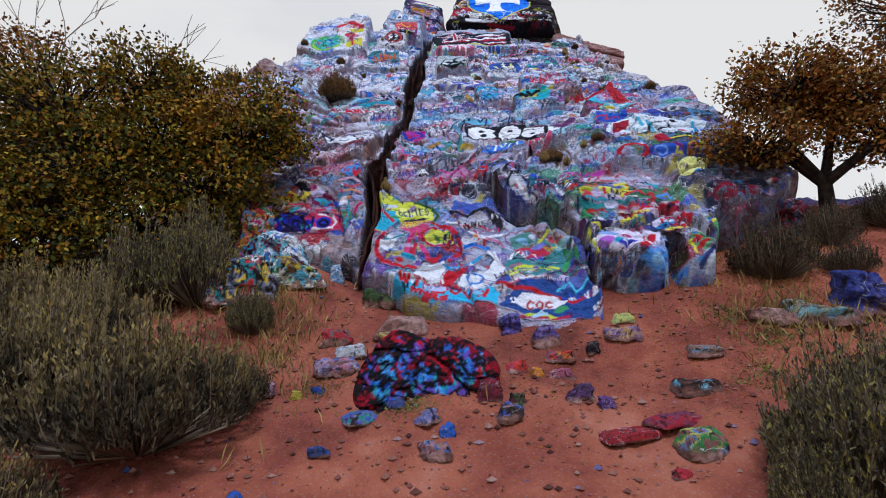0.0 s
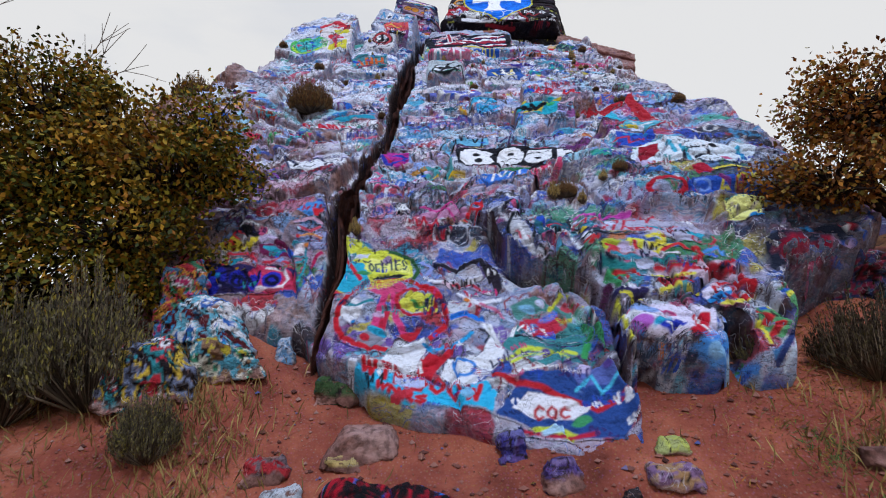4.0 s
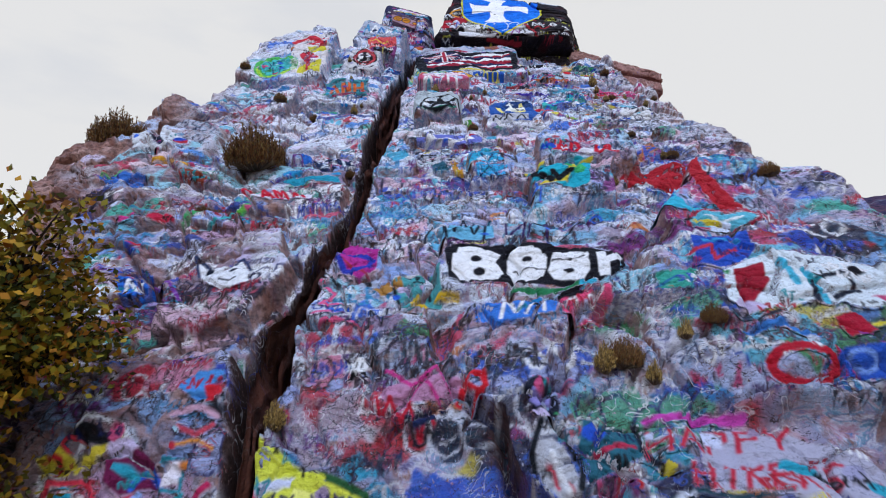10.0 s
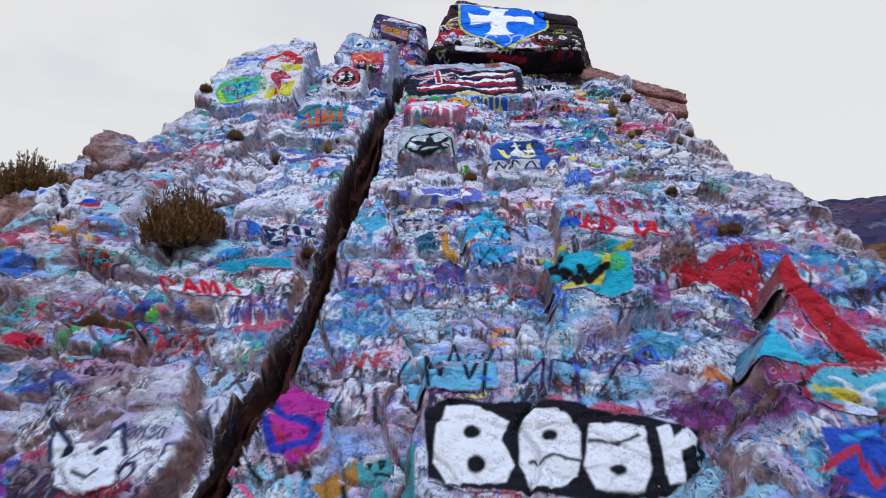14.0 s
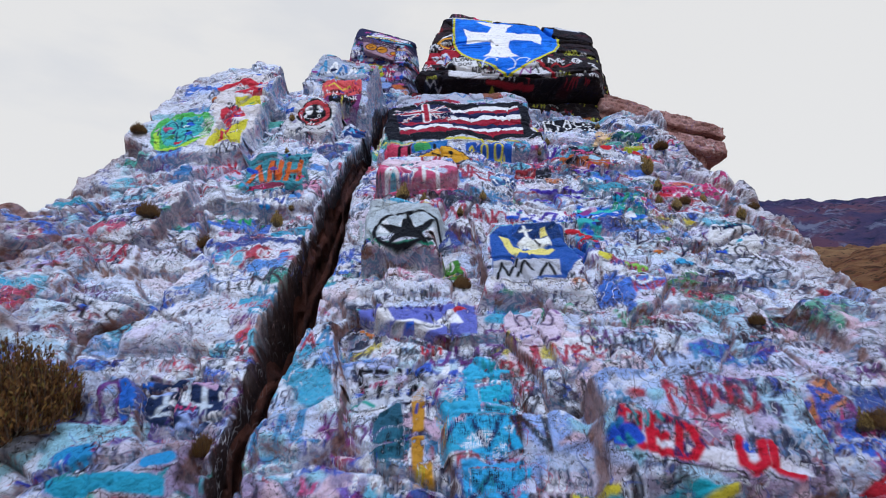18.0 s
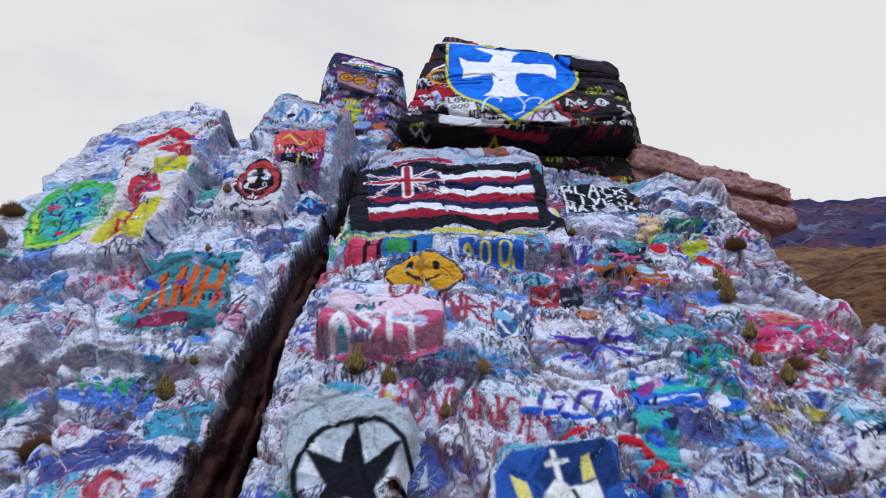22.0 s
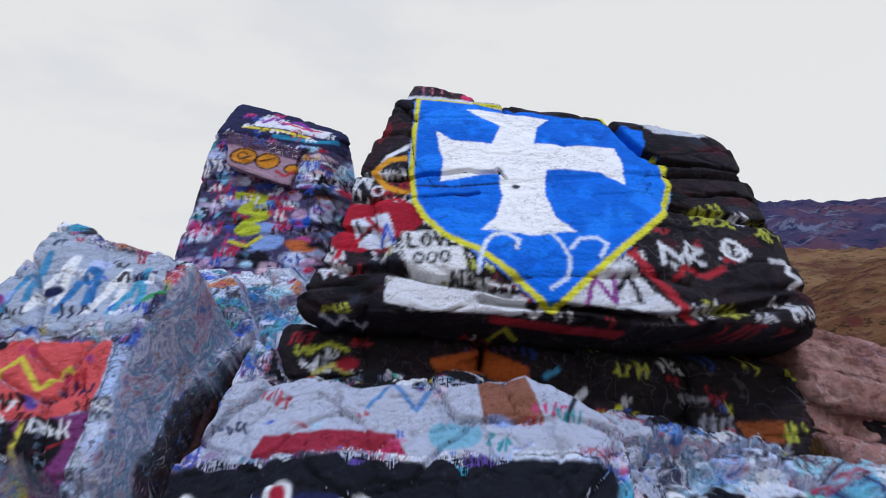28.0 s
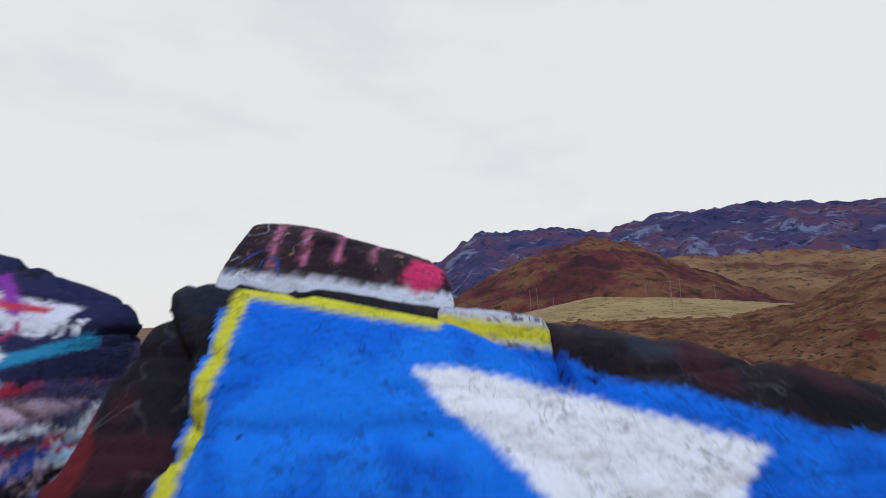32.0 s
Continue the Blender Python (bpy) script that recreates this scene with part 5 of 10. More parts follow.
graffiti("yellow_red_mural", "yellow and red bubble letters over dark teal", [("s", "2a4a58", 0.036, [(1.6, 8.15), (1.76, 8.14), (2.01, 8.11), (2.27, 8.14)]), ("s", "b0c040", 0.065, [(1.79, 7.85), (1.77, 7.9), (1.89, 7.93), (1.97, 7.89), (1.88, 7.82)]), ("s", "d8d850", 0.065, [(1.94, 7.8), (2.07, 7.96), (2.16, 7.94), (2.09, 7.81)]), ("s", "d8cc48", 0.069, [(2.27, 8.04), (2.43, 8.1), (2.4, 7.98), (2.24, 7.9)]), ("s", "d8cc48", 0.050, [(2.23, 7.8), (2.36, 7.88), (2.46, 7.94)]), ("s", "c02c34", 0.043, [(1.81, 7.88), (1.95, 7.88), (1.82, 7.81), (2.1, 7.8)]), ("s", "c02c34", 0.040, [(2.09, 7.93), (2.09, 7.83)]), ("s", "c02c34", 0.053, [(1.67, 8.04), (1.76, 8.01), (1.69, 7.96)]), ("s", "c02c34", 0.047, [(2.34, 7.84), (2.55, 7.96), (2.58, 7.87), (2.7, 7.89), (2.69, 7.78)]), ("s", "3a9ab8", 0.043, [(1.84, 7.79), (2.03, 7.79), (2.23, 7.75)]), ("s", "e8e8f0", 0.029, [(2.31, 7.78), (2.46, 7.78)]), ("s", "2a60d0", 0.047, [(2.73, 7.78), (2.82, 7.83), (2.8, 7.75)])])
graffiti("green_letters_mural", "green and red letters above a dark patch", [("o", "3a8a58", 1.85, 7.60, 0.122, 0.145), ("s", "c02c34", 0.047, [(1.85, 7.68), (2.01, 7.69), (2.08, 7.6)]), ("s", "b82a34", 0.032, [(1.84, 7.57), (1.89, 7.51), (1.95, 7.62)]), ("o", "2a2450", 1.89, 7.39, 0.154, 0.060), ("o", "c0b8d8", 1.94, 7.42, 0.062, 0.040), ("s", "d8d048", 0.040, [(1.81, 7.37), (1.93, 7.3), (1.98, 7.23)]), ("s", "2a8a90", 0.058, [(1.75, 7.77), (1.97, 7.71), (2.23, 7.74), (2.51, 7.71)])])
graffiti("red_rows_mural", "red and yellow letters in rows on a pale coat", [("f", "cdb8cc", [(2.23, 7.71), (2.48, 7.74), (2.98, 7.65), (2.97, 7.5), (2.79, 7.5), (2.54, 7.52), (2.17, 7.4)]), ("s", "c0283a", 0.052, [(2.23, 7.69), (2.46, 7.68), (2.63, 7.6), (2.92, 7.61), (2.97, 7.5)]), ("s", "c0283a", 0.042, [(2.41, 7.58), (2.64, 7.73), (2.77, 7.62), (2.96, 7.69)]), ("s", "d8d850", 0.047, [(2.18, 7.6), (2.35, 7.61), (2.52, 7.56)]), ("f", "a82434", [(2.16, 7.49), (2.36, 7.56), (2.5, 7.52), (2.46, 7.4), (2.2, 7.4)]), ("s", "d8d048", 0.044, [(2.15, 7.36), (2.31, 7.39), (2.46, 7.34)]), ("s", "3a4a50", 0.039, [(2.19, 7.3), (2.38, 7.29)]), ("s", "4a90d8", 0.059, [(2.75, 7.84), (2.94, 7.96), (2.92, 7.82)])])
graffiti("sun_mural", "red swirl over a yellow patch", [("f", "d8d050", [(2.62, 7.39), (2.59, 7.25), (2.71, 7.21), (2.92, 7.31), (2.93, 7.24), (2.75, 7.15), (2.59, 7.18)]), ("f", "d8d4ec", [(2.49, 7.39), (2.65, 7.44), (2.59, 7.25), (2.49, 7.19)]), ("r", "c02430", 0.066, 2.79, 7.37, 0.146, 0.115), ("o", "c02430", 2.78, 7.34, 0.061, 0.045)])
graffiti("flank_foot_mural", "red and blue figures on white and violet", [("f", "e2dcf2", [(1.8, 7.34), (1.89, 7.29), (2.27, 7.21), (2.5, 7.11), (2.42, 6.93), (2.45, 6.81), (2.15, 6.81), (1.87, 6.92), (1.81, 7.05)]), ("s", "d8d848", 0.040, [(1.76, 7.33), (1.77, 7.12), (1.76, 6.93)]), ("w", "1c2030", 0.022, "SM", [(1.81, 7.23), (1.97, 7.07), (2.02, 7.17), (1.83, 7.3)]), ("s", "c83a80", 0.026, [(1.81, 7.22), (2.05, 7.15), (2.17, 7.1)]), ("o", "b060c0", 1.86, 7.01, 0.085, 0.065), ("o", "2a3ab0", 2.08, 6.96, 0.117, 0.080), ("s", "eceef2", 0.024, [(2.04, 6.96), (2.12, 6.9)]), ("f", "c81c34", [(2.29, 7.07), (2.43, 7.06), (2.34, 6.89), (2.37, 6.79), (2.2, 6.81), (2.14, 6.84), (2.22, 6.88)]), ("s", "eceef2", 0.024, [(2.31, 7.03), (2.27, 6.92), (2.33, 6.84)])])
graffiti("blue_foot_mural", "bright blue coat along the foot", [("f", "4a98e4", [(1.8, 6.93), (2.16, 6.81), (2.5, 6.89), (2.6, 6.82), (2.62, 6.73), (1.95, 6.84)]), ("f", "4a80d8", [(2.55, 7.1), (2.64, 7.02), (2.61, 6.94), (2.5, 6.97)]), ("o", "9ad0f0", 2.08, 6.82, 0.090, 0.032)])
graffiti("blue_edge_mural", "light blue coat down the overhanging foot", [("f", "4a92e0", [(1.78, 7.03), (1.84, 6.92), (2.14, 6.78), (2.45, 6.85), (2.61, 6.87), (2.63, 6.66), (2.66, 6.58), (2.53, 6.66), (2.32, 6.66), (2.16, 6.75), (1.94, 6.84)]), ("o", "8ac0ec", 2.39, 6.72, 0.109, 0.038), ("s", "22324a", 0.035, [(1.84, 6.9), (2.03, 6.81), (2.2, 6.74)]), ("s", "2a60b8", 0.046, [(2.43, 6.72), (2.59, 6.65)])])
graffiti("rock_edge_mural", "green, red and yellow scrawl on the outer slab", [("f", "5a9a6a", [(2.83, 7.12), (2.97, 7.13), (4.04, 7.74), (4.22, 7.74), (2.84, 6.74), (2.74, 6.83), (2.77, 6.97)]), ("s", "c02c34", 0.049, [(2.83, 7.05), (2.92, 7.01), (2.81, 6.92), (2.94, 6.9), (2.8, 6.8)]), ("s", "d8d048", 0.040, [(2.77, 6.95), (2.77, 6.87), (2.75, 6.73)]), ("s", "2a5ab0", 0.041, [(2.89, 7.1), (2.97, 7.09), (4.07, 7.74)]), ("s", "d8d048", 0.037, [(2.95, 7.1), (3.02, 7.06), (4.14, 7.75)])])
graffiti("teal_edge_mural", "light blue and teal coat on the outer block", [("f", "4a88c0", [(2.71, 6.66), (2.81, 6.7), (4.16, 7.77), (4.61, 7.9), (4.43, 7.77), (3.81, 7.56), (2.73, 6.58)]), ("s", "2a3a70", 0.050, [(2.76, 6.6), (3.85, 7.65), (4.33, 7.78)]), ("s", "c8d8e8", 0.039, [(2.82, 6.59), (4.07, 7.68), (4.39, 7.8)])])
graffiti("crimson_mural", "crimson cloud on dark blue paint", [("f", "1c2234", [(3.3, 7.9), (3.63, 8.07), (4.52, 8.4), (4.8, 8.31), (15.2, 18.34), (4.28, 7.95), (3.87, 7.83), (3.29, 7.59)]), ("f", "8a1230", [(3.38, 7.83), (3.59, 7.9), (4.1, 8.04), (4.24, 7.98), (3.94, 7.86), (3.46, 7.71)]), ("s", "2a50a0", 0.085, [(4.2, 7.95), (4.43, 8.05), (15.47, 19.03)])])
graffiti("slab_letters_mural", "deep blue bubble letters on a pink coat", [("f", "30285a", [(-2.41, 8.45), (-2.04, 8.51), (-1.36, 8.47), (-1.28, 8.33), (-1.3, 8.16), (-2.37, 8.2)]), ("f", "c83a60", [(-1.76, 8.49), (-1.43, 8.45), (-1.32, 8.34), (-1.28, 8.15), (-1.81, 8.19), (-1.85, 8.41)]), ("s", "ece4ee", 0.032, [(-1.64, 8.44), (-1.45, 8.41), (-1.39, 8.3), (-1.44, 8.22), (-1.73, 8.22)]), ("o", "2a30b4", -2.21, 8.34, 0.160, 0.155), ("o", "2a30b4", -1.93, 8.33, 0.100, 0.090), ("o", "2a30b4", -1.76, 8.30, 0.077, 0.105), ("o", "2a30b4", -1.56, 8.31, 0.107, 0.090), ("s", "14143a", 0.050, [(-2.05, 8.48), (-2.28, 8.52), (-2.31, 8.32), (-2.24, 8.2)]), ("s", "14143a", 0.040, [(-2.02, 8.42), (-2.13, 8.37), (-2.12, 8.28), (-1.98, 8.25)]), ("r", "14143a", 0.040, -1.93, 8.32, 0.061, 0.050), ("s", "14143a", 0.040, [(-1.87, 8.41), (-1.75, 8.26), (-1.71, 8.4)]), ("r", "14143a", 0.040, -1.56, 8.29, 0.057, 0.040), ("s", "d83a50", 0.041, [(-2.12, 8.51), (-2.1, 8.65), (-1.85, 8.64), (-1.77, 8.53)]), ("s", "e4d8e0", 0.037, [(-2.06, 8.55), (-1.86, 8.55)])])
graffiti("slab_top_mural", "many-coloured scrawl with a dark arch on the slab's top", [("f", "d8c840", [(-2.26, 8.79), (-2.09, 8.85), (-1.95, 8.76), (-1.99, 8.68), (-2.15, 8.68)]), ("s", "d8c840", 0.057, [(-1.94, 8.71), (-1.87, 8.82), (-1.73, 8.89)]), ("s", "c02430", 0.034, [(-2.17, 8.8), (-2.06, 8.76), (-2.08, 8.7)]), ("f", "16181e", [(-2.09, 8.87), (-2.02, 8.97), (-1.72, 8.93), (-1.73, 8.87), (-1.88, 8.85)]), ("s", "d8dce4", 0.034, [(-2.09, 8.85), (-1.98, 9), (-1.75, 8.98), (-1.66, 8.85)]), ("f", "6a1c48", [(-1.8, 8.79), (-1.64, 8.85), (-1.44, 8.75), (-1.42, 8.61), (-1.62, 8.56), (-1.76, 8.65)]), ("s", "2a60d0", 0.042, [(-1.56, 8.6), (-1.47, 8.7), (-1.37, 8.6)]), ("s", "c02a44", 0.037, [(-1.68, 8.5), (-1.54, 8.55), (-1.41, 8.51)]), ("f", "4a90d8", [(-1.43, 9.21), (-1.32, 9.32), (-1.13, 9.31), (-1.1, 9.23), (-1.26, 9.09)]), ("f", "d02a3a", [(-1.25, 9.2), (-1.13, 9.25), (-1.1, 9.14), (-1.2, 9.08)]), ("s", "c8a0b8", 0.040, [(-1.4, 9), (-1.25, 9.05), (-1.11, 9)]), ("s", "c84a60", 0.034, [(-1.34, 8.92), (-1.21, 8.88), (-1.12, 8.94)]), ("f", "e8e4f0", [(-1.38, 8.72), (-1.26, 8.73), (-1.25, 8.61), (-1.37, 8.6)]), ("s", "2a8aa0", 0.029, [(-1.41, 8.74), (-1.25, 8.75), (-1.24, 8.56), (-1.39, 8.58)]), ("s", "2a9aa8", 0.036, [(-1.32, 8.48), (-1.22, 8.54), (-1.24, 8.33), (-1.27, 8.25)]), ("s", "b82a5a", 0.045, [(-1.15, 8.43), (-1.11, 8.54), (-1.06, 8.58)]), ("s", "2a8a60", 0.041, [(-1.47, 8.45), (-1.38, 8.49)]), ("s", "e0943a", 0.024, [(-1.35, 8.82), (-1.2, 8.85), (-1.09, 8.8)])])
graffiti("hill_mural", "lime arch over cyan with dark small capitals", [("f", "d2d84c", [(-0.99, 8.01), (-0.98, 8.41), (-0.88, 8.88), (-0.57, 8.7), (-0.1, 8.52), (-0.05, 8.19), (-0.3, 8.05), (-0.65, 8.01)]), ("f", "2aa8c8", [(-0.98, 8.14), (-0.94, 8.66), (-0.59, 8.47), (-0.48, 8.07), (-0.71, 7.99)]), ("f", "e8ea80", [(-0.59, 8.34), (-0.55, 8.61), (-0.12, 8.46), (-0.08, 8.26), (-0.46, 8.37)]), ("w", "2a4a5a", 0.022, "OFFIES", [(-0.52, 8.33), (-0.1, 8.34), (-0.11, 8.51), (-0.55, 8.51)]), ("f", "1c2228", [(-0.47, 8.19), (-0.32, 8.29), (-0.11, 8.24), (-0.22, 8.15)]), ("s", "c02434", 0.046, [(-0.94, 8.49), (-0.83, 8.63), (-0.6, 8.17)]), ("s", "2a5a34", 0.052, [(-0.36, 8.65), (-0.07, 8.53), (-0, 8.28), (-0.08, 8.1)]), ("s", "d8e04a", 0.051, [(-1.03, 7.87), (-0.99, 8.12), (-0.98, 8.53), (-0.87, 8.93), (-0.57, 8.71), (-0.36, 8.63)]), ("o", "eceef2", -0.99, 7.92, 0.058, 0.045)])
graffiti("red_ring_mural", "large red ring round a pink figure shape", [("f", "e2e4ec", [(-0.83, 7.81), (-0.64, 7.94), (-0.53, 7.82), (-0.64, 7.57)]), ("f", "d0d050", [(-0.24, 7.81), (-0.08, 8.01), (0.15, 7.92), (0.19, 7.76), (-0.06, 7.74)]), ("f", "b82440", [(-0.43, 7.61), (-0.36, 7.88), (-0.27, 7.75), (-0.32, 7.46), (-0.44, 7.42)]), ("o", "cc4a78", -0.32, 8.04, 0.213, 0.115), ("s", "d0407a", 0.075, [(-0.33, 7.95), (-0.4, 7.71), (-0.44, 7.5)]), ("s", "d0407a", 0.070, [(-0.25, 7.93), (-0.22, 7.67), (-0.13, 7.47)]), ("s", "2a8a98", 0.040, [(-0.8, 7.92), (-0.62, 7.83), (-0.46, 7.88)]), ("o", "8a8a98", -0.45, 7.40, 0.132, 0.105), ("o", "b82434", -0.50, 7.43, 0.047, 0.040), ("f", "b82434", [(-0.21, 7.46), (0.03, 7.58), (-0.05, 7.38)]), ("s", "3a8a4a", 0.035, [(-0.07, 7.88), (0.02, 7.81), (0.14, 7.91)]), ("r", "b8243a", 0.044, -0.02, 7.87, 0.198, 0.150), ("r", "c0202e", 0.062, -0.27, 7.72, 0.539, 0.440)])
graffiti("cyan_ground_mural", "cyan ground with red capitals in two rows", [("f", "2fb4e0", [(-0.63, 7.15), (-0.44, 7.09), (-0.09, 6.99), (0.28, 6.9), (0.58, 6.91), (0.65, 6.77), (0.58, 6.59), (-0.1, 6.74), (-0.43, 6.9), (-0.64, 7.11)]), ("w", "c0202c", 0.045, "WINDOOW", [(-0.49, 7.05), (0.53, 6.65), (0.56, 6.85), (-0.48, 7.16)]), ("w", "c0202c", 0.039, "WNRS", [(-0.36, 6.9), (0.09, 6.69), (0.09, 6.77), (-0.34, 6.94)])])
graffiti("fish_mural", "white forms with a red figure between them", [("f", "e8ecf4", [(-0.35, 7.11), (-0.26, 7.31), (0.05, 7.47), (0.11, 7.36), (-0.03, 7.09), (-0.18, 7.02)]), ("f", "e8ecf4", [(0.19, 6.99), (0.27, 7.15), (0.56, 7.23), (0.65, 7.42), (0.6, 7.59), (0.69, 7.57), (0.77, 7.24), (0.72, 7.08), (0.48, 6.88), (0.28, 6.88)]), ("s", "2aa0dc", 0.047, [(0.05, 7.37), (0.13, 7.26), (0.34, 7.34), (0.5, 7.47)]), ("f", "c02434", [(-0.04, 7), (0.01, 7.2), (0.1, 7.27), (0.21, 7.22), (0.34, 7.34), (0.29, 7.18), (0.16, 7.09), (0.08, 6.95)]), ("r", "2a86dc", 0.030, 0.40, 7.08, 0.094, 0.080), ("s", "1c2030", 0.027, [(0.58, 7.51), (0.66, 7.45), (0.61, 7.35)]), ("s", "2a60c8", 0.033, [(-0.13, 6.96), (0.03, 7.01), (0.16, 6.9)])])
graffiti("hand_mural", "white hand and red rim on dark blue", [("f", "2a4a8c", [(0.63, 6.57), (0.88, 6.94), (1.36, 6.95), (1.7, 6.73), (1.93, 6.73), (1.54, 6.29), (1.07, 6.32)]), ("f", "5a6ab0", [(1.25, 6.95), (1.61, 6.95), (1.67, 6.76), (1.32, 6.76)]), ("s", "b8242e", 0.056, [(0.49, 7.04), (1.01, 6.78), (1.41, 6.54), (1.88, 6.72)]), ("f", "e6e6ee", [(0.76, 6.63), (0.9, 6.76), (1.24, 6.66), (1.37, 6.55), (1.21, 6.48), (0.87, 6.54)]), ("w", "b8242e", 0.023, "COC", [(0.91, 6.53), (1.21, 6.5), (1.23, 6.59), (0.93, 6.62)]), ("s", "50c0e0", 0.029, [(1.29, 6.73), (1.44, 6.86), (1.49, 6.69), (1.65, 6.8), (1.74, 6.75)]), ("f", "c8d84a", [(0.85, 6.43), (1.01, 6.47), (1.23, 6.37), (1.15, 6.27)]), ("s", "b82440", 0.039, [(0.8, 6.42), (1.07, 6.33), (1.35, 6.35)])])
graffiti("lime_mural", "lime strokes and a red cloud on teal", [("f", "3f8a90", [(0.74, 7.3), (1.06, 7.66), (1.48, 7.47), (1.57, 7.14), (1.1, 6.98)]), ("o", "c02a44", 1.18, 7.50, 0.232, 0.155), ("s", "c8d84a", 0.050, [(0.74, 7.11), (0.98, 7.23), (1.37, 7.1)]), ("s", "3a9c5a", 0.061, [(1.47, 7.65), (1.55, 7.29), (1.44, 7.06)]), ("s", "1c2030", 0.033, [(0.9, 7.39), (1.11, 7.31), (1.35, 7.37)]), ("s", "eceef2", 0.024, [(0.86, 6.95), (1.1, 6.98), (1.35, 6.91)])])
graffiti("yellow_ring_mural", "yellow ring and green patch low on the slab", [("f", "4f8a86", [(0.88, 7.75), (1.16, 7.84), (1.56, 7.53), (1.63, 7.29), (1.25, 7.34), (0.93, 7.59)]), ("r", "c8cc4a", 0.044, 1.43, 7.63, 0.171, 0.125), ("o", "b84a5a", 1.44, 7.66, 0.062, 0.050), ("f", "b83048", [(1, 7.58), (1.27, 7.62), (1.35, 7.39), (1.06, 7.33)]), ("s", "c8d84a", 0.039, [(0.82, 7.09), (0.99, 7.16), (1.24, 7.13), (1.3, 7.06)]), ("f", "3a8a5a", [(1.64, 7.37), (1.7, 7.05), (1.6, 7.06), (1.52, 7.26)]), ("s", "2a2c48", 0.032, [(0.95, 7.42), (1.18, 7.24), (1.45, 7.24)])])
graffiti("white_flow_mural", "white and pale cyan flowing letters with a dark red shape", [("f", "dce8f2", [(2.76, 9.91), (3.14, 9.99), (3.62, 9.89), (4.18, 9.67), (4.01, 9.35), (3.51, 9.29), (3.21, 9.43), (2.69, 9.36), (2.58, 9.48)]), ("f", "9a1c30", [(2.82, 9.85), (3.08, 9.91), (3.01, 9.69), (2.75, 9.44), (2.67, 9.49)]), ("s", "48b4d4", 0.059, [(3.29, 9.73), (3.26, 9.4)]), ("s", "48b4d4", 0.058, [(3.96, 9.66), (3.91, 9.38)]), ("s", "48b4d4", 0.053, [(3.18, 9.86), (3.17, 9.61)]), ("s", "262c3c", 0.043, [(3.21, 9.42), (3.27, 9.61), (3.56, 9.69), (3.55, 9.49), (3.35, 9.44)]), ("s", "262c3c", 0.031, [(2.57, 9.38), (2.69, 9.28), (2.92, 9.36)]), ("s", "3a7ac8", 0.054, [(2.57, 9.19), (2.87, 9.27), (3.01, 9.11)])])
graffiti("red_loop_mural", "thick red loop and a blue bubble word edged in yellow", [("f", "2a58c0", [(3.05, 9), (3.53, 9.03), (4.04, 9.01), (4.02, 8.91), (3.42, 8.82), (3.02, 8.83)]), ("w", "d8cc40", 0.029, "LOW", [(3.43, 8.91), (3.91, 8.95), (3.93, 9.02), (3.48, 9.01)]), ("r", "7aa0e8", 0.029, 3.21, 8.93, 0.090, 0.050), ("s", "d8cc40", 0.036, [(3.44, 9.17), (3.66, 9.19), (3.85, 9.13)]), ("f", "b0203a", [(3.22, 9.25), (3.4, 9.28), (3.43, 9.12), (3.22, 9.09)]), ("r", "b01c30", 0.074, 2.81, 8.91, 0.208, 0.115)])
graffiti("yellow_patch_mural", "pale yellow square patch", [("f", "e6e690", [(3.32, 8.64), (3.91, 8.82), (3.51, 8.27), (3.22, 8.34)]), ("s", "d8d0b0", 0.027, [(3.35, 8.55), (3.41, 8.41), (3.65, 8.55)])])
graffiti("bubble_mural", "big white bubble letters outlined in black", [("f", "181820", [(0.52, 10.84), (0.69, 10.96), (1.54, 10.85), (2.24, 10.59), (2.18, 10.37), (1.82, 10.14), (1.38, 10.21), (0.88, 10.29), (0.55, 10.36)]), ("f", "eceef2", [(0.61, 10.71), (0.68, 10.89), (0.9, 10.9), (1.08, 10.77), (1.02, 10.63), (1.07, 10.46), (1, 10.34), (0.66, 10.35), (0.59, 10.46)]), ("f", "eceef2", [(1.14, 10.73), (1.24, 10.84), (1.45, 10.76), (1.53, 10.64), (1.48, 10.46), (1.42, 10.35), (1.31, 10.28), (1.13, 10.31), (1.1, 10.47)]), ("f", "eceef2", [(1.58, 10.68), (1.74, 10.68), (1.9, 10.61), (1.86, 10.35), (1.76, 10.2), (1.5, 10.25), (1.49, 10.41)]), ("f", "eceef2", [(1.97, 10.59), (2.06, 10.62), (2.04, 10.51), (2.16, 10.6), (2.22, 10.55), (2.17, 10.48), (2.05, 10.44), (2, 10.25), (1.9, 10.23)]), ("o", "181820", 0.83, 10.69, 0.058, 0.050), ("o", "181820", 0.85, 10.45, 0.047, 0.040), ("o", "181820", 1.32, 10.63, 0.057, 0.040), ("s", "181820", 0.023, [(1.17, 10.47), (1.32, 10.5), (1.46, 10.44)]), ("o", "181820", 1.65, 10.34, 0.045, 0.030), ("s", "181820", 0.023, [(1.55, 10.56), (1.69, 10.5), (1.84, 10.55)])])
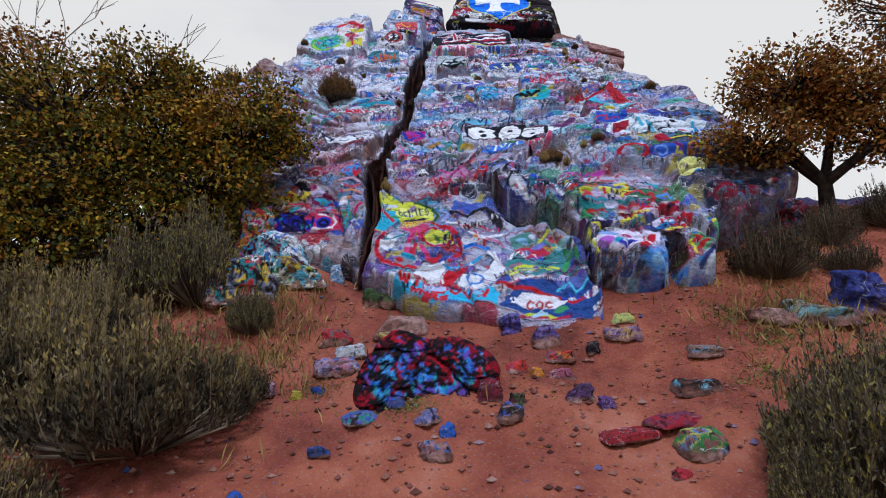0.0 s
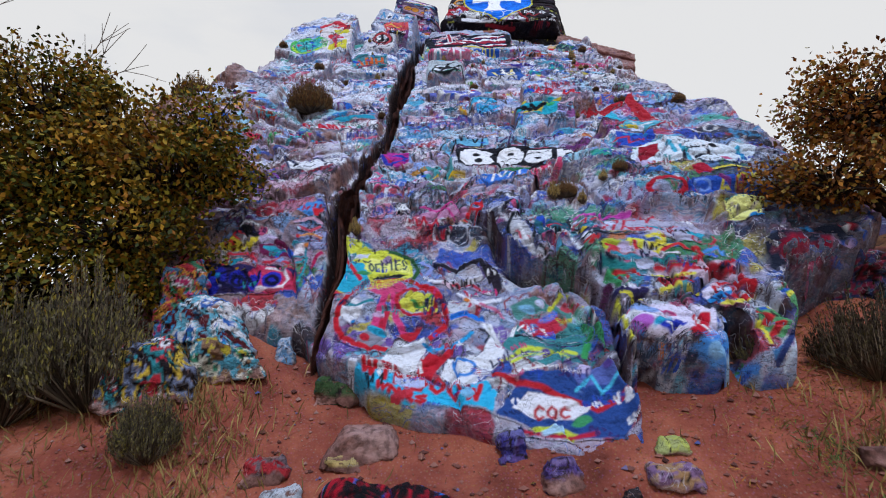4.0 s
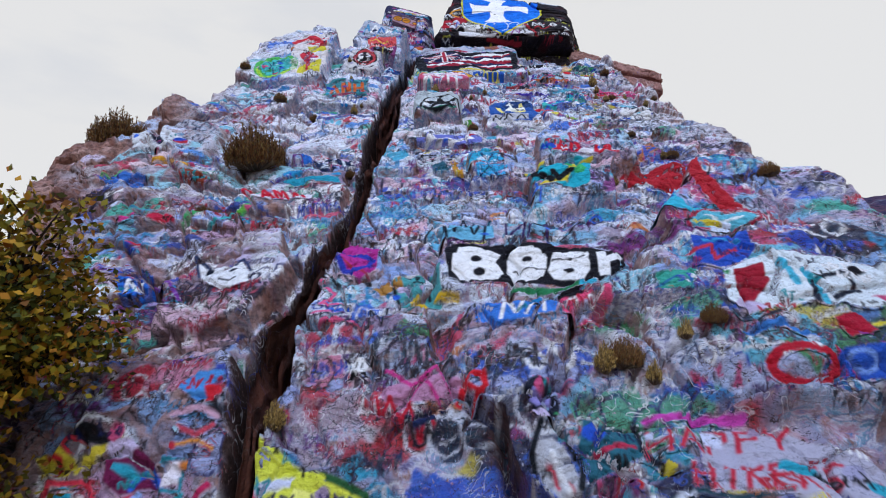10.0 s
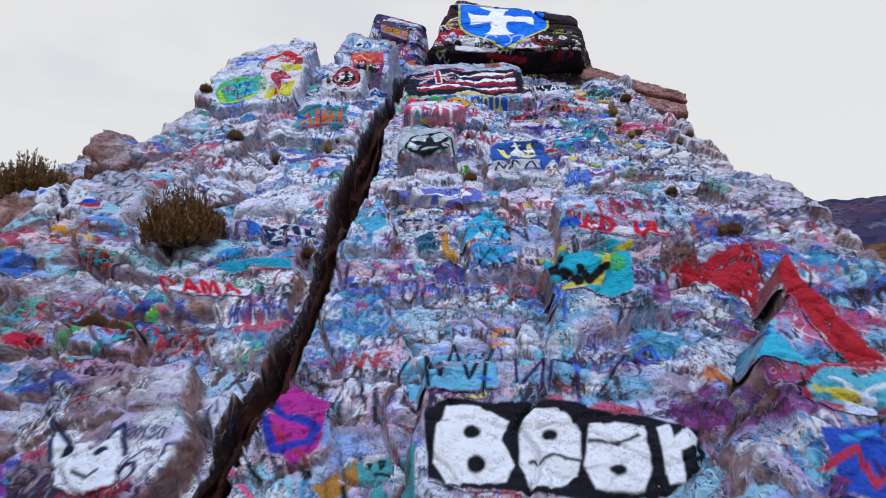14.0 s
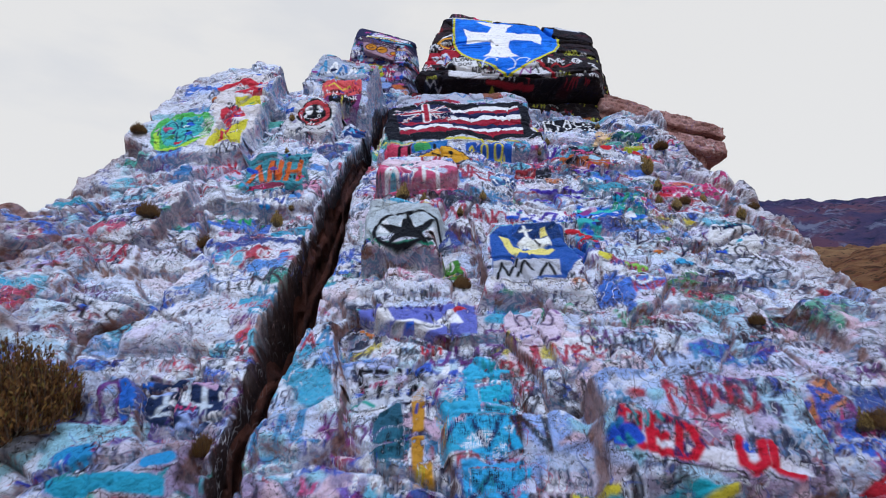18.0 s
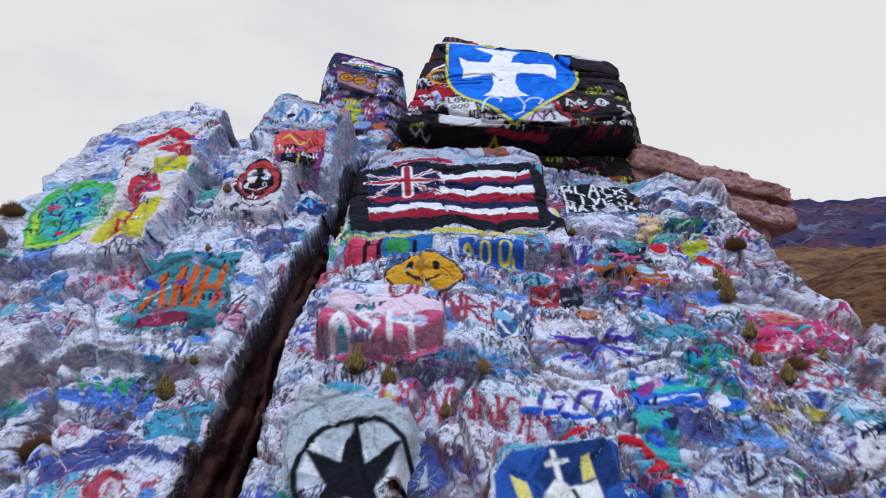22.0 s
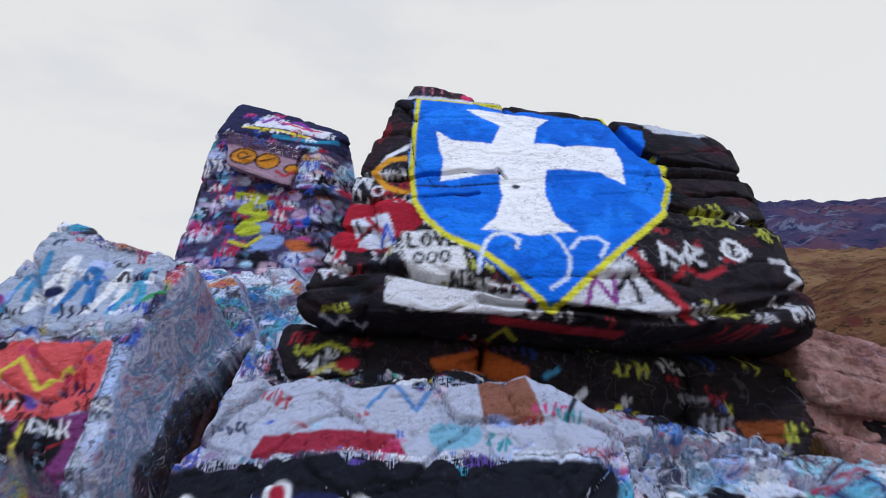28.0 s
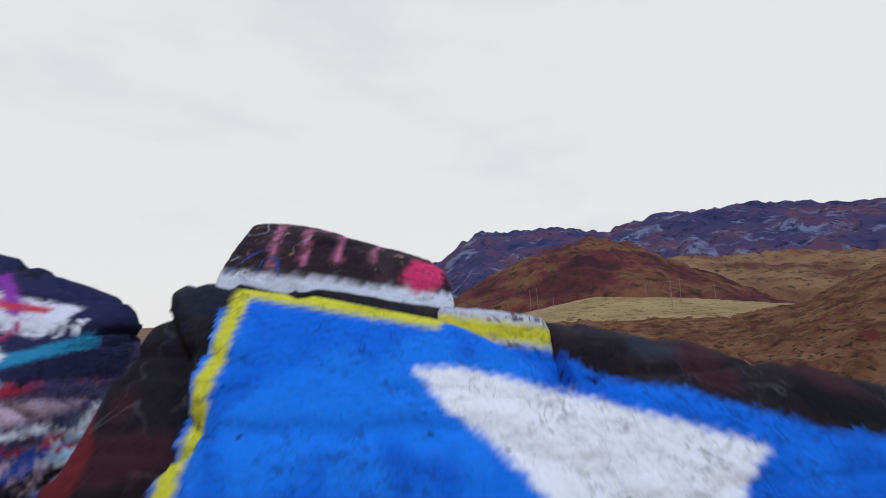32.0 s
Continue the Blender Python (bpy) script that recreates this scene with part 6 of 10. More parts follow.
graffiti("cat_mural", "white cat head with dark blue outlines", [("f", "e6eaf2", [(-1.86, 10.67), (-1.98, 10.95), (-1.79, 10.78), (-1.59, 10.75), (-1.5, 10.87), (-1.35, 10.63), (-1.28, 10.41), (-1.47, 10.38), (-1.67, 10.46)]), ("s", "2a3a60", 0.033, [(-1.87, 10.68), (-1.99, 10.95), (-1.79, 10.78)]), ("s", "2a3a60", 0.033, [(-1.57, 10.74), (-1.49, 10.9), (-1.33, 10.63)]), ("o", "1c2438", -1.78, 10.72, 0.041, 0.040), ("o", "1c2438", -1.52, 10.68, 0.041, 0.035), ("s", "1c2438", 0.023, [(-1.61, 10.54), (-1.5, 10.49), (-1.45, 10.53)])])
graffiti("pink_swirl_mural", "magenta field with a blue swirl", [("f", "b03090", [(-0.8, 11.11), (-0.77, 11.55), (-0.14, 11.03), (-0.15, 10.66), (-0.31, 10.57)]), ("f", "a8304a", [(-0.8, 11.16), (-0.2, 10.61), (-0.19, 10.55), (-0.8, 11.06)]), ("s", "2e3aa8", 0.064, [(-0.22, 10.85), (-0.44, 10.94), (-0.78, 11.37), (-0.46, 10.7), (-0.23, 10.71), (-0.19, 10.83)])])
graffiti("blue_white_mural", "blue patch with white strokes", [("f", "2a6ad0", [(-2.8, 10.87), (-2.63, 10.99), (-2.41, 10.83), (-2.33, 10.58), (-2.61, 10.53)]), ("s", "eceef2", 0.038, [(-2.62, 10.64), (-2.67, 10.84), (-2.51, 10.67), (-2.49, 10.84)]), ("s", "7a3a9c", 0.039, [(-2.32, 10.66), (-2.17, 10.66), (-1.94, 10.36)])])
graffiti("yellow_mix_mural", "yellow, teal and black letters", [("f", "4a9aa0", [(0.02, 10.53), (0.25, 10.62), (0.49, 10.61), (0.47, 10.13), (0.22, 10), (0.05, 10.2)]), ("f", "d8b430", [(0.2, 10.2), (0.27, 10.29), (0.36, 10.14), (0.3, 9.95)]), ("s", "d8b430", 0.047, [(0.43, 10.2), (0.62, 10.19)]), ("f", "a87a3a", [(-0.18, 10.46), (0.09, 10.6), (0.13, 10.41), (-0.08, 10.33)]), ("s", "1c2028", 0.032, [(0.03, 10.43), (0.1, 10.15)]), ("s", "1c2028", 0.033, [(0.34, 10.56), (0.37, 10.26)]), ("s", "1c2028", 0.028, [(0.22, 10.5), (0.43, 10.47)]), ("s", "1c2028", 0.027, [(-0.15, 9.86), (-0.15, 10.09), (-0.04, 9.9), (0, 10.09)]), ("s", "1c2028", 0.027, [(0.63, 9.85), (0.75, 10.03), (0.77, 9.8)])])
graffiti("pink_tags_mural", "pink strokes in rows on pale paint", [("s", "e05a8c", 0.036, [(-0.89, 10.73), (-0.51, 10.39), (-0.62, 10.23), (-0.43, 10.24)]), ("s", "e05a8c", 0.029, [(-0.66, 10.08), (-0.37, 10.14)]), ("s", "e05a8c", 0.028, [(-0.6, 9.98), (-0.42, 10.02), (-0.29, 9.93)]), ("s", "1c2028", 0.033, [(-0.83, 10.88), (-0.54, 10.54), (-0.47, 10.48)])])
graffiti("blue_pink_mural", "white strokes on blue and hot pink paint", [("f", "3a7ad8", [(0.74, 9.94), (0.96, 10.04), (1.18, 9.96), (1.45, 9.95), (1.38, 9.71), (0.95, 9.75), (0.73, 9.8)]), ("f", "e0507c", [(1.47, 9.95), (1.68, 9.95), (1.85, 9.85), (1.84, 9.74), (1.45, 9.71)]), ("s", "eceef2", 0.034, [(0.96, 9.81), (1.03, 10.03), (1.09, 9.82), (1.19, 9.97)]), ("s", "eceef2", 0.030, [(1.16, 9.79), (1.33, 9.98), (1.3, 9.75)]), ("s", "eceef2", 0.026, [(1.47, 9.79), (1.57, 9.92), (1.59, 9.79)]), ("r", "eceef2", 0.026, 1.73, 9.85, 0.049, 0.035)])
graffiti("green_band_mural", "green band under the bubble letters", [("s", "2a7a50", 0.076, [(1.13, 10.19), (1.4, 10.13), (1.7, 10.1)]), ("f", "3ab0d0", [(1.69, 10.16), (1.85, 10.12), (1.77, 9.94), (1.65, 9.95)])])
graffiti("crown_mural", "thin dark crown over pale cyan", [("f", "6ab4d8", [(0.34, 11.38), (1.05, 11.42), (1.06, 11.04), (0.42, 11.02)]), ("s", "1c2030", 0.031, [(0.56, 11.05), (0.54, 11.42), (0.65, 11.12), (0.76, 11.52), (0.85, 11.12), (1.01, 11.39), (0.94, 11.01)]), ("s", "1c2030", 0.027, [(0.39, 11.2), (0.32, 11.28), (0.42, 11.44)]), ("s", "d8cf4a", 0.030, [(0.71, 10.94), (0.95, 10.99)])])
graffiti("brown_lines_mural", "dark angular outlines on lilac paint", [("s", "e09a68", 0.043, [(1.04, 11.29), (1.12, 11.75), (1.29, 11.67)]), ("s", "e09a68", 0.045, [(1.11, 11.5), (1.23, 11.49)]), ("s", "3a2a60", 0.033, [(1.21, 11.34), (1.17, 10.98), (1.4, 11.22), (1.33, 10.95)]), ("s", "3a2a60", 0.030, [(1.38, 10.94), (1.46, 11.22), (1.65, 11.28), (1.58, 10.94)]), ("s", "1c2030", 0.030, [(1.74, 10.95), (2.01, 11.26), (2.19, 11.11)]), ("r", "2a62d0", 0.032, 2.15, 11.20, 0.064, 0.065), ("r", "2a62d0", 0.036, 1.57, 11.86, 0.078, 0.125), ("s", "2a62d0", 0.029, [(1.68, 11.79), (1.63, 11.58)])])
graffiti("cyan_tag_mural", "cyan coats with dark strokes", [("f", "3ab0d8", [(0.87, 13.43), (1.19, 13.82), (1.45, 13.62), (1.3, 12.76), (0.9, 12.82)]), ("f", "3aa8e0", [(1.02, 12.75), (1.38, 12.73), (1.39, 12.51), (1.03, 12.54)]), ("s", "1c2a5a", 0.036, [(0.94, 12.91), (1.08, 13.06), (1.18, 12.82), (1.32, 13.07)]), ("s", "1c2a5a", 0.034, [(1.06, 12.56), (1.18, 12.65), (1.27, 12.54)]), ("f", "2a5a70", [(0.43, 13.26), (0.63, 13.44), (0.66, 12.87), (0.46, 12.9)]), ("f", "c08a30", [(0.7, 13.46), (0.78, 13.59), (0.81, 12.68), (0.71, 12.69)])])
graffiti("cyan_letters_mural", "black letters on cyan with yellow edges", [("f", "22a8c0", [(1.66, 12.61), (1.9, 12.4), (2.26, 12.46), (2.43, 12.42), (2.23, 11.78), (2.03, 11.7), (1.6, 12.01)]), ("o", "3ab070", 2.17, 12.18, 0.118, 0.215), ("s", "d8c840", 0.048, [(1.65, 12.55), (1.84, 12.48)]), ("s", "d8c840", 0.048, [(1.69, 11.87), (1.98, 11.88), (2.23, 12.37), (2.43, 12.42)]), ("s", "14161c", 0.092, [(1.78, 12.4), (1.65, 12.11), (1.82, 11.91)]), ("s", "14161c", 0.067, [(1.86, 12.04), (1.9, 11.89), (2.08, 12.03)])])
graffiti("red_band_mural", "broad band of plain red paint", [("f", "b02432", [(3.06, 12.43), (3.79, 12.74), (3.36, 11.67), (3.38, 11.31), (3.36, 11.02), (3.36, 10.7), (3.16, 10.65), (3.13, 10.91), (3.17, 11.5), (3.18, 12.38)]), ("f", "b02432", [(2.76, 12.25), (3.22, 12.45), (3.28, 11.85), (3.05, 11.89), (2.78, 12.18)])])
graffiti("cyan_ring_mural", "cyan oval in a red ring", [("f", "3ab8d8", [(2.8, 11.26), (2.89, 10.86), (3, 10.74), (2.59, 10.83)]), ("o", "5ab4cc", 3.09, 10.57, 0.288, 0.135), ("r", "b02a48", 0.030, 3.11, 10.58, 0.326, 0.160), ("s", "e0eef4", 0.027, [(2.96, 10.63), (3.05, 10.52), (3.26, 10.56)])])
graffiti("blue_scrawl_mural", "deep blue coat with red scrawl", [("f", "2a50b8", [(2.66, 10.3), (3.19, 10.35), (3.12, 10.08), (2.78, 9.86), (2.59, 10)]), ("s", "b83048", 0.035, [(2.59, 10.11), (2.81, 10.2), (2.75, 10), (3.07, 10.18)]), ("s", "3a9ad8", 0.032, [(2.75, 10.24), (2.98, 10.29), (3.06, 10.21)])])
graffiti("teal_patch_mural", "turquoise patch", [("f", "3aa090", [(2.23, 9.92), (2.57, 9.92), (2.4, 9.64), (2.16, 9.67)]), ("s", "2a6a9c", 0.028, [(2.17, 9.75), (2.35, 9.82), (2.4, 9.7)])])
graffiti("green_sweep_mural", "green and turquoise sweeping strokes", [("s", "4ab070", 0.064, [(-2.4, 11.66), (-2.23, 11.96), (-2.02, 12.15), (-1.89, 12.31)]), ("s", "70d050", 0.042, [(-2.25, 11.85), (-2.09, 12.2), (-1.91, 12.27)]), ("s", "3ab0b8", 0.040, [(-2.28, 11.59), (-2, 11.67), (-1.82, 11.87)])])
graffiti("magenta_spot_mural", "magenta spot on worn paint", [("o", "d0408c", -3.05, 11.69, 0.099, 0.115)])
graffiti("red_spot_mural", "red spot on worn paint", [("o", "c02848", -2.63, 11.67, 0.150, 0.060)])
graffiti("blue_hook_mural", "blue hooked stroke", [("s", "2a4ab8", 0.042, [(-2.7, 11.14), (-2.86, 11.28), (-2.74, 11.32)])])
graffiti("orange_eye_mural", "orange and black eye shape under yellow strokes", [("s", "d8a030", 0.062, [(-3.6, 13.5), (-3.25, 13.39), (-2.9, 13.19)]), ("s", "c03a28", 0.045, [(-3.38, 13.22), (-3.1, 13.23)]), ("f", "8a3a28", [(-3, 13), (-2.78, 13.03), (-2.51, 12.86), (-2.65, 12.75), (-2.93, 12.88)]), ("o", "14141a", -2.70, 12.87, 0.093, 0.050)])
graffiti("white_bump_mural", "white coat with a dark stroke", [("f", "d4dae4", [(-4.06, 13.93), (-4.93, 15.6), (-3.48, 14.11), (-3.15, 13.78), (-3.38, 13.59)]), ("s", "1c2238", 0.087, [(-3.97, 14.41), (-3.52, 13.77)]), ("f", "3a70c8", [(-4.15, 13.05), (-3.79, 13.17), (-3.43, 12.97), (-3.51, 12.65)]), ("s", "5ab878", 0.051, [(-4.22, 13.03), (-3.95, 13.13), (-3.76, 13.24)])])
graffiti("plaque_mural", "dark blue plaque with pale figures", [("f", "1c2c50", [(-1.45, 13.64), (-1.39, 13.82), (-0.76, 13.68), (-0.66, 13.39), (-0.81, 13.27), (-1.23, 13.35)]), ("f", "2a6ac8", [(-1.49, 13.63), (-1.36, 13.81), (-1.25, 13.41), (-1.4, 13.39)]), ("s", "c8d4e0", 0.039, [(-1.24, 13.57), (-1.21, 13.7), (-1.13, 13.51), (-1.18, 13.4), (-1.03, 13.42)]), ("s", "c8d4e0", 0.040, [(-1.03, 13.67), (-0.97, 13.49), (-0.8, 13.48)]), ("s", "c8d4e0", 0.040, [(-0.89, 13.65), (-0.81, 13.38)])])
graffiti("cyan_ovals_mural", "cyan ovals over a teal strip", [("o", "2a90c8", -1.46, 13.02, 0.139, 0.080), ("o", "2a90c8", -0.94, 12.99, 0.128, 0.080), ("f", "2898b8", [(-1.61, 12.9), (-1.17, 12.9), (-0.83, 12.85), (-0.8, 12.75), (-1.54, 12.79)]), ("s", "3a3ab0", 0.037, [(-1.75, 12.88), (-1.64, 12.91)])])
graffiti("black_bars_mural", "thick black bars on a pale coat", [("f", "c6ccd8", [(0.23, 13.34), (0.24, 13.57), (0.34, 13.7), (0.82, 13.71), (1.08, 13.6), (1.08, 13.4), (0.74, 13.42), (0.5, 13.37)]), ("s", "16181e", 0.044, [(0.34, 13.5), (0.33, 13.65)]), ("s", "16181e", 0.039, [(0.45, 13.48), (0.45, 13.6)]), ("s", "16181e", 0.043, [(0.58, 13.47), (0.58, 13.62)]), ("s", "16181e", 0.039, [(0.68, 13.48), (0.76, 13.67)]), ("r", "5a7ab0", 0.024, 1.02, 13.52, 0.051, 0.080), ("s", "2a9a8c", 0.033, [(0.26, 13.37), (0.32, 13.46), (0.42, 13.38)])])
graffiti("cyan_square_mural", "cyan patch with a dark blot", [("f", "22b0cc", [(1.18, 13.48), (1.44, 13.51), (1.39, 13.05), (1.2, 13.07)]), ("o", "1c2a3a", 1.26, 13.14, 0.074, 0.090)])
graffiti("teal_oval_mural", "teal oval with black strokes", [("o", "2a6a80", 0.58, 13.02, 0.133, 0.165), ("s", "14161c", 0.029, [(0.53, 12.93), (0.55, 13.13)]), ("s", "14161c", 0.029, [(0.63, 12.9), (0.64, 13.1)]), ("s", "14161c", 0.026, [(0.51, 13.02), (0.68, 13)]), ("f", "d09a30", [(0.77, 12.81), (0.84, 12.84), (0.85, 12.67), (0.78, 12.69)])])
graffiti("cyan_slab_mural", "cyan coats with dark blue strokes", [("f", "2aa8dc", [(0.98, 13.03), (1.34, 13.05), (1.41, 12.8), (1.16, 12.75), (0.97, 12.88)]), ("f", "2aa8dc", [(1.08, 12.69), (1.42, 12.69), (1.42, 12.57), (1.07, 12.59)]), ("s", "1c2a5a", 0.024, [(1.02, 12.92), (1.14, 12.83), (1.25, 12.92), (1.33, 12.81)]), ("s", "1c2a5a", 0.022, [(1.12, 12.6), (1.19, 12.66), (1.28, 12.59), (1.38, 12.64)]), ("s", "d8b040", 0.027, [(0.88, 13.28), (0.94, 13.06), (0.92, 12.91)])])
graffiti("mask_mural", "violet mask shape with white eyes", [("f", "6a74c8", [(0.18, 14.49), (0.53, 14.45), (1.25, 14.54), (1.24, 14.04), (0.78, 14.11), (0.22, 14.32)]), ("f", "f0f2f8", [(0.32, 14.33), (0.43, 14.43), (0.54, 14.26)]), ("f", "f0f2f8", [(0.88, 14.22), (1.04, 14.42), (1.13, 14.18)]), ("f", "f0f2f8", [(0.48, 14.24), (0.69, 14.25), (0.94, 14.17), (0.73, 14.13)]), ("s", "1c2030", 0.017, [(0.51, 14.24), (0.73, 14.19), (0.92, 14.17)])])
graffiti("red_word_mural", "small red capitals", [("w", "c82838", 0.027, "UIT", [(0.77, 13.9), (0.96, 13.91), (0.96, 14.04), (0.77, 14.06)])])
graffiti("skull_mural", "pale pink skull shape with thin outlines", [("o", "d8c8dc", 1.71, 14.11, 0.245, 0.325), ("r", "5a4a6a", 0.022, 1.63, 14.18, 0.063, 0.100), ("r", "5a4a6a", 0.022, 1.81, 14.13, 0.062, 0.095), ("s", "5a4a6a", 0.021, [(1.58, 13.89), (1.67, 13.9), (1.76, 13.84)]), ("s", "8a5a9a", 0.023, [(1.54, 14.33), (1.78, 14.41), (1.94, 14.17)])])
graffiti("star_mural", "black star in a ring over white patches", [("f", "b8c4cc", [(0.01, 16.09), (1.04, 15.78), (1.09, 15.38), (0.14, 15.27)]), ("f", "e8ecf0", [(0.32, 15.41), (0.39, 15.64), (0.51, 15.34)]), ("f", "e8ecf0", [(0.79, 15.22), (0.99, 15.62), (0.97, 15.41)]), ("f", "e8ecf0", [(0.54, 15.48), (0.63, 15.7), (0.73, 15.45)]), ("s", "2a8a70", 0.053, [(0.24, 15.27), (0.51, 15.12), (0.88, 15.1)]), ("f", "14161c", [(0.63, 15.73), (0.72, 15.43), (0.95, 15.59), (0.78, 15.22), (0.84, 15.1), (0.64, 15.19), (0.45, 15.15), (0.5, 15.28), (0.31, 15.56), (0.56, 15.44)]), ("r", "14161c", 0.046, 0.64, 15.41, 0.359, 0.315)])
graffiti("yellow_ears_mural", "yellow eared face on deep blue", [("f", "2a58a8", [(1.48, 15.38), (1.6, 15.52), (2.25, 15.59), (2.53, 15.38), (2.43, 15.02), (2.09, 14.59), (1.82, 14.58), (1.43, 14.64)]), ("f", "1c3a70", [(1.7, 15.34), (1.84, 15.53), (2.25, 15.59), (2.25, 15.31), (1.93, 15.18)]), ("f", "b8bcc8", [(1.46, 14.89), (2.1, 14.86), (2.06, 14.62), (1.69, 14.59), (1.43, 14.64)]), ("f", "e8dc80", [(1.58, 15.38), (1.66, 15.33), (1.69, 15.17), (1.8, 15.12), (1.95, 15.14), (2.1, 15.04), (2.01, 14.94), (1.76, 14.94), (1.64, 15.01)]), ("f", "f0f2ec", [(1.74, 15.23), (1.84, 15.33), (1.93, 15.28), (2.08, 15.31), (2.09, 15.17), (1.91, 15.11)]), ("f", "e8dc80", [(2.03, 15.47), (2.09, 15.49), (2.09, 15.33), (2.01, 15.32)]), ("s", "f0f2ec", 0.034, [(1.86, 15.5), (1.87, 15.33)]), ("s", "f0f2ec", 0.028, [(1.81, 15.43), (1.94, 15.45)]), ("s", "14161c", 0.027, [(1.93, 15.26), (1.97, 15.17)]), ("s", "14161c", 0.031, [(1.47, 14.61), (1.54, 14.84), (1.58, 14.65), (1.69, 14.86)]), ("s", "14161c", 0.031, [(1.66, 14.64), (1.75, 14.81), (1.81, 14.69)]), ("s", "14161c", 0.031, [(1.86, 14.61), (1.97, 14.79), (2, 14.62)])])
graffiti("red_sweep_mural", "red sweep over teal paint", [("f", "3ab0b0", [(2.52, 16), (2.84, 15.97), (2.71, 15.39), (2.52, 15.56)]), ("s", "c82838", 0.061, [(1.96, 15.68), (2.22, 15.81), (2.51, 15.69), (2.6, 15.34)]), ("f", "c82838", [(2.28, 15.4), (2.53, 15.49), (2.57, 15.36), (2.34, 15.32)])])
graffiti("green_lump_mural", "green and yellow coat in the gap", [("f", "4a8a3a", [(0.97, 15.09), (1.14, 15.15), (1.22, 14.8), (0.95, 14.81)]), ("s", "d8c840", 0.029, [(0.98, 14.81), (1.04, 14.99), (1.13, 14.92)]), ("s", "e0708c", 0.035, [(1.17, 15.04), (1.24, 14.95), (1.22, 14.84)])])
graffiti("heart_mural", "white heart on blue paint", [("f", "3a5a8c", [(1.66, 16.9), (2.03, 17.25), (1.98, 16.78), (1.67, 16.53)]), ("s", "eceef2", 0.030, [(1.79, 16.62), (1.69, 16.76), (1.77, 16.95), (1.82, 16.88), (1.94, 17.18), (1.98, 16.97), (1.79, 16.62)])])
graffiti("purple_burst_mural", "purple rays on a pale coat", [("s", "4a3aa8", 0.050, [(2.13, 16.69), (2.5, 16.63), (2.92, 16.45)]), ("s", "4a3aa8", 0.049, [(2.19, 16.49), (2.5, 16.63), (2.86, 16.73)]), ("s", "4a3aa8", 0.042, [(2.35, 16.45), (2.55, 16.63), (2.71, 16.81)]), ("s", "4a3aa8", 0.041, [(2.73, 16.34), (2.59, 16.58)])])
graffiti("white_face_mural", "white coat with thin black loops and capitals", [("f", "e0e2e8", [(4.07, 15.8), (4.5, 15.81), (4.5, 15.46), (4.29, 15.17), (3.92, 15.3), (3.89, 15.49)]), ("s", "2a2c38", 0.026, [(4.04, 15.68), (4.21, 15.75), (4.27, 15.67)]), ("s", "2a2c38", 0.026, [(4.36, 15.69), (4.46, 15.58), (4.64, 15.67)]), ("s", "2a2c38", 0.026, [(4.28, 15.64), (4.1, 15.44), (4.17, 15.37)]), ("r", "2a2c38", 0.024, 4.17, 15.28, 0.075, 0.065), ("s", "2a2c38", 0.024, [(3.91, 15.33), (3.98, 15.39), (3.98, 15.32), (4.07, 15.38)])])
graffiti("dark_loops_mural", "dark loops and strokes on pale paint", [("s", "2a2c48", 0.031, [(3.15, 15.62), (3.05, 15.33), (3.17, 15.37)]), ("s", "2a2c48", 0.028, [(3.17, 15.32), (3.4, 15.36), (3.26, 15.12), (3.12, 15.17)]), ("s", "2a2c48", 0.034, [(3.54, 15.41), (3.42, 15.08), (3.77, 15.44), (3.6, 15.11)]), ("o", "8ac858", 2.85, 14.82, 0.127, 0.055), ("o", "d8d050", 2.57, 14.96, 0.074, 0.095), ("r", "e4ecf4", 0.035, 2.81, 14.63, 0.085, 0.090), ("o", "3aa0d0", 3.37, 14.91, 0.093, 0.065)])
graffiti("smiley_mural", "yellow smiling face with black outline", [("o", "d8a02c", 1.06, 17.41, 0.384, 0.340), ("r", "17171d", 0.027, 1.06, 17.41, 0.384, 0.355), ("o", "17171d", 0.93, 17.54, 0.033, 0.074), ("o", "17171d", 1.18, 17.52, 0.033, 0.065), ("s", "17171d", 0.031, [(0.86, 17.33), (0.98, 17.16), (1.11, 17.17), (1.27, 17.37)])])
graffiti("pink_block_mural", "pink and white coat with white capitals", [("f", "e8d0de", [(0.05, 17.24), (0.62, 16.84), (1.25, 16.85), (1.23, 16.64), (0.74, 16.52), (0.2, 16.69)]), ("f", "cc5a80", [(0.11, 16.79), (0.74, 16.5), (1.24, 16.66), (1.2, 16.39), (0.95, 16.24), (0.44, 16.34), (0.16, 16.5)]), ("s", "e8a0b8", 0.039, [(0.35, 16.6), (0.66, 16.56), (1.03, 16.55)]), ("w", "f4f4fa", 0.047, "ASH", [(0.33, 16.45), (1.06, 16.36), (1.06, 16.57), (0.32, 16.64)])])
graffiti("red_names_mural", "red capitals on a pale coat", [("f", "c8c4dc", [(-2.68, 18), (-2.06, 18.03), (-1.81, 17.59), (-2.03, 17.43), (-2.53, 17.61)]), ("w", "c83048", 0.046, "JACK", [(-2.45, 17.7), (-1.86, 17.73), (-1.98, 18), (-2.59, 17.96)])])
graffiti("red_capitals_mural", "tall red capitals on a pale worn coat", [("s", "e0e0ec", 0.095, [(1.95, 12.7), (2.22, 12.62), (2.55, 12.54), (2.79, 12.45)]), ("w", "c81c34", 0.056, "REDQUL", [(1.92, 12.68), (2.79, 12.4), (2.85, 12.55), (1.97, 12.87)]), ("s", "2a7ab0", 0.053, [(1.88, 12.76), (1.94, 12.8)])])
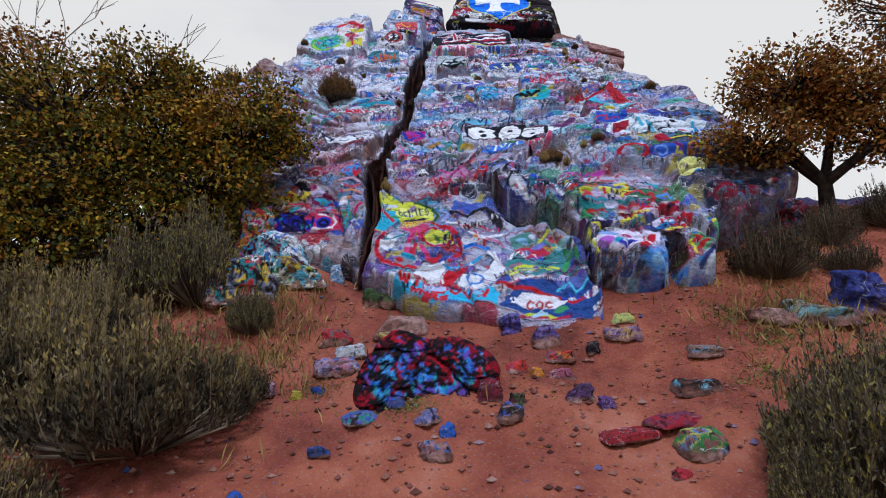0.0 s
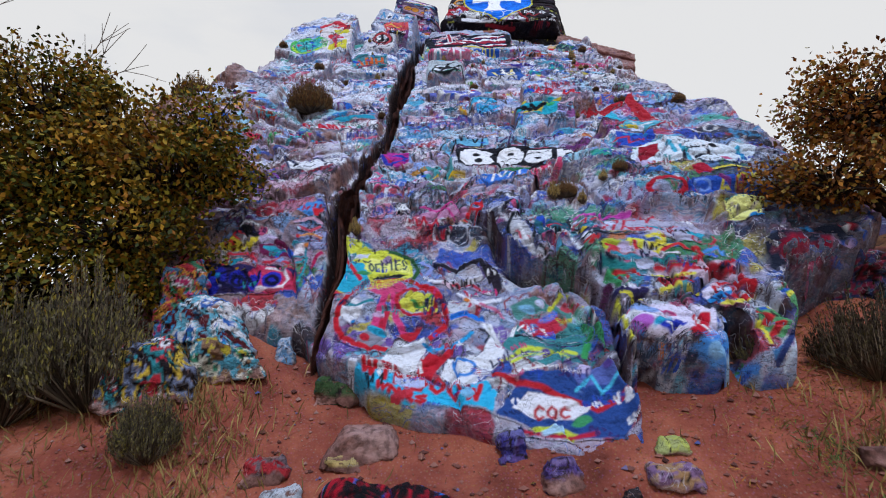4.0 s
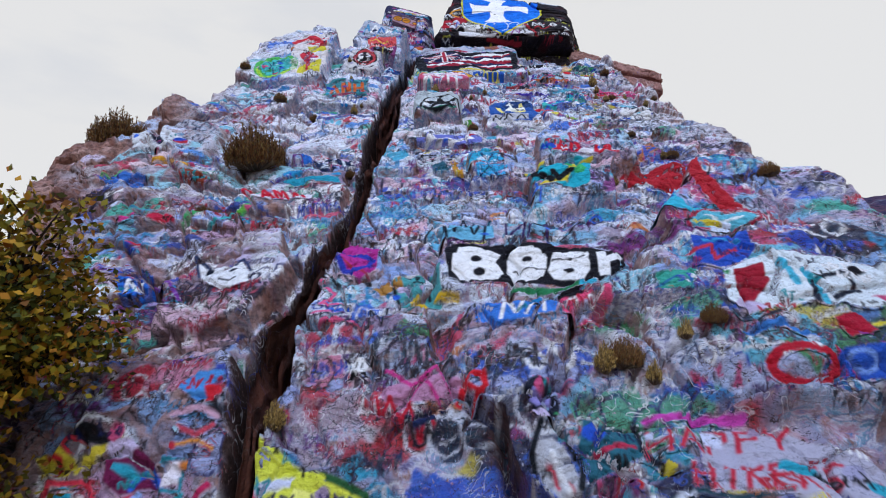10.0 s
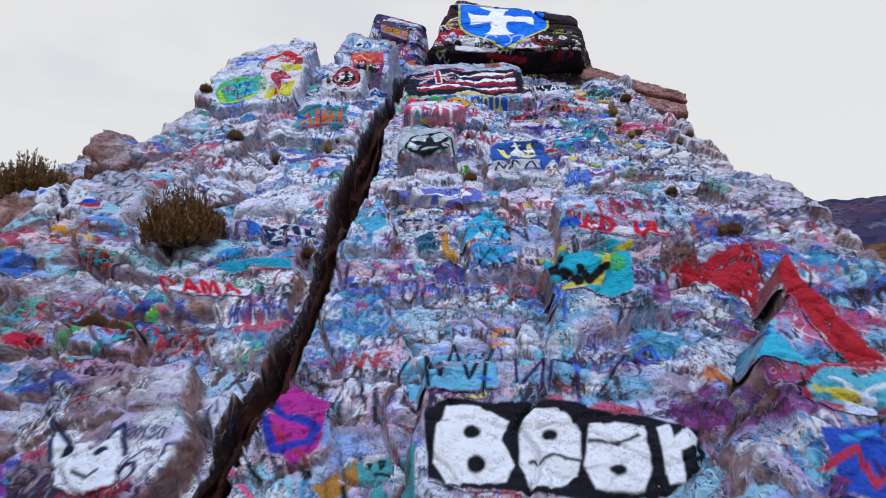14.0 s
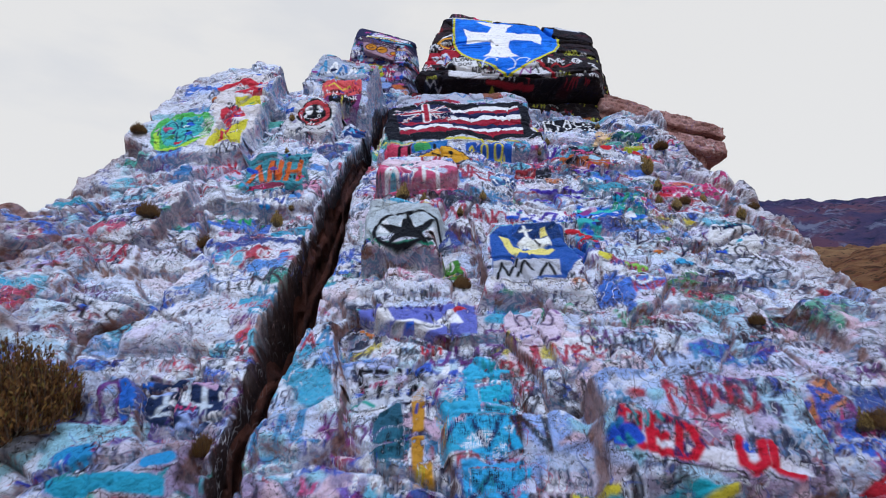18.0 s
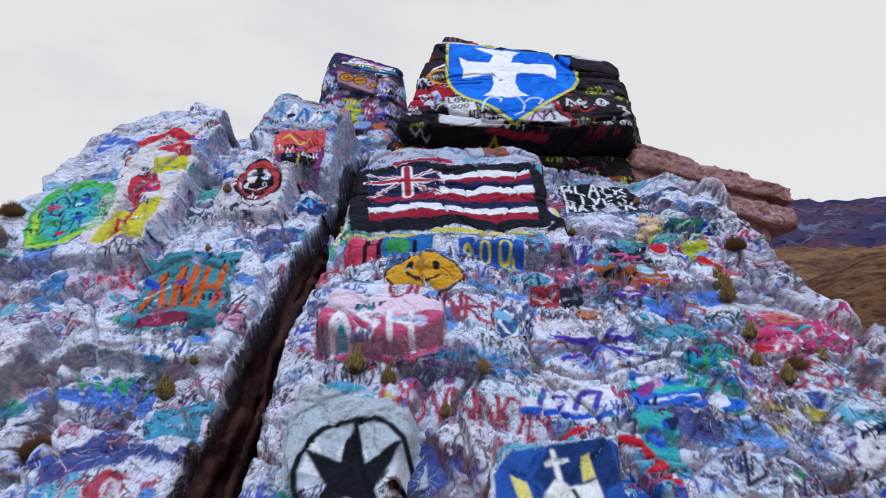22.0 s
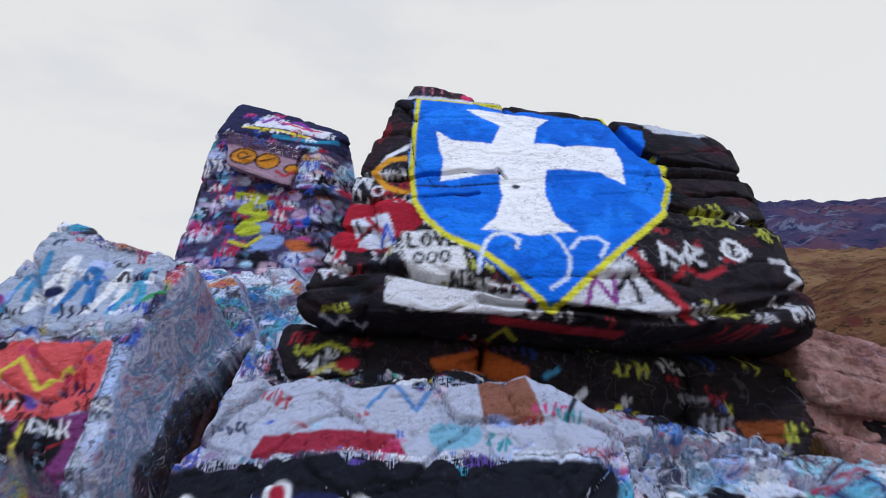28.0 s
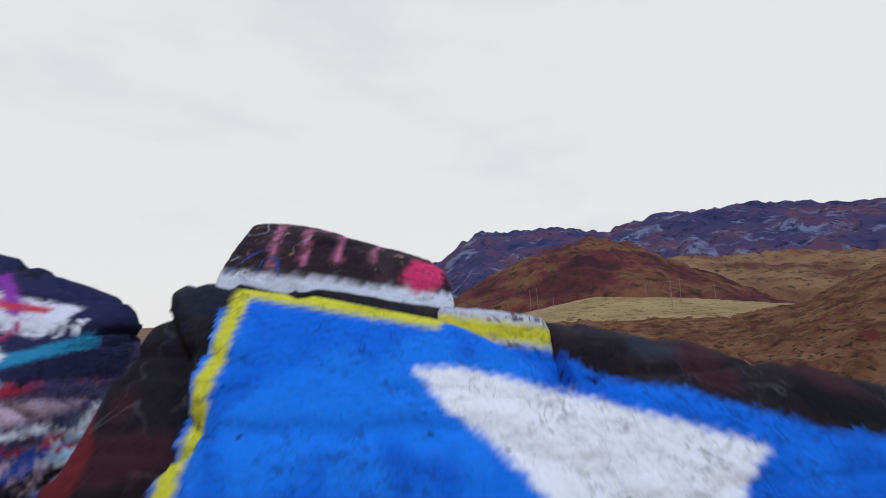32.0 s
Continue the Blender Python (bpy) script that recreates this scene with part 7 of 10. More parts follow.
graffiti("red_row_mural", "red letters in a row on a pale coat", [("s", "d8d8e8", 0.107, [(-1.99, 12.58), (-1.6, 12.51), (-1.16, 12.41)]), ("w", "c8203a", 0.044, "PAMA", [(-1.96, 12.53), (-1.15, 12.38), (-1.24, 12.55), (-2.1, 12.73)])])
graffiti("black_word_mural", "black capitals on a pale grey coat", [("s", "d4d8e4", 0.123, [(0.23, 13.6), (0.57, 13.58), (0.81, 13.62)]), ("w", "16161e", 0.044, "ERIK", [(0.31, 13.49), (0.81, 13.49), (0.81, 13.74), (0.28, 13.75)]), ("r", "2a50c0", 0.022, 1.02, 13.59, 0.068, 0.105)])

build_rock()
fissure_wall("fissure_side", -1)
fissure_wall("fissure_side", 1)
build_murals()


# ---- free boulders ----
def boulder_grid(corners, res, seed, amp, face=None, k=9.0, lift=0.0, strata=0.5, carve=None):
    """Places on the skin of a rounded block between eight corners (front then back; bottom left, bottom right, top right, top left)."""
    c8 = np.array(corners, float)
    ext = (np.linalg.norm(c8[1] - c8[0]), np.linalg.norm(c8[3] - c8[0]), np.linalg.norm(c8[4] - c8[0]))
    ax = [(c8[1] - c8[0]) / ext[0], (c8[3] - c8[0]) / ext[1], (c8[4] - c8[0]) / ext[2]]
    out = []
    for axis in (0, 1, 2):
        for sgn in (-1, 1):
            if face and (axis, sgn) != face:
                continue
            i, j = [a for a in (0, 1, 2) if a != axis]
            ni, nj = max(6, int(ext[i] / res)), max(6, int(ext[j] / res))
            a, b = np.meshgrid(np.linspace(-1, 1, ni), np.linspace(-1, 1, nj))
            p = np.zeros((nj, ni, 3))
            p[..., i], p[..., j], p[..., axis] = a, b, sgn
            q = p / (np.abs(p) ** k).sum(-1, keepdims=True) ** (1 / k)
            g = np.sign(q) * np.abs(q) ** (k - 1)
            nrm = g[..., 0:1] * ax[0] + g[..., 1:2] * ax[1] + g[..., 2:3] * ax[2]
            nrm = nrm / np.linalg.norm(nrm, axis=-1, keepdims=True)
            s = (q + 1) / 2
            w = [(1 - s[..., 0]) * (1 - s[..., 1]), s[..., 0] * (1 - s[..., 1]), s[..., 0] * s[..., 1], (1 - s[..., 0]) * s[..., 1]]
            P = sum(w[n][..., None] * (c8[n] * (1 - s[..., 2:3]) + c8[n + 4] * s[..., 2:3]) for n in range(4))
            X, Y, Z = P[..., 0], P[..., 1], P[..., 2]
            size = min(ext)
            f = 1.1 / size
            d = 0.55 * fbm((X + 0.37 * Y) * f, (Z - 0.53 * Y) * f, seed, 5, 0.55)
            rid, dx, dy, gap = blocks((X + 0.5 * Y) * f * 1.3 + 0.3 * soft_noise(X * f * 2, Z * f * 2, seed + 4), (Z + 0.3 * Y) * f * 2.4, seed + 2)
            d = d + strata * (rid - 0.5) * 1.4 - 0.55 * strata * (1 - step(gap / 0.10)) + 0.4 * strata * (rid - 0.4) * dy
            rid, dx, dy, gap = blocks((X + 0.5 * Y) * f * 3.1, (Z + 0.3 * Y) * f * 5.5, seed + 3)
            d = d + 0.35 * strata * (rid - 0.5) - 0.25 * strata * (1 - step(gap / 0.12))
            d = amp * d
            if carve:
                d = carve(X, Y, Z, d)
            out.append((P + nrm * (d + lift)[..., None], nj, ni, nrm))
    return out


def join_grids(name, grids, material, colour_of, parent=None):
    co_all, quads, cols, base = [], [], [], 0
    for P, nj, ni, nrm in grids:
        idx = np.arange(nj * ni).reshape(nj, ni) + base
        q4 = np.stack((idx[:-1, :-1], idx[:-1, 1:], idx[1:, 1:], idx[1:, :-1]), -1).reshape(-1, 4)
        v = np.cross(P[nj // 2, ni // 2 + 1] - P[nj // 2, ni // 2], P[nj // 2 + 1, ni // 2] - P[nj // 2, ni // 2])
        if v @ nrm[nj // 2, ni // 2] < 0:
            q4 = q4[:, ::-1]
        co_all.append(P.reshape(-1, 3))
        quads.append(q4)
        cols.append(colour_of(P.reshape(-1, 3)))
        base += nj * ni
    co_all, quads, cols = np.concatenate(co_all), np.concatenate(quads), np.concatenate(cols)
    me = bpy.data.meshes.new(name)
    me.vertices.add(len(co_all))
    me.vertices.foreach_set("co", co_all.astype(np.float32).ravel())
    me.loops.add(quads.size)
    me.loops.foreach_set("vertex_index", quads.astype(np.int32).ravel())
    me.polygons.add(len(quads))
    me.polygons.foreach_set("loop_start", np.arange(0, quads.size, 4, dtype=np.int32))
    me.polygons.foreach_set("use_smooth", np.ones(len(quads), bool))
    layer = me.color_attributes.new("paint", "FLOAT_COLOR", "POINT")
    layer.data.foreach_set("color", cols.astype(np.float32).ravel())
    me.update(calc_edges=True)
    me.materials.append(material)
    ob = new(name, me)
    if parent:
        ob.parent = parent
    return ob


def from_canvas(cv):
    def colour(P):
        i = np.clip(np.searchsorted(cv.us, P[:, 0]), 0, len(cv.us) - 1)
        j = np.clip(np.searchsorted(cv.vs, P[:, 2]), 0, len(cv.vs) - 1)
        return cv.c[j, i]
    return colour


def unit(x0, x1, z0, z1):
    return [(x0, z0), (x1, z0), (x1, z1), (x0, z1)]


ONE = unit(0, 1, 0, 1)
# the boulder on the summit, black with a blue shield
SUMMIT = [(0.50, 16.05, 11.90), (4.28, 15.72, 11.58), (4.72, 17.45, 13.50), (1.28, 17.86, 14.36), (0.95, 18.6, 10.9), (5.35, 18.0, 10.8), (5.3, 18.9, 13.2), (1.3, 19.3, 14.1)]
summit = new("summit_boulder")
tagged(summit, "huge black-painted boulder with a blue shield, overhanging the ledge", "boulder")
cv = Canvas(np.arange(0.3, 5.6, 0.012), np.arange(10.6, 15.0, 0.012))
cv.c[..., :3], cv.c[..., 3] = rgb("14151d"), 0.965
for k in range(260):
    cv.oval(rng.uniform(0.5, 5.2), rng.uniform(11.1, 14.3), rng.uniform(0.03, 0.16), rng.uniform(0.02, 0.07), rgb(rng.choice(["1e2230", "2a2026", "3a1a22", "101014", "2a2e3c"])), 0.02, 0.05, k)
for k in range(70):
    scribble(cv, rng.uniform(0.8, 4.8), rng.uniform(11.5, 12.5), rng.uniform(0.05, 0.11), rng.randint(2, 5), rgb(rng.choice(["d8dae0", "d8dae0", "a02a38", "8a8c98", "b8bc4a"])), 0.016, rng.uniform(-0.2, 0.2))
for k in range(26):
    scribble(cv, rng.uniform(0.75, 1.5), rng.uniform(12.2, 13.1), rng.uniform(0.06, 0.12), rng.randint(2, 4), rgb(rng.choice(["d8dae0", "a02a38", "d0d2da"])), 0.02, rng.uniform(-0.2, 0.2))
spray(cv, ONE, [
    ("f", "a01c30", [(0.76, 12.66), (0.96, 12.84), (1.5, 12.80), (1.66, 12.6), (1.5, 12.48), (1.12, 12.36), (0.9, 12.4)]), ("f", "d4daea", [(1.0, 12.66), (1.32, 12.7), (1.4, 12.5), (1.36, 12.38), (1.1, 12.4)]), ("s", "b01c30", 0.04, [(1.05, 12.42), (1.2, 12.6), (1.14, 12.68), (1.3, 12.5)]), ("s", "2a5ac8", 0.03, [(1.28, 12.4), (1.32, 12.58), (1.38, 12.42)]), ("s", "17171d", 0.025, [(1.05, 12.64), (1.12, 12.48), (1.22, 12.62)]),
    ("s", "b01c30", 0.05, [(0.95, 12.84), (0.98, 12.5), (0.92, 12.3)]), ("s", "b01c30", 0.045, [(1.2, 12.8), (1.4, 12.84), (1.55, 12.72)]), ("s", "dfe2ec", 0.022, [(0.78, 12.3), (0.86, 12.16), (0.92, 12.3), (1.0, 12.16)]), ("s", "dfe2ec", 0.022, [(0.8, 12.22), (1.04, 12.22)]), ("s", "dfe2ec", 0.02, [(0.86, 11.88), (0.94, 11.8), (1.02, 11.86), (1.1, 11.76), (1.16, 11.8)]), ("s", "dfe2ec", 0.022, [(1.0, 12.98), (1.08, 13.1), (1.14, 12.98)]), ("r", "dfe2ec", 0.02, 1.22, 12.95, 0.05, 0.05),
    ("s", "e2e6f0", 0.05, [(1.52, 13.5), (1.3, 13.34), (1.15, 13.1)]), ("f", "2a1c22", [(0.75, 13.5), (1.2, 13.9), (1.4, 13.6), (1.1, 13.2)]), ("f", "6a2026", [(1.1, 13.75), (1.25, 13.95), (1.32, 13.75), (1.2, 13.55)]),
    ("f", "d9dbe2", [(1.33, 12.15), (1.95, 12.0), (2.35, 11.92), (2.3, 11.8), (1.6, 11.88), (1.33, 11.95)]), ("f", "e4e6ea", [(1.45, 12.5), (1.9, 12.52), (1.95, 12.15), (2.25, 12.0), (1.5, 12.1)]),
    ("t", BLACK, 0.03, "LOVE", 1.5, 12.37, 1.92, 12.48), ("r", BLACK, 0.022, 1.58, 12.27, 0.035, 0.04), ("r", BLACK, 0.022, 1.68, 12.27, 0.035, 0.04), ("r", BLACK, 0.022, 1.78, 12.27, 0.035, 0.04), ("t", BLACK, 0.024, "ADM", 1.8, 12.03, 2.08, 12.15), ("s", BLACK, 0.02, [(2.18, 12.02), (2.12, 12.1), (2.16, 12.14), (2.19, 12.1), (2.22, 12.14), (2.25, 12.1), (2.18, 12.02)]),
    ("f", "d6d8e0", [(2.6, 11.86), (2.95, 12.2), (3.12, 12.15), (3.35, 11.72), (3.0, 11.8)]), ("s", "8a3a8c", 0.035, [(2.75, 11.85), (2.85, 12.05), (2.95, 11.85), (3.0, 12.05)]), ("s", BLACK, 0.035, [(3.0, 11.95), (3.1, 12.05), (3.12, 11.85)]),
    ("s", "a82c38", 0.06, [(3.15, 12.25), (3.3, 11.95), (3.42, 11.7)]), ("s", "a82c38", 0.06, [(2.1, 11.78), (2.6, 11.68), (3.0, 11.62)]), ("s", "d8dae0", 0.035, [(2.28, 11.9), (2.38, 11.78), (2.5, 11.9)]), ("s", "a82c38", 0.04, [(3.4, 12.0), (3.5, 12.08), (3.65, 12.0), (3.8, 12.06)]),
    ("s", "d8dae0", 0.035, [(3.36, 12.12), (3.4, 12.28), (3.48, 12.14)]), ("s", "d8dae0", 0.035, [(3.55, 12.14), (3.7, 12.2), (3.62, 12.28), (3.54, 12.18), (3.68, 12.1)]), ("o", "d8dae0", 3.82, 12.14, 0.02, 0.02), ("r", "e4e6ea", 0.035, 3.96, 12.2, 0.07, 0.08), ("s", "d8dae0", 0.04, [(4.2, 12.1), (4.32, 12.08), (4.24, 12.0), (4.34, 11.94), (4.22, 11.9)]),
    ("s", "d8982a", 0.06, [(1.53, 13.32), (1.31, 13.30), (1.17, 13.17), (1.28, 13.0), (1.53, 12.89)]), ("f", "c6cad4", [(3.82, 13.74), (4.4, 13.66), (4.5, 13.45), (3.95, 13.5)]), ("s", "c9c64a", 0.035, [(2.1, 11.6), (2.2, 11.7), (2.3, 11.6)]), ("s", "b83a44", 0.03, [(1.8, 11.55), (1.9, 11.65), (2.0, 11.55)])])
SHIELD = [(1.6, 14.2), (2.17, 14.08), (2.57, 13.93), (3.11, 13.77), (3.45, 13.72), (3.58, 13.55), (3.67, 13.65), (3.84, 13.55), (3.72, 13.21), (3.82, 13.17), (3.77, 12.83), (3.59, 12.56), (3.41, 12.44), (3.11, 12.25), (2.89, 12.1), (2.67, 11.94), (2.5, 11.81), (2.38, 11.96), (2.25, 12.12), (2.05, 12.31), (1.8, 12.45), (1.64, 12.62), (1.55, 12.8), (1.52, 13.15), (1.55, 13.67)]
CROSS = [(2.11, 13.96), (2.42, 13.91), (2.93, 13.75), (2.79, 13.65), (2.7, 13.41), (3.06, 13.37), (3.46, 13.32), (3.46, 13.11), (3.38, 12.86), (3.21, 13.02), (2.75, 13.08), (2.66, 12.79), (2.7, 12.56), (2.83, 12.42), (2.46, 12.41), (2.09, 12.49), (2.22, 12.59), (2.3, 12.81), (2.33, 13.07), (2.14, 13.06), (1.78, 13), (1.81, 13.27), (1.78, 13.62), (1.91, 13.51), (2.29, 13.43), (2.41, 13.67)]
# layers of the boulder: joints across its face, a broken notch in the crest and undercut ledges below
JOINTS = [([(0.9, 13.16), (1.55, 13.12), (2.32, 13.06)], 0.022, 0.07), ([(1.0, 12.9), (1.6, 12.86), (2.1, 12.84)], 0.014, 0.035), ([(2.3, 13.1), (2.36, 12.98)], 0.012, 0.05),
          ([(3.57, 13.75), (3.62, 13.45), (3.70, 13.22), (3.86, 13.1)], 0.05, 0.16), ([(3.75, 13.12), (4.3, 13.02), (4.9, 12.95)], 0.03, 0.09), ([(3.7, 12.6), (4.3, 12.45), (5.0, 12.4)], 0.03, 0.10),
          ([(0.6, 12.3), (1.3, 12.22), (2.2, 11.98)], 0.03, 0.08), ([(0.7, 12.62), (1.2, 12.56)], 0.02, 0.06), ([(2.0, 11.92), (3.0, 11.72), (4.2, 11.8)], 0.04, 0.10), ([(3.9, 12.75), (4.6, 12.7)], 0.02, 0.06), ([(2.45, 14.2), (2.5, 13.9)], 0.02, 0.05)]


def layers(X, Y, Z, d):
    calm = inside(X, Z, SHIELD)
    d = d * (1.35 - 0.85 * step(calm / 0.2 + 0.5))
    wob = 0.03 * fbm(X * 3, Z * 3, 19, 2)
    for pts, half, deep in JOINTS:
        gap, _, _ = line_gap(X, Z + wob, pts)
        d = d - deep * (1 - step((gap - half * 0.4) / half))
    # shelves: each course stands out over the one under it
    course = Z + 0.05 * X + 5 * wob + 0.12 * fbm(X * 0.9, Z * 0.9, 23, 2)
    shelf = (course / 0.30) % 1.0
    return d + (1 - step(calm / 0.2 + 0.5)) * 0.022 * (shelf - 0.5)


body = join_grids("boulder_body", boulder_grid(SUMMIT, 0.020, 61, 0.085, k=12.0, strata=0.7, carve=layers), PAINTED, from_canvas(cv), summit)
fine_cv = Canvas(cv.us.copy(), cv.vs.copy(), cv.c.copy())
spray(fine_cv, ONE, [("f", "0a72e8", SHIELD)])
held = fine_cv.mask.copy()
for k in range(260):
    x, z = rng.uniform(1.6, 3.8), rng.uniform(11.9, 14.1)
    if inside(np.array([x]), np.array([z]), SHIELD)[0] > 0.12:
        fine_cv.oval(x, z, rng.uniform(0.04, 0.2), rng.uniform(0.015, 0.05), rgb(rng.choice(["0a68d8", "0a62d0", "1278ec", "0a6ce0", "1a7eee"])), 0.05, 0.2, k)
fine_cv.mask = held
spray(fine_cv, ONE, [("s", "dcd83a", 0.05, SHIELD[9:] + SHIELD[:2]), ("s", "dcd83a", 0.035, [(2.75, 14.05), (3.0, 14.0)]), ("s", "dcd83a", 0.035, [(3.2, 13.94), (3.46, 13.86), (3.52, 13.66)]), ("f", "f4f5f7", CROSS), ("f", "d4dae2", [(1.6, 14.34), (2.2, 14.26), (2.2, 14.12), (1.62, 14.21)]),
                     ("s", "d8e4f4", 0.035, [(2.02, 12.14), (2.06, 12.28), (2.11, 12.38), (2.18, 12.44), (2.28, 12.44), (2.36, 12.37), (2.33, 12.31)]), ("s", "c8d8ee", 0.03, [(2.62, 12.43), (2.68, 12.33), (2.71, 12.2), (2.66, 12.05), (2.52, 11.98)]), ("s", "c8d8ee", 0.03, [(2.74, 12.28), (2.83, 12.36), (2.96, 12.36), (3.02, 12.3), (2.94, 12.2)]), ("s", "16213a", 0.02, [(1.56, 12.98), (1.9, 12.93), (2.3, 12.95)]), ("o", "30343c", 2.44, 12.9, 0.03, 0.02)])
fine_cv.c[..., 3] = np.maximum(fine_cv.c[..., 3], 0.96 * fine_cv.mask)
for P, nj, ni, nrm in boulder_grid(SUMMIT, 0.013, 61, 0.085, (2, -1), k=12.0, lift=0.007, strata=0.7, carve=layers):
    i = np.clip(np.searchsorted(cv.us, P[..., 0]), 0, len(cv.us) - 1)
    j = np.clip(np.searchsorted(cv.vs, P[..., 2]), 0, len(cv.vs) - 1)
    m4 = fine_cv.mask[j, i]
    keep = (m4[:-1, :-1] > 0.02) | (m4[1:, 1:] > 0.02)
    tagged(sheet("shield_mural", P.reshape(-1, 3), nj, ni, PAINTED, fine_cv.c[j, i], keep, body), "blue shield edged in yellow with a white cross")

CAP = [(1.36, 17.72, 13.95), (2.28, 17.72, 13.85), (2.24, 17.92, 14.25), (1.50, 17.95, 14.44), (1.4, 18.5, 13.9), (2.25, 18.5, 13.8), (2.1, 18.45, 14.30), (1.62, 18.45, 14.48)]
cv = Canvas(np.arange(1.2, 2.9, 0.012), np.arange(13.7, 14.8, 0.012))
cv.c[..., :3], cv.c[..., 3] = rgb("1c1a24"), 0.9
spray(cv, ONE, [("f", "d4dae6", [(1.4, 14.27), (1.7, 14.25), (2.3, 14.14), (2.3, 13.9), (1.4, 14.0)])] + [("s", "d07a9c", 0.018, [(x, 14.44), (x - 0.01, 14.28)]) for x in (1.66, 1.76, 1.87, 1.98)] + [("o", "d83a6c", 2.14, 14.22, 0.06, 0.05)])
join_grids("cap_stone", boulder_grid(CAP, 0.02, 67, 0.04), PAINTED, from_canvas(cv), summit)

KNAP = [(2.14, 17.66, 13.86), (2.52, 17.66, 13.80), (2.50, 17.74, 14.07), (2.16, 17.74, 14.12), (2.16, 18.1, 13.8), (2.5, 18.1, 13.8), (2.48, 18.1, 14.05), (2.18, 18.1, 14.1)]
cv = Canvas(np.arange(2.0, 2.7, 0.01), np.arange(13.7, 14.3, 0.01))
cv.c[..., :3], cv.c[..., 3] = rgb("c9ced8"), 0.9
spray(cv, ONE, [("s", "dcd83a", 0.05, [(2.1, 14.08), (2.56, 14.0)]), ("f", "0a72e8", [(2.1, 14.04), (2.6, 13.96), (2.6, 13.7), (2.1, 13.7)])])
join_grids("crest_knob", boulder_grid(KNAP, 0.015, 69, 0.015), PAINTED, from_canvas(cv), summit)

# the leaning pinnacle beside it
PINN = [(-1.40, 17.75, 11.5), (0.32, 17.75, 11.4), (0.38, 18.38, 13.95), (-0.88, 18.38, 14.20), (-1.2, 19.6, 11.4), (0.8, 19.5, 11.2), (0.70, 18.88, 14.26), (-0.90, 18.95, 14.82)]
pinnacle = new("pinnacle_rock")
tagged(pinnacle, "upright rock covered in small purple, red and yellow tags", "rock")
cv = Canvas(np.arange(-1.8, 1.0, 0.012), np.arange(11.0, 15.1, 0.012))
cv.c[..., :3], cv.c[..., 3] = rgb("45426a"), 0.955
for k in range(420):
    cv.oval(rng.uniform(-1.5, 0.8), rng.uniform(11.3, 14.4), rng.uniform(0.03, 0.15), rng.uniform(0.02, 0.08), rgb(rng.choice(PALE + ["8a4a94", "b04a8a", "2a60d0", "b82c48", "1c1a26", "1c1a26", "3a2a50", "2fa4c0", "c46a3a"])), 0.02, 0.05, k)
for k in range(110):
    scribble(cv, rng.uniform(-1.4, 0.5), rng.uniform(12.1, 14.2), rng.uniform(0.06, 0.14), rng.randint(2, 4), rgb(rng.choice(LINES)), 0.02, rng.uniform(-0.3, 0.2))
spray(cv, ONE, [("s", "b9c63a", 0.09, [(-0.55, 13.3), (-0.25, 13.25), (-0.5, 13.12), (-0.2, 13.05), (-0.45, 12.95)]), ("o", "b9c63a", -0.4, 12.88, 0.15, 0.08), ("s", "cfc83e", 0.04, [(-0.6, 12.75), (-0.4, 12.68), (-0.25, 12.78)]), ("f", "26284a", [(-1.0, 14.15), (0.6, 13.85), (0.7, 14.3), (-0.8, 14.8)]), ("f", "dcdce6", [(-0.5, 14.28), (0.35, 14.08), (0.42, 14.2), (-0.45, 14.46)]), ("s", "8a3a9c", 0.05, [(-0.4, 14.34), (-0.3, 14.44), (-0.15, 14.3), (0.0, 14.38), (0.2, 14.2)]), ("s", "d8c43a", 0.04, [(-0.6, 14.24), (-0.2, 14.18), (0.2, 14.06)]), ("s", "c83a4a", 0.03, [(-0.2, 14.36), (0.1, 14.24), (0.3, 14.2)]), ("s", "2a8ab0", 0.06, [(-0.2, 14.08), (0.3, 13.98), (0.5, 14.04)])])
for k in range(70):
    scribble(cv, rng.uniform(-0.9, 0.4), rng.uniform(13.0, 14.5), rng.uniform(0.05, 0.10), rng.randint(2, 4), rgb(rng.choice(["e9ebf0", "17171d", "c63c74", "8a3a9c", "d8c43a", "2b50b4", "b02234"])), 0.014, rng.uniform(-0.4, 0.1))
join_grids("rock_body", boulder_grid(PINN, 0.022, 83, 0.07, k=16.0, strata=0.7), PAINTED, from_canvas(cv), pinnacle)
KNOB = [(-0.64, 18.02, 13.62), (0.06, 18.08, 13.34), (0.17, 18.26, 13.84), (-0.70, 18.18, 14.10), (-0.64, 18.7, 13.6), (0.1, 18.7, 13.3), (0.2, 18.7, 13.84), (-0.66, 18.7, 14.1)]
cv = Canvas(np.arange(-1.0, 0.6, 0.01), np.arange(13.0, 14.3, 0.01))
cv.c[..., :3], cv.c[..., 3] = rgb("4a3a58"), 0.9
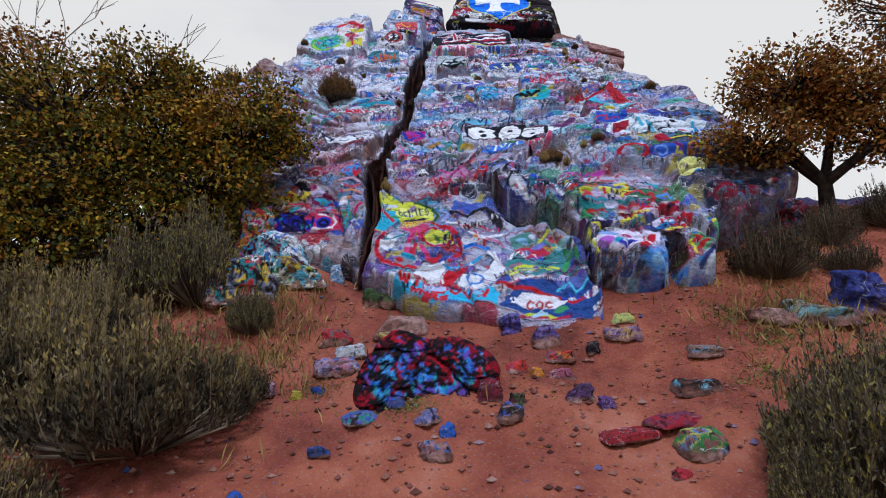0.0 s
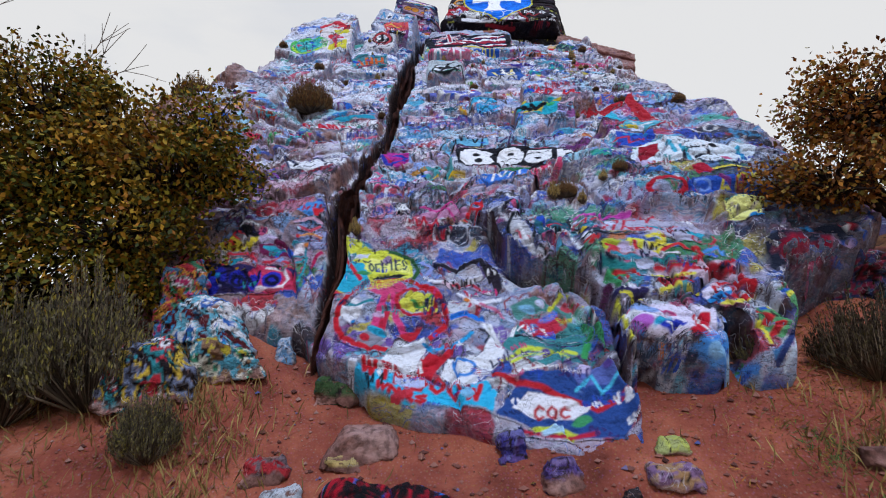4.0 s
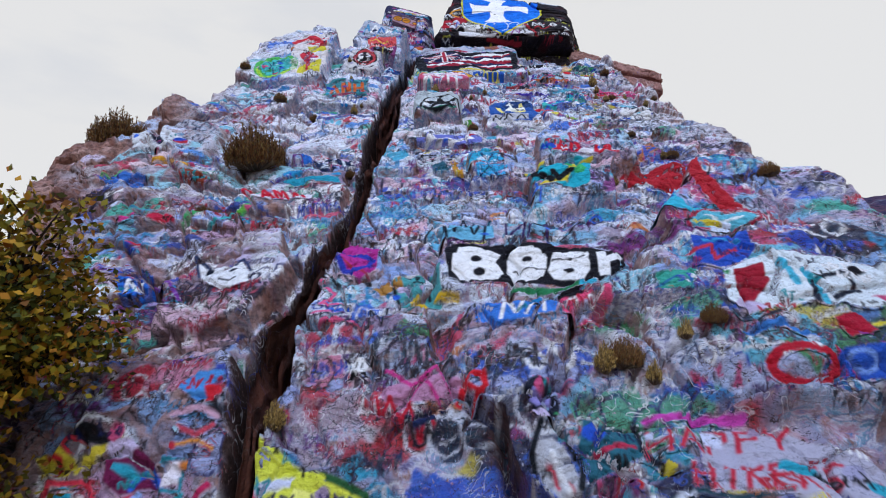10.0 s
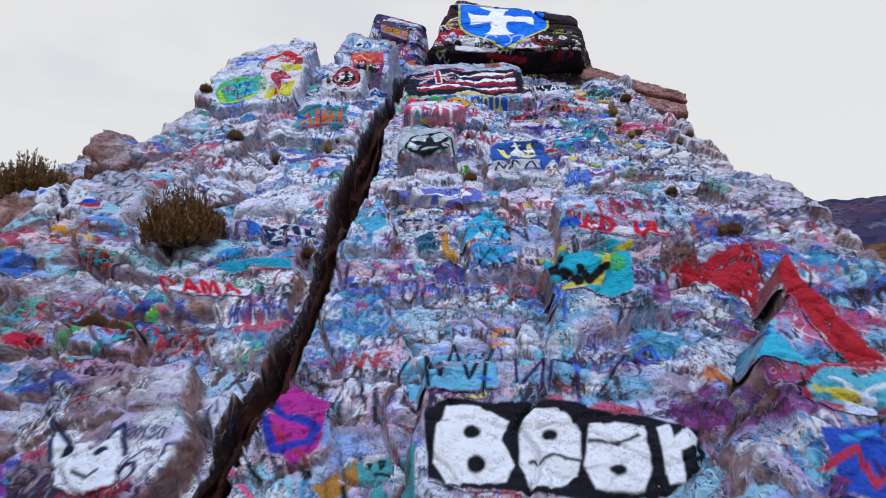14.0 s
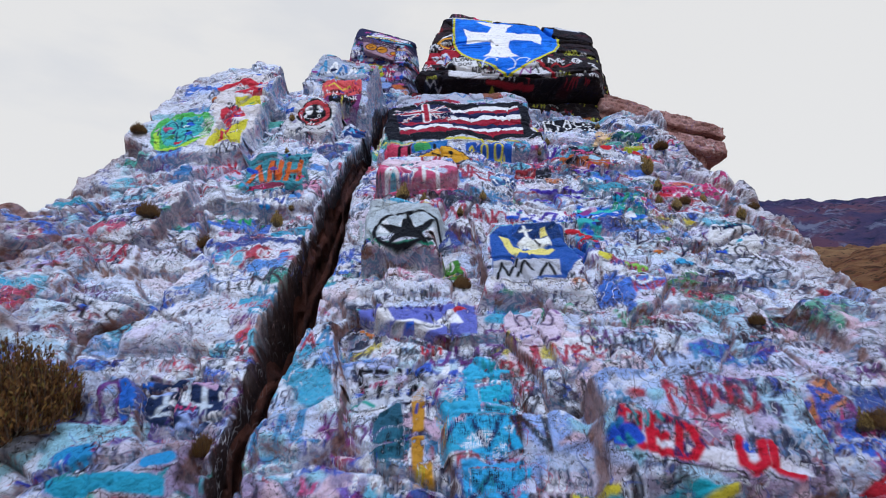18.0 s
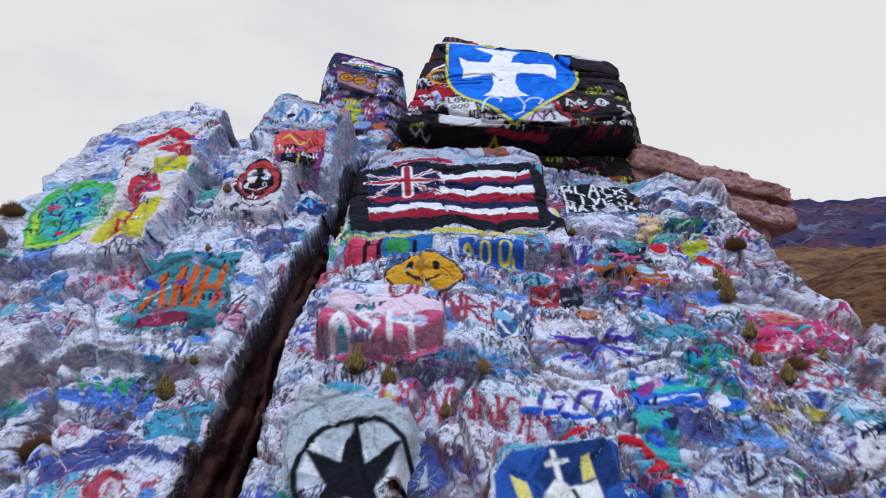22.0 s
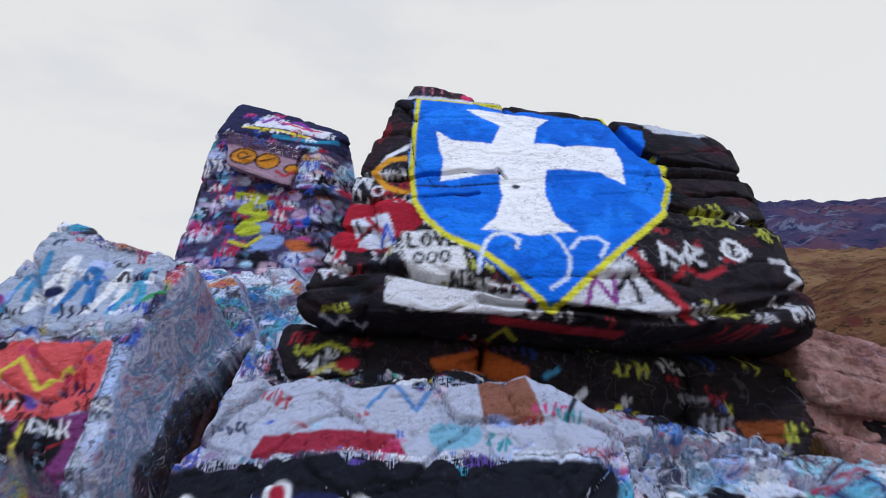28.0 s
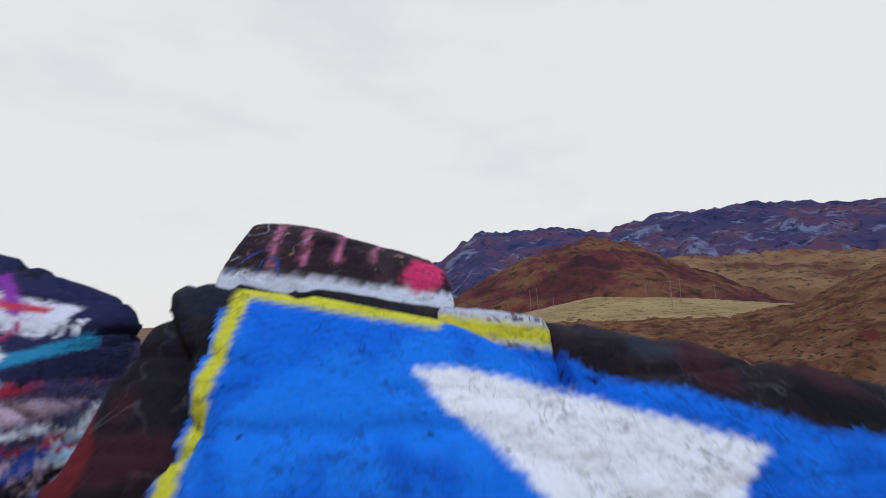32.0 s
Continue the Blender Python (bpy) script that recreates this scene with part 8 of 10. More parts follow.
spray(cv, ONE, [("f", "a88a9c", [(-0.68, 13.92), (0.2, 13.68), (0.2, 13.3), (-0.66, 13.6)]), ("o", "d08a2c", -0.46, 13.74, 0.14, 0.10), ("o", "d08a2c", -0.2, 13.68, 0.13, 0.10), ("o", "d08a2c", 0.08, 13.58, 0.09, 0.06), ("r", "17171d", 0.02, -0.46, 13.74, 0.14, 0.10), ("r", "17171d", 0.02, -0.2, 13.68, 0.13, 0.10), ("r", "17171d", 0.02, 0.08, 13.58, 0.09, 0.06), ("r", "17171d", 0.015, -0.47, 13.75, 0.05, 0.04), ("s", "17171d", 0.015, [(-0.28, 13.68), (-0.12, 13.72)]), ("s", "b8343c", 0.03, [(-0.1, 13.55), (0.0, 13.48), (0.1, 13.55)]), ("s", "2a2430", 0.02, [(-0.5, 13.7), (-0.38, 13.74)])])
join_grids("knob", boulder_grid(KNOB, 0.016, 85, 0.03, k=18.0), PAINTED, from_canvas(cv), pinnacle)

# black-painted rock under the boulder
PLINTH = [(0.35, 16.15, 10.75), (5.0, 15.95, 10.1), (5.1, 16.35, 11.15), (0.45, 16.5, 11.80), (0.5, 18.6, 10.5), (5.3, 18.3, 10.0), (5.3, 18.3, 11.3), (0.6, 18.6, 11.9)]
plinth = new("rock_plinth")
tagged(plinth, "black rock shelf with orange and yellow lettering under the boulder", "rock")
cv = Canvas(np.arange(0.1, 5.4, 0.012), np.arange(9.9, 12.2, 0.012))
cv.c[..., :3], cv.c[..., 3] = rgb("15161d"), 0.965
for k in range(120):
    scribble(cv, rng.uniform(0.5, 4.9), rng.uniform(10.5, 11.7), rng.uniform(0.05, 0.12), rng.randint(2, 4), rgb(rng.choice(["d8dae0", "a02a38", "8a8c98", "b8bc4a", "2a4a9a", "5a3a6a"])), 0.018, rng.uniform(-0.3, 0.1))
spray(cv, ONE, [("f", "b85a28", [(1.6, 11.5), (2.0, 11.55), (2.4, 11.4), (2.35, 11.25), (1.8, 11.2)]), ("s", "e0cc4a", 0.035, [(1.55, 11.25), (1.65, 11.35), (1.75, 11.25)]), ("f", "8a2030", [(1.0, 11.35), (1.5, 11.3), (1.6, 11.05), (1.1, 11.1)]), ("f", "7a2430", [(2.0, 11.15), (2.5, 11.1), (2.45, 10.95), (2.05, 11.0)]),
                ("s", "e6e8ee", 0.05, [(2.42, 11.2), (2.6, 11.1), (2.62, 10.9)]), ("s", "e6e8ee", 0.05, [(2.78, 11.2), (2.6, 11.1)]), ("s", "d8d83a", 0.045, [(2.9, 11.0), (3.0, 11.08), (3.02, 10.95), (3.12, 11.02)]), ("s", "c8cc4a", 0.035, [(3.25, 10.95), (3.32, 10.85), (3.4, 10.93), (3.48, 10.86)]), ("s", "c8cc4a", 0.035, [(3.7, 10.8), (3.85, 10.75), (4.0, 10.72)]),
                ("f", "8a4a28", [(3.8, 10.95), (4.15, 10.95), (4.1, 10.8), (3.85, 10.82)]), ("s", "c8d04a", 0.03, [(0.7, 11.6), (0.85, 11.66), (1.0, 11.6)]), ("s", "d0c86a", 0.03, [(0.75, 11.45), (0.9, 11.5), (1.05, 11.4)]), ("o", "a82a38", 1.0, 11.5, 0.1, 0.06), ("s", "4a9ac8", 0.04, [(2.5, 11.32), (2.6, 11.36)])])
for n, (f0, f1) in enumerate(((0.0, 0.34), (0.325, 0.68), (0.665, 1.0))):
    P8 = np.array(PLINTH)
    lows = [P8[a] + (P8[b] - P8[a]) * f for f, (a, b) in ((f0, (0, 1)), (f1, (0, 1)), (f1, (3, 2)), (f0, (3, 2)), (f0, (4, 5)), (f1, (4, 5)), (f1, (7, 6)), (f0, (7, 6)))]
    join_grids("plinth_block", boulder_grid([tuple(p + (0, 0.07 * (n % 2), 0)) for p in lows], 0.02, 73 + n, 0.06, k=12.0, strata=0.8), PAINTED, from_canvas(cv), plinth)

# bare strata jutting out to the side of the summit
def bare(P):
    c = np.zeros((len(P), 4))
    c[:, :3] = rgb("b88c8a")
    c[:, 3] = np.clip(0.62 - 0.5 * soft_noise(P[:, 0] * 1.3, P[:, 2] * 2.1, 17), 0, 0.85)
    return c


ledge = new("rock_ledge")
tagged(ledge, "bare pink layered ledge beside the summit boulder", "rock")
# stacked layers, each set back or jutting out over the one below
for n, (x0, x1, dy, z0, z1, tip) in enumerate(((4.2, 6.35, 0.10, 0.0, 0.34, 0.0), (4.3, 6.75, -0.10, 0.32, 0.62, 0.0), (4.3, 6.55, 0.06, 0.60, 0.82, 0.04), (4.35, 6.85, -0.05, 0.80, 1.06, 0.0), (4.4, 6.45, 0.12, 1.04, 1.24, 0.05), (4.4, 5.6, 0.22, 1.22, 1.40, 0.06))):
    fall = 0.27
    zb, zt = 10.28 + z0, 10.28 + z1
    y0, y1 = 15.95 + dy + 0.28 * z0, 18.3
    a, b = fall * (x0 - 4.3), fall * (x1 - 4.3)
    c8 = [(x0, y0, zb - a), (x1, y0 + 0.15, zb - b), (x1 - tip, y0 + 0.2, zt - b), (x0, y0 + 0.08, zt - a), (x0, y1, zb - a - 0.4), (x1 - 0.2, y1, zb - b - 0.3), (x1 - 0.2, y1, zt - b - 0.2), (x0, y1, zt - a - 0.2)]
    join_grids("layer", boulder_grid(c8, 0.026, 97 + n, 0.028, k=24.0, strata=1.2), PAINTED, bare, ledge)



# ---- ground ----
DIRT = dirt()
gx = np.concatenate((-np.geomspace(14, 3200, 40)[::-1], np.arange(-13.9, 14, 0.11), np.geomspace(14, 3200, 40)))
gy = np.concatenate((-np.geomspace(7, 3200, 36)[::-1], np.arange(-6.9, 16, 0.11), np.geomspace(16, 3500, 60)))
GX, GY = np.meshgrid(gx, gy)
ground = sheet("ground", np.stack((GX, GY, dirt_z(GX, GY)), -1).reshape(-1, 3), len(gy), len(gx), DIRT)
tagged(ground, "bare red dirt slope with grit and small stones", "ground", kind="structure")


def dz(x, y):
    return float(dirt_z(np.array([float(x)]), np.array([float(y)]))[0])


# ---- distance: seen from the summit, by bearing and height in degrees ----
HUB = (2.2, 16.3, 14.1)


def hills(name, label, category, rows, az0, az1, n_az, material, grain, seed, kind=""):
    """Ground between rings about the summit: each row has a distance and heights (in degrees) by bearing."""
    az = np.radians(np.linspace(az0, az1, n_az))
    rows = [(rows[0][0] * 0.95, [(a, e - 3.5) for a, e in rows[0][1]])] + rows
    rr, zz = [], []
    for (r0, p0), (r1, p1) in zip(rows, rows[1:]):
        for k in range(14):
            f = k / 14
            rr.append(r0 * (r1 / r0) ** f)
            h0 = r0 * np.tan(np.radians(np.interp(np.degrees(az), [p[0] for p in p0], [p[1] for p in p0])))
            h1 = r1 * np.tan(np.radians(np.interp(np.degrees(az), [p[0] for p in p1], [p[1] for p in p1])))
            zz.append(h0 + (h1 - h0) * f)
    rr, zz = np.array(rr), np.array(zz)
    A, R = np.meshgrid(az, rr)
    X, Y = HUB[0] + R * np.sin(A), HUB[1] + R * np.cos(A)
    ridge = 1 - np.abs(fbm(X / (grain * 6), Y / (grain * 6), seed, 5, 0.55))
    Z = HUB[2] + zz + (ridge - 0.6) * grain * 0.9 + 0.25 * grain * fbm(X / grain, Y / grain, seed + 9, 4)
    ob = sheet(name, np.stack((X, Y, Z), -1).reshape(-1, 3), len(rr), n_az, material)
    return tagged(ob, label, category, kind=kind)


def hill_mat(name, stops, scale, rock=None, trees=None):
    m = Mat(name, 1.0, 0.05)
    c = m.ramp(m.noise(scale, 7, 0.62), *stops)
    if rock:
        c = m.mix(m.ramp(m.noise(scale * 0.9, 8, 0.68, 0.6, (1.6, 1.6, 0.5)), (0.54, 0.0), (0.62, 0.9)), c, rgb(rock))
    if trees:
        c = m.mix(m.ramp(m.noise(scale * 5, 5, 0.7), (0.56, 0.0), (0.60, 0.9)), c, rgb(trees))
    m.bump(m.noise(scale * 5, 8, 0.7), 0.8, 2.0 / scale * 0.12)
    return m.done(c)


# distance haze is put into the mountain colours as blue-violet
MOUNT = hill_mat("hazed_mountain", ((0.36, rgb("303454")), (0.5, rgb("483e5a")), (0.62, rgb("5e4252"))), 0.006, "70748a", "262c44")
REDHILL = hill_mat("red_hill_brush", ((0.36, rgb("40222a")), (0.5, rgb("5e3232")), (0.6, rgb("74503a")), (0.7, rgb("565030"))), 0.016, "6a4a34", "33301f")
TANHILL = hill_mat("tan_hill_grass", ((0.36, rgb("6e4c3a")), (0.5, rgb("8a6a4c")), (0.66, rgb("5e3c32"))), 0.010, None, "44382a")
FIELD = hill_mat("dry_field", ((0.38, rgb("8c7450")), (0.6, rgb("a08a60"))), 0.03, None, "5e4630")
SCRUB = hill_mat("scrub_slope", ((0.36, rgb("40281f")), (0.5, rgb("68462f")), (0.64, rgb("7a5a40"))), 0.12, "5a2e2a", "33281c")
hills("mountain_range", "distant brown mountain range with grey cliffs, tinted blue for haze", "mountain",
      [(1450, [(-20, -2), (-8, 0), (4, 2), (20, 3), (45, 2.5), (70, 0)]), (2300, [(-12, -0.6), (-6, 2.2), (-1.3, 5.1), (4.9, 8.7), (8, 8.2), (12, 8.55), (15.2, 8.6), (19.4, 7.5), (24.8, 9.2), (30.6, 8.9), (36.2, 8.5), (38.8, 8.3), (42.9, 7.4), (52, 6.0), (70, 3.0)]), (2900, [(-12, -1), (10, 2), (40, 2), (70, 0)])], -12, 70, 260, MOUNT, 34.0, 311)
hills("tan_hill", "rolling tan grass hills below the mountains", "hill",
      [(760, [(18, -1), (26, 0.5), (45, -0.5), (70, -1.5)]), (1050, [(18, 1), (22, 3.4), (25.9, 4.2), (33, 3.9), (39, 3.6), (44, 3.0), (55, 3.4), (70, 2.5)]), (1350, [(18, 0), (40, 1), (70, 0)])], 18, 70, 160, TANHILL, 9.0, 331)
hills("red_hill", "red-brown brush-covered hill with a rocky top", "hill",
      [(430, [(-6, -2.5), (2, -1.0), (10, 0.2), (17, 0.7), (26, 0.2), (34, -1.2), (45, -3)]), (650, [(-6, -1.8), (0, 0.6), (4.5, 2.9), (10.5, 5.6), (14, 6.6), (17, 7.5), (21.1, 6.3), (25, 4.2), (28.4, 2.5), (34.2, -0.9), (45, -3.5)]), (850, [(-6, -4), (17, 2), (45, -4)])], -6, 45, 200, REDHILL, 7.0, 351)
hills("field", "flat dry yellow field before the hill", "field", [(270, [(8, -2.6), (20, -2.0), (38, -2.6)]), (300, [(8, -1.7), (20, -1.5), (38, -2.0)]), (440, [(8, -1.0), (14, 0.1), (17, 0.6), (26, 0.0), (34, -1.0), (38, -1.4)])], 9, 36, 60, FIELD, 0.6, 371)
hills("valley_slope", "brown scrub slope with red broken rock", "hillside", [(70, [(-20, -14), (60, -14), (80, -16)]), (110, [(-20, -8), (10, -7.0), (30, -6.4), (41, -4.4), (55, -2.5), (80, -6)]), (180, [(-20, -5), (14, -3.6), (30, -3.4), (36, -2.0), (41, 0.2), (50, 1.6), (80, -3)]), (290, [(-20, -3.4), (14, -1.9), (30, -2.2), (36, -1.0), (42, 2.0), (55, 2.6), (80, -2)])], -14, 80, 200, SCRUB, 2.6, 391)

WOOD = Mat("grey_pole_wood", 0.9)
WOOD = WOOD.done(WOOD.ramp(WOOD.noise(3, 4), (0.4, rgb("6a5f58")), (0.6, rgb("857a70"))))


def ring_tube(path, radii, sides=6):
    """Places and faces of a tapered tube along a path."""
    path = np.array(path, float)
    vs, fs = [], []
    for k, p in enumerate(path):
        t = path[min(k + 1, len(path) - 1)] - path[max(k - 1, 0)]
        t = t / (np.linalg.norm(t) + 1e-9)
        a = np.cross(t, (0.31, 0.9, 0.2))
        a /= np.linalg.norm(a)
        b = np.cross(t, a)
        for s in range(sides):
            w = 2 * math.pi * s / sides
            vs.append(p + radii[k] * (a * math.cos(w) + b * math.sin(w)))
        if k:
            for s in range(sides):
                n = (k - 1) * sides
                fs.append((n + s, n + (s + 1) % sides, n + sides + (s + 1) % sides, n + sides + s))
    return vs, fs


def mesh_of(name, verts, faces, material, parent=None, smooth=False):
    me = bpy.data.meshes.new(name)
    me.from_pydata([tuple(v) for v in verts], [], faces)
    if smooth:
        me.polygons.foreach_set("use_smooth", np.ones(len(faces), bool))
    me.materials.append(material)
    ob = new(name, me)
    if parent:
        ob.parent = parent
    return ob


def gather(pieces):
    vs, fs = [], []
    for v, f in pieces:
        n = len(vs)
        vs.extend(v)
        fs.extend(tuple(i + n for i in face) for face in f)
    return vs, fs


def power_pole(az, el, r, high, arms):
    x, y, z = HUB[0] + r * math.sin(radians(az)), HUB[1] + r * math.cos(radians(az)), HUB[2] + r * math.tan(radians(el))
    root = new("power_pole")
    root.location = (x, y, z - 1.0)
    tagged(root, "tall wooden power pole standing in the field", "power pole", "power poles")
    pole = mesh_of("pole", *ring_tube([(0, 0, 0), (0, 0, high)], [0.22, 0.16]), WOOD, root)
    for h in arms:
        mesh_of("crossarm", *ring_tube([(-2.4, 0, h), (2.4, 0, h)], [0.12, 0.12]), WOOD, pole)


for az, el, r, high, arms in ((24.85, -1.0, 330, 18, (16.4,)), (25.75, -0.9, 330, 18, (16.4,)), (10.05, -0.7, 380, 17, ()), (10.85, -0.6, 380, 17, ()), (22.4, 0.4, 420, 10, (9.0,)), (28.9, -0.1, 420, 10, (9.0,)), (12.6, -0.2, 400, 8, ())):
    power_pole(az, el, r, high, arms)


# ---- plants ----
def kites(centres, along, across, length, width):
    """Small leaves: one bent kite each, joined."""
    n = len(centres)
    L, W = along * length[:, None], across * width[:, None]
    up = np.cross(along, across) * (length * 0.12)[:, None]
    v = np.stack((centres - L * 0.5, centres + W * 0.5 + up, centres + L * 0.5, centres - W * 0.5 + up), 1).reshape(-1, 3)
    i = np.arange(n) * 4
    return v, np.stack((i, i + 1, i + 2, i + 3), 1)


def quads_mesh(name, v, q, material, parent=None):
    me = bpy.data.meshes.new(name)
    me.vertices.add(len(v))
    me.vertices.foreach_set("co", v.astype(np.float32).ravel())
    me.loops.add(q.size)
    me.loops.foreach_set("vertex_index", q.astype(np.int32).ravel())
    me.polygons.add(len(q))
    me.polygons.foreach_set("loop_start", np.arange(0, q.size, 4, dtype=np.int32))
    me.update(calc_edges=True)
    me.materials.append(material)
    ob = new(name, me)
    if parent:
        ob.parent = parent
    return ob


def leaf_mat(name, stops, thin=0.25):
    m = Mat(name, 0.75, 0.2)
    c = m.ramp(m.island(), *stops)
    c = m.mix(m.ramp(m.noise(1.6, 3), (0.40, 0.0), (0.62, 0.55)), c, m.ramp(m.island(), *[(p, tuple(0.5 * v for v in col)) for p, col in stops]))
    if "oak" in name:
        # whole boughs turn at different times
        turn = m.ramp(m.noise(0.9, 4), (0.52, 0.0), (0.66, 0.35 if "olive" in name else 0.2))
        c = m.mix(turn, c, m.ramp(m.island(), (0.0, rgb("6a4a18")), (0.4, rgb("a8782a")), (0.75, rgb("b8862c")), (1.0, rgb("8a4c1c"))))
    return m.done(c)


def bark_mat():
    m = Mat("dark_bark", 0.95, 0.1)
    m.bump(m.noise(30, 6, 0.7, 0, (1, 1, 0.3)), 0.8, 0.03)
    return m.done(m.ramp(m.noise(9, 6), (0.35, rgb("1d1714")), (0.65, rgb("3c322c"))))


BARK = bark_mat()
OAK_A = leaf_mat("oak_leaves_olive", ((0.0, rgb("222a0e")), (0.25, rgb("464c16")), (0.5, rgb("7a701a")), (0.75, rgb("a27c1e")), (0.93, rgb("905a1c")), (1.0, rgb("3e2a12"))))
OAK_B = leaf_mat("oak_leaves_brown", ((0.0, rgb("50301a")), (0.35, rgb("86501e")), (0.65, rgb("a46a22")), (0.88, rgb("7e7030")), (1.0, rgb("544c24"))))
def sage_mat():
    """Dull grey-brown below, straw-yellow towards the flowering tips."""
    m = Mat("sage_leaves", 0.85, 0.1)
    low = m.ramp(m.island(), (0.0, rgb("2a241e")), (0.4, rgb("3e372c")), (0.8, rgb("564c3a")), (1.0, rgb("4a4832")))
    top = m.ramp(m.island(), (0.0, rgb("6e6046")), (0.5, rgb("7c6c48")), (1.0, rgb("98844a")))
    z = m.n.new("ShaderNodeSeparateXYZ")
    m.l.new(m.co, z.inputs[0])
    tip = m.math("ADD", z.outputs["Z"], m.math("MULTIPLY", m.math("SUBTRACT", m.noise(2.2, 3), 0.5), 0.9))
    return m.done(m.mix(m.ramp(tip, (0.32, 0.0), (0.66, 1.0)), low, top))


SAGE = sage_mat()
SAGE_OLD = leaf_mat("sage_leaves_dry", ((0.0, rgb("38322a")), (0.35, rgb("5e5544")), (0.65, rgb("746a4e")), (0.88, rgb("8a8044")), (1.0, rgb("9a8c42"))))
SAGE_WOOD = leaf_mat("sage_stems", ((0.0, rgb("3c3028")), (0.6, rgb("6c5c4c")), (1.0, rgb("8e7e68"))))
DRY = leaf_mat("dry_stalks", ((0.0, rgb("5a4628")), (0.5, rgb("8a7040")), (1.0, rgb("a48c56"))))
STRAW = leaf_mat("straw_blades", ((0.0, rgb("6e5a34")), (0.5, rgb("a88c50")), (1.0, rgb("c0a468"))))
RUSSET = leaf_mat("russet_twigs", ((0.0, rgb("4e3424")), (0.5, rgb("7a5434")), (0.85, rgb("8e6a3c")), (1.0, rgb("7a743e"))))
BRUSH = leaf_mat("dark_brush_twigs", ((0.0, rgb("2a201a")), (0.5, rgb("46382a")), (0.85, rgb("564a2e")), (1.0, rgb("5e5430"))))
GREEN = leaf_mat("low_green_leaves", ((0.0, rgb("2a4422")), (0.5, rgb("466a34")), (0.8, rgb("628440")), (1.0, rgb("b09a40"))))


def oak(x, y, z, crowns, leaves, mat, label, seed, leaf=0.062, bare_top=False):
    """A small oak: forked dark trunk, limbs to each mass of the crown, and clumps of single leaves with gaps between."""
    r = np.random.RandomState(seed)
    root = new("oak_tree")
    root.location = (x, y, z)
    tagged(root, label, "tree")
    pieces, cs, al, ac, ln = [], [], [], [], []
    fork = np.array((0.05, 0.0, 0.55))
    pieces.append(ring_tube([(0, 0, -0.25), (0.06, 0.02, 0.25), fork], [0.13, 0.10, 0.085], 7))
    total = sum(a * b * c for _, _, _, a, b, c in crowns)
    for cx, cy, cz, a, b, c in crowns:
        hub = np.array((cx, cy, cz - 0.4 * c))
        mid = (fork + hub) / 2 + r.uniform(-0.18, 0.18, 3)
        pieces.append(ring_tube([fork, mid, hub], [0.075, 0.055, 0.04], 6))
        clumps = max(10, int(leaves * a * b * c / total / 46))
        for _ in range(clumps):
            d = r.normal(size=3)
            d /= np.linalg.norm(d)
            tip = np.array((cx, cy, cz)) + d * np.array((a, b, c)) * r.uniform(0.45, 1.02) ** 0.6
            tip[2] = max(tip[2], cz - 0.75 * c)
            bend = (hub + tip) / 2 + r.uniform(-0.12, 0.12, 3)
            pieces.append(ring_tube([hub, bend, tip], [0.022, 0.013, 0.004], 4))
            n = r.randint(30, 62)
            rad = r.uniform(0.12, 0.22)
            p = tip + np.clip(r.normal(size=(n, 3)), -1.5, 1.5) * rad * np.array((0.8, 0.8, 0.55))
            t = r.normal(size=(n, 3)) + d * 0.8
            t /= np.linalg.norm(t, axis=1)[:, None]
            s = np.cross(t, r.normal(size=(n, 3)))
            s /= np.linalg.norm(s, axis=1)[:, None]
            cs.append(p), al.append(t), ac.append(s), ln.append(r.uniform(0.7, 1.3, n) * leaf)
    mesh_of("trunk", *gather(pieces), BARK, root, True)
    ln = np.concatenate(ln)
    v, q = kites(np.concatenate(cs), np.concatenate(al), np.concatenate(ac), ln, ln * 0.62)
    quads_mesh("crown", v, q, mat, root)
    return root


oak(-3.35, 6.75, dz(-3.35, 6.75), [(-0.70, -0.1, 2.80, 0.62, 0.6, 0.62), (0.10, -0.1, 2.38, 0.62, 0.6, 0.52), (0.7, -0.15, 1.90, 0.75, 0.7, 0.5), (-0.5, -0.2, 1.9, 0.95, 0.75, 0.6), (0.2, -0.35, 1.25, 1.0, 0.6, 0.4), (0.98, 0.05, 2.44, 0.5, 0.45, 0.45), (1.00, 0.1, 1.84, 0.5, 0.45, 0.40), (0.45, -0.1, 0.75, 0.85, 0.5, 0.45), (-0.5, -0.5, 0.7, 0.9, 0.6, 0.5)], 30000, OAK_A, "olive and orange scrub oak leaning over the rock's foot", 5)
oak(-4.9, 6.2, dz(-4.9, 6.2), [(0.0, 0.0, 2.3, 1.0, 0.8, 0.6), (0.5, -0.2, 1.5, 1.0, 0.8, 0.6), (-0.6, 0.1, 1.5, 1.0, 0.8, 0.7), (0.1, -0.4, 0.8, 1.2, 0.8, 0.5), (0.3, -0.6, 0.35, 1.1, 0.6, 0.4)], 24000, OAK_A, "spreading scrub oak with turning autumn leaves", 6)
oak(-6.3, 7.4, dz(-6.3, 7.4), [(0.0, 0.0, 3.0, 0.9, 0.8, 0.7), (0.3, 0.0, 1.8, 1.1, 0.9, 0.8)], 6000, OAK_B, "brown-leaved scrub oak at the back of the thicket", 7)
oak(5.2, 6.5, dz(5.2, 6.5), [(-0.85, -0.1, 1.15, 0.7, 0.6, 0.35), (-0.35, -0.1, 1.95, 0.8, 0.7, 0.45), (0.45, 0.0, 1.75, 0.85, 0.7, 0.45), (0.9, -0.2, 1.15, 0.8, 0.6, 0.4)], 17000, OAK_B, "crooked brown-leaved oak beside the rock", 8, 0.058)
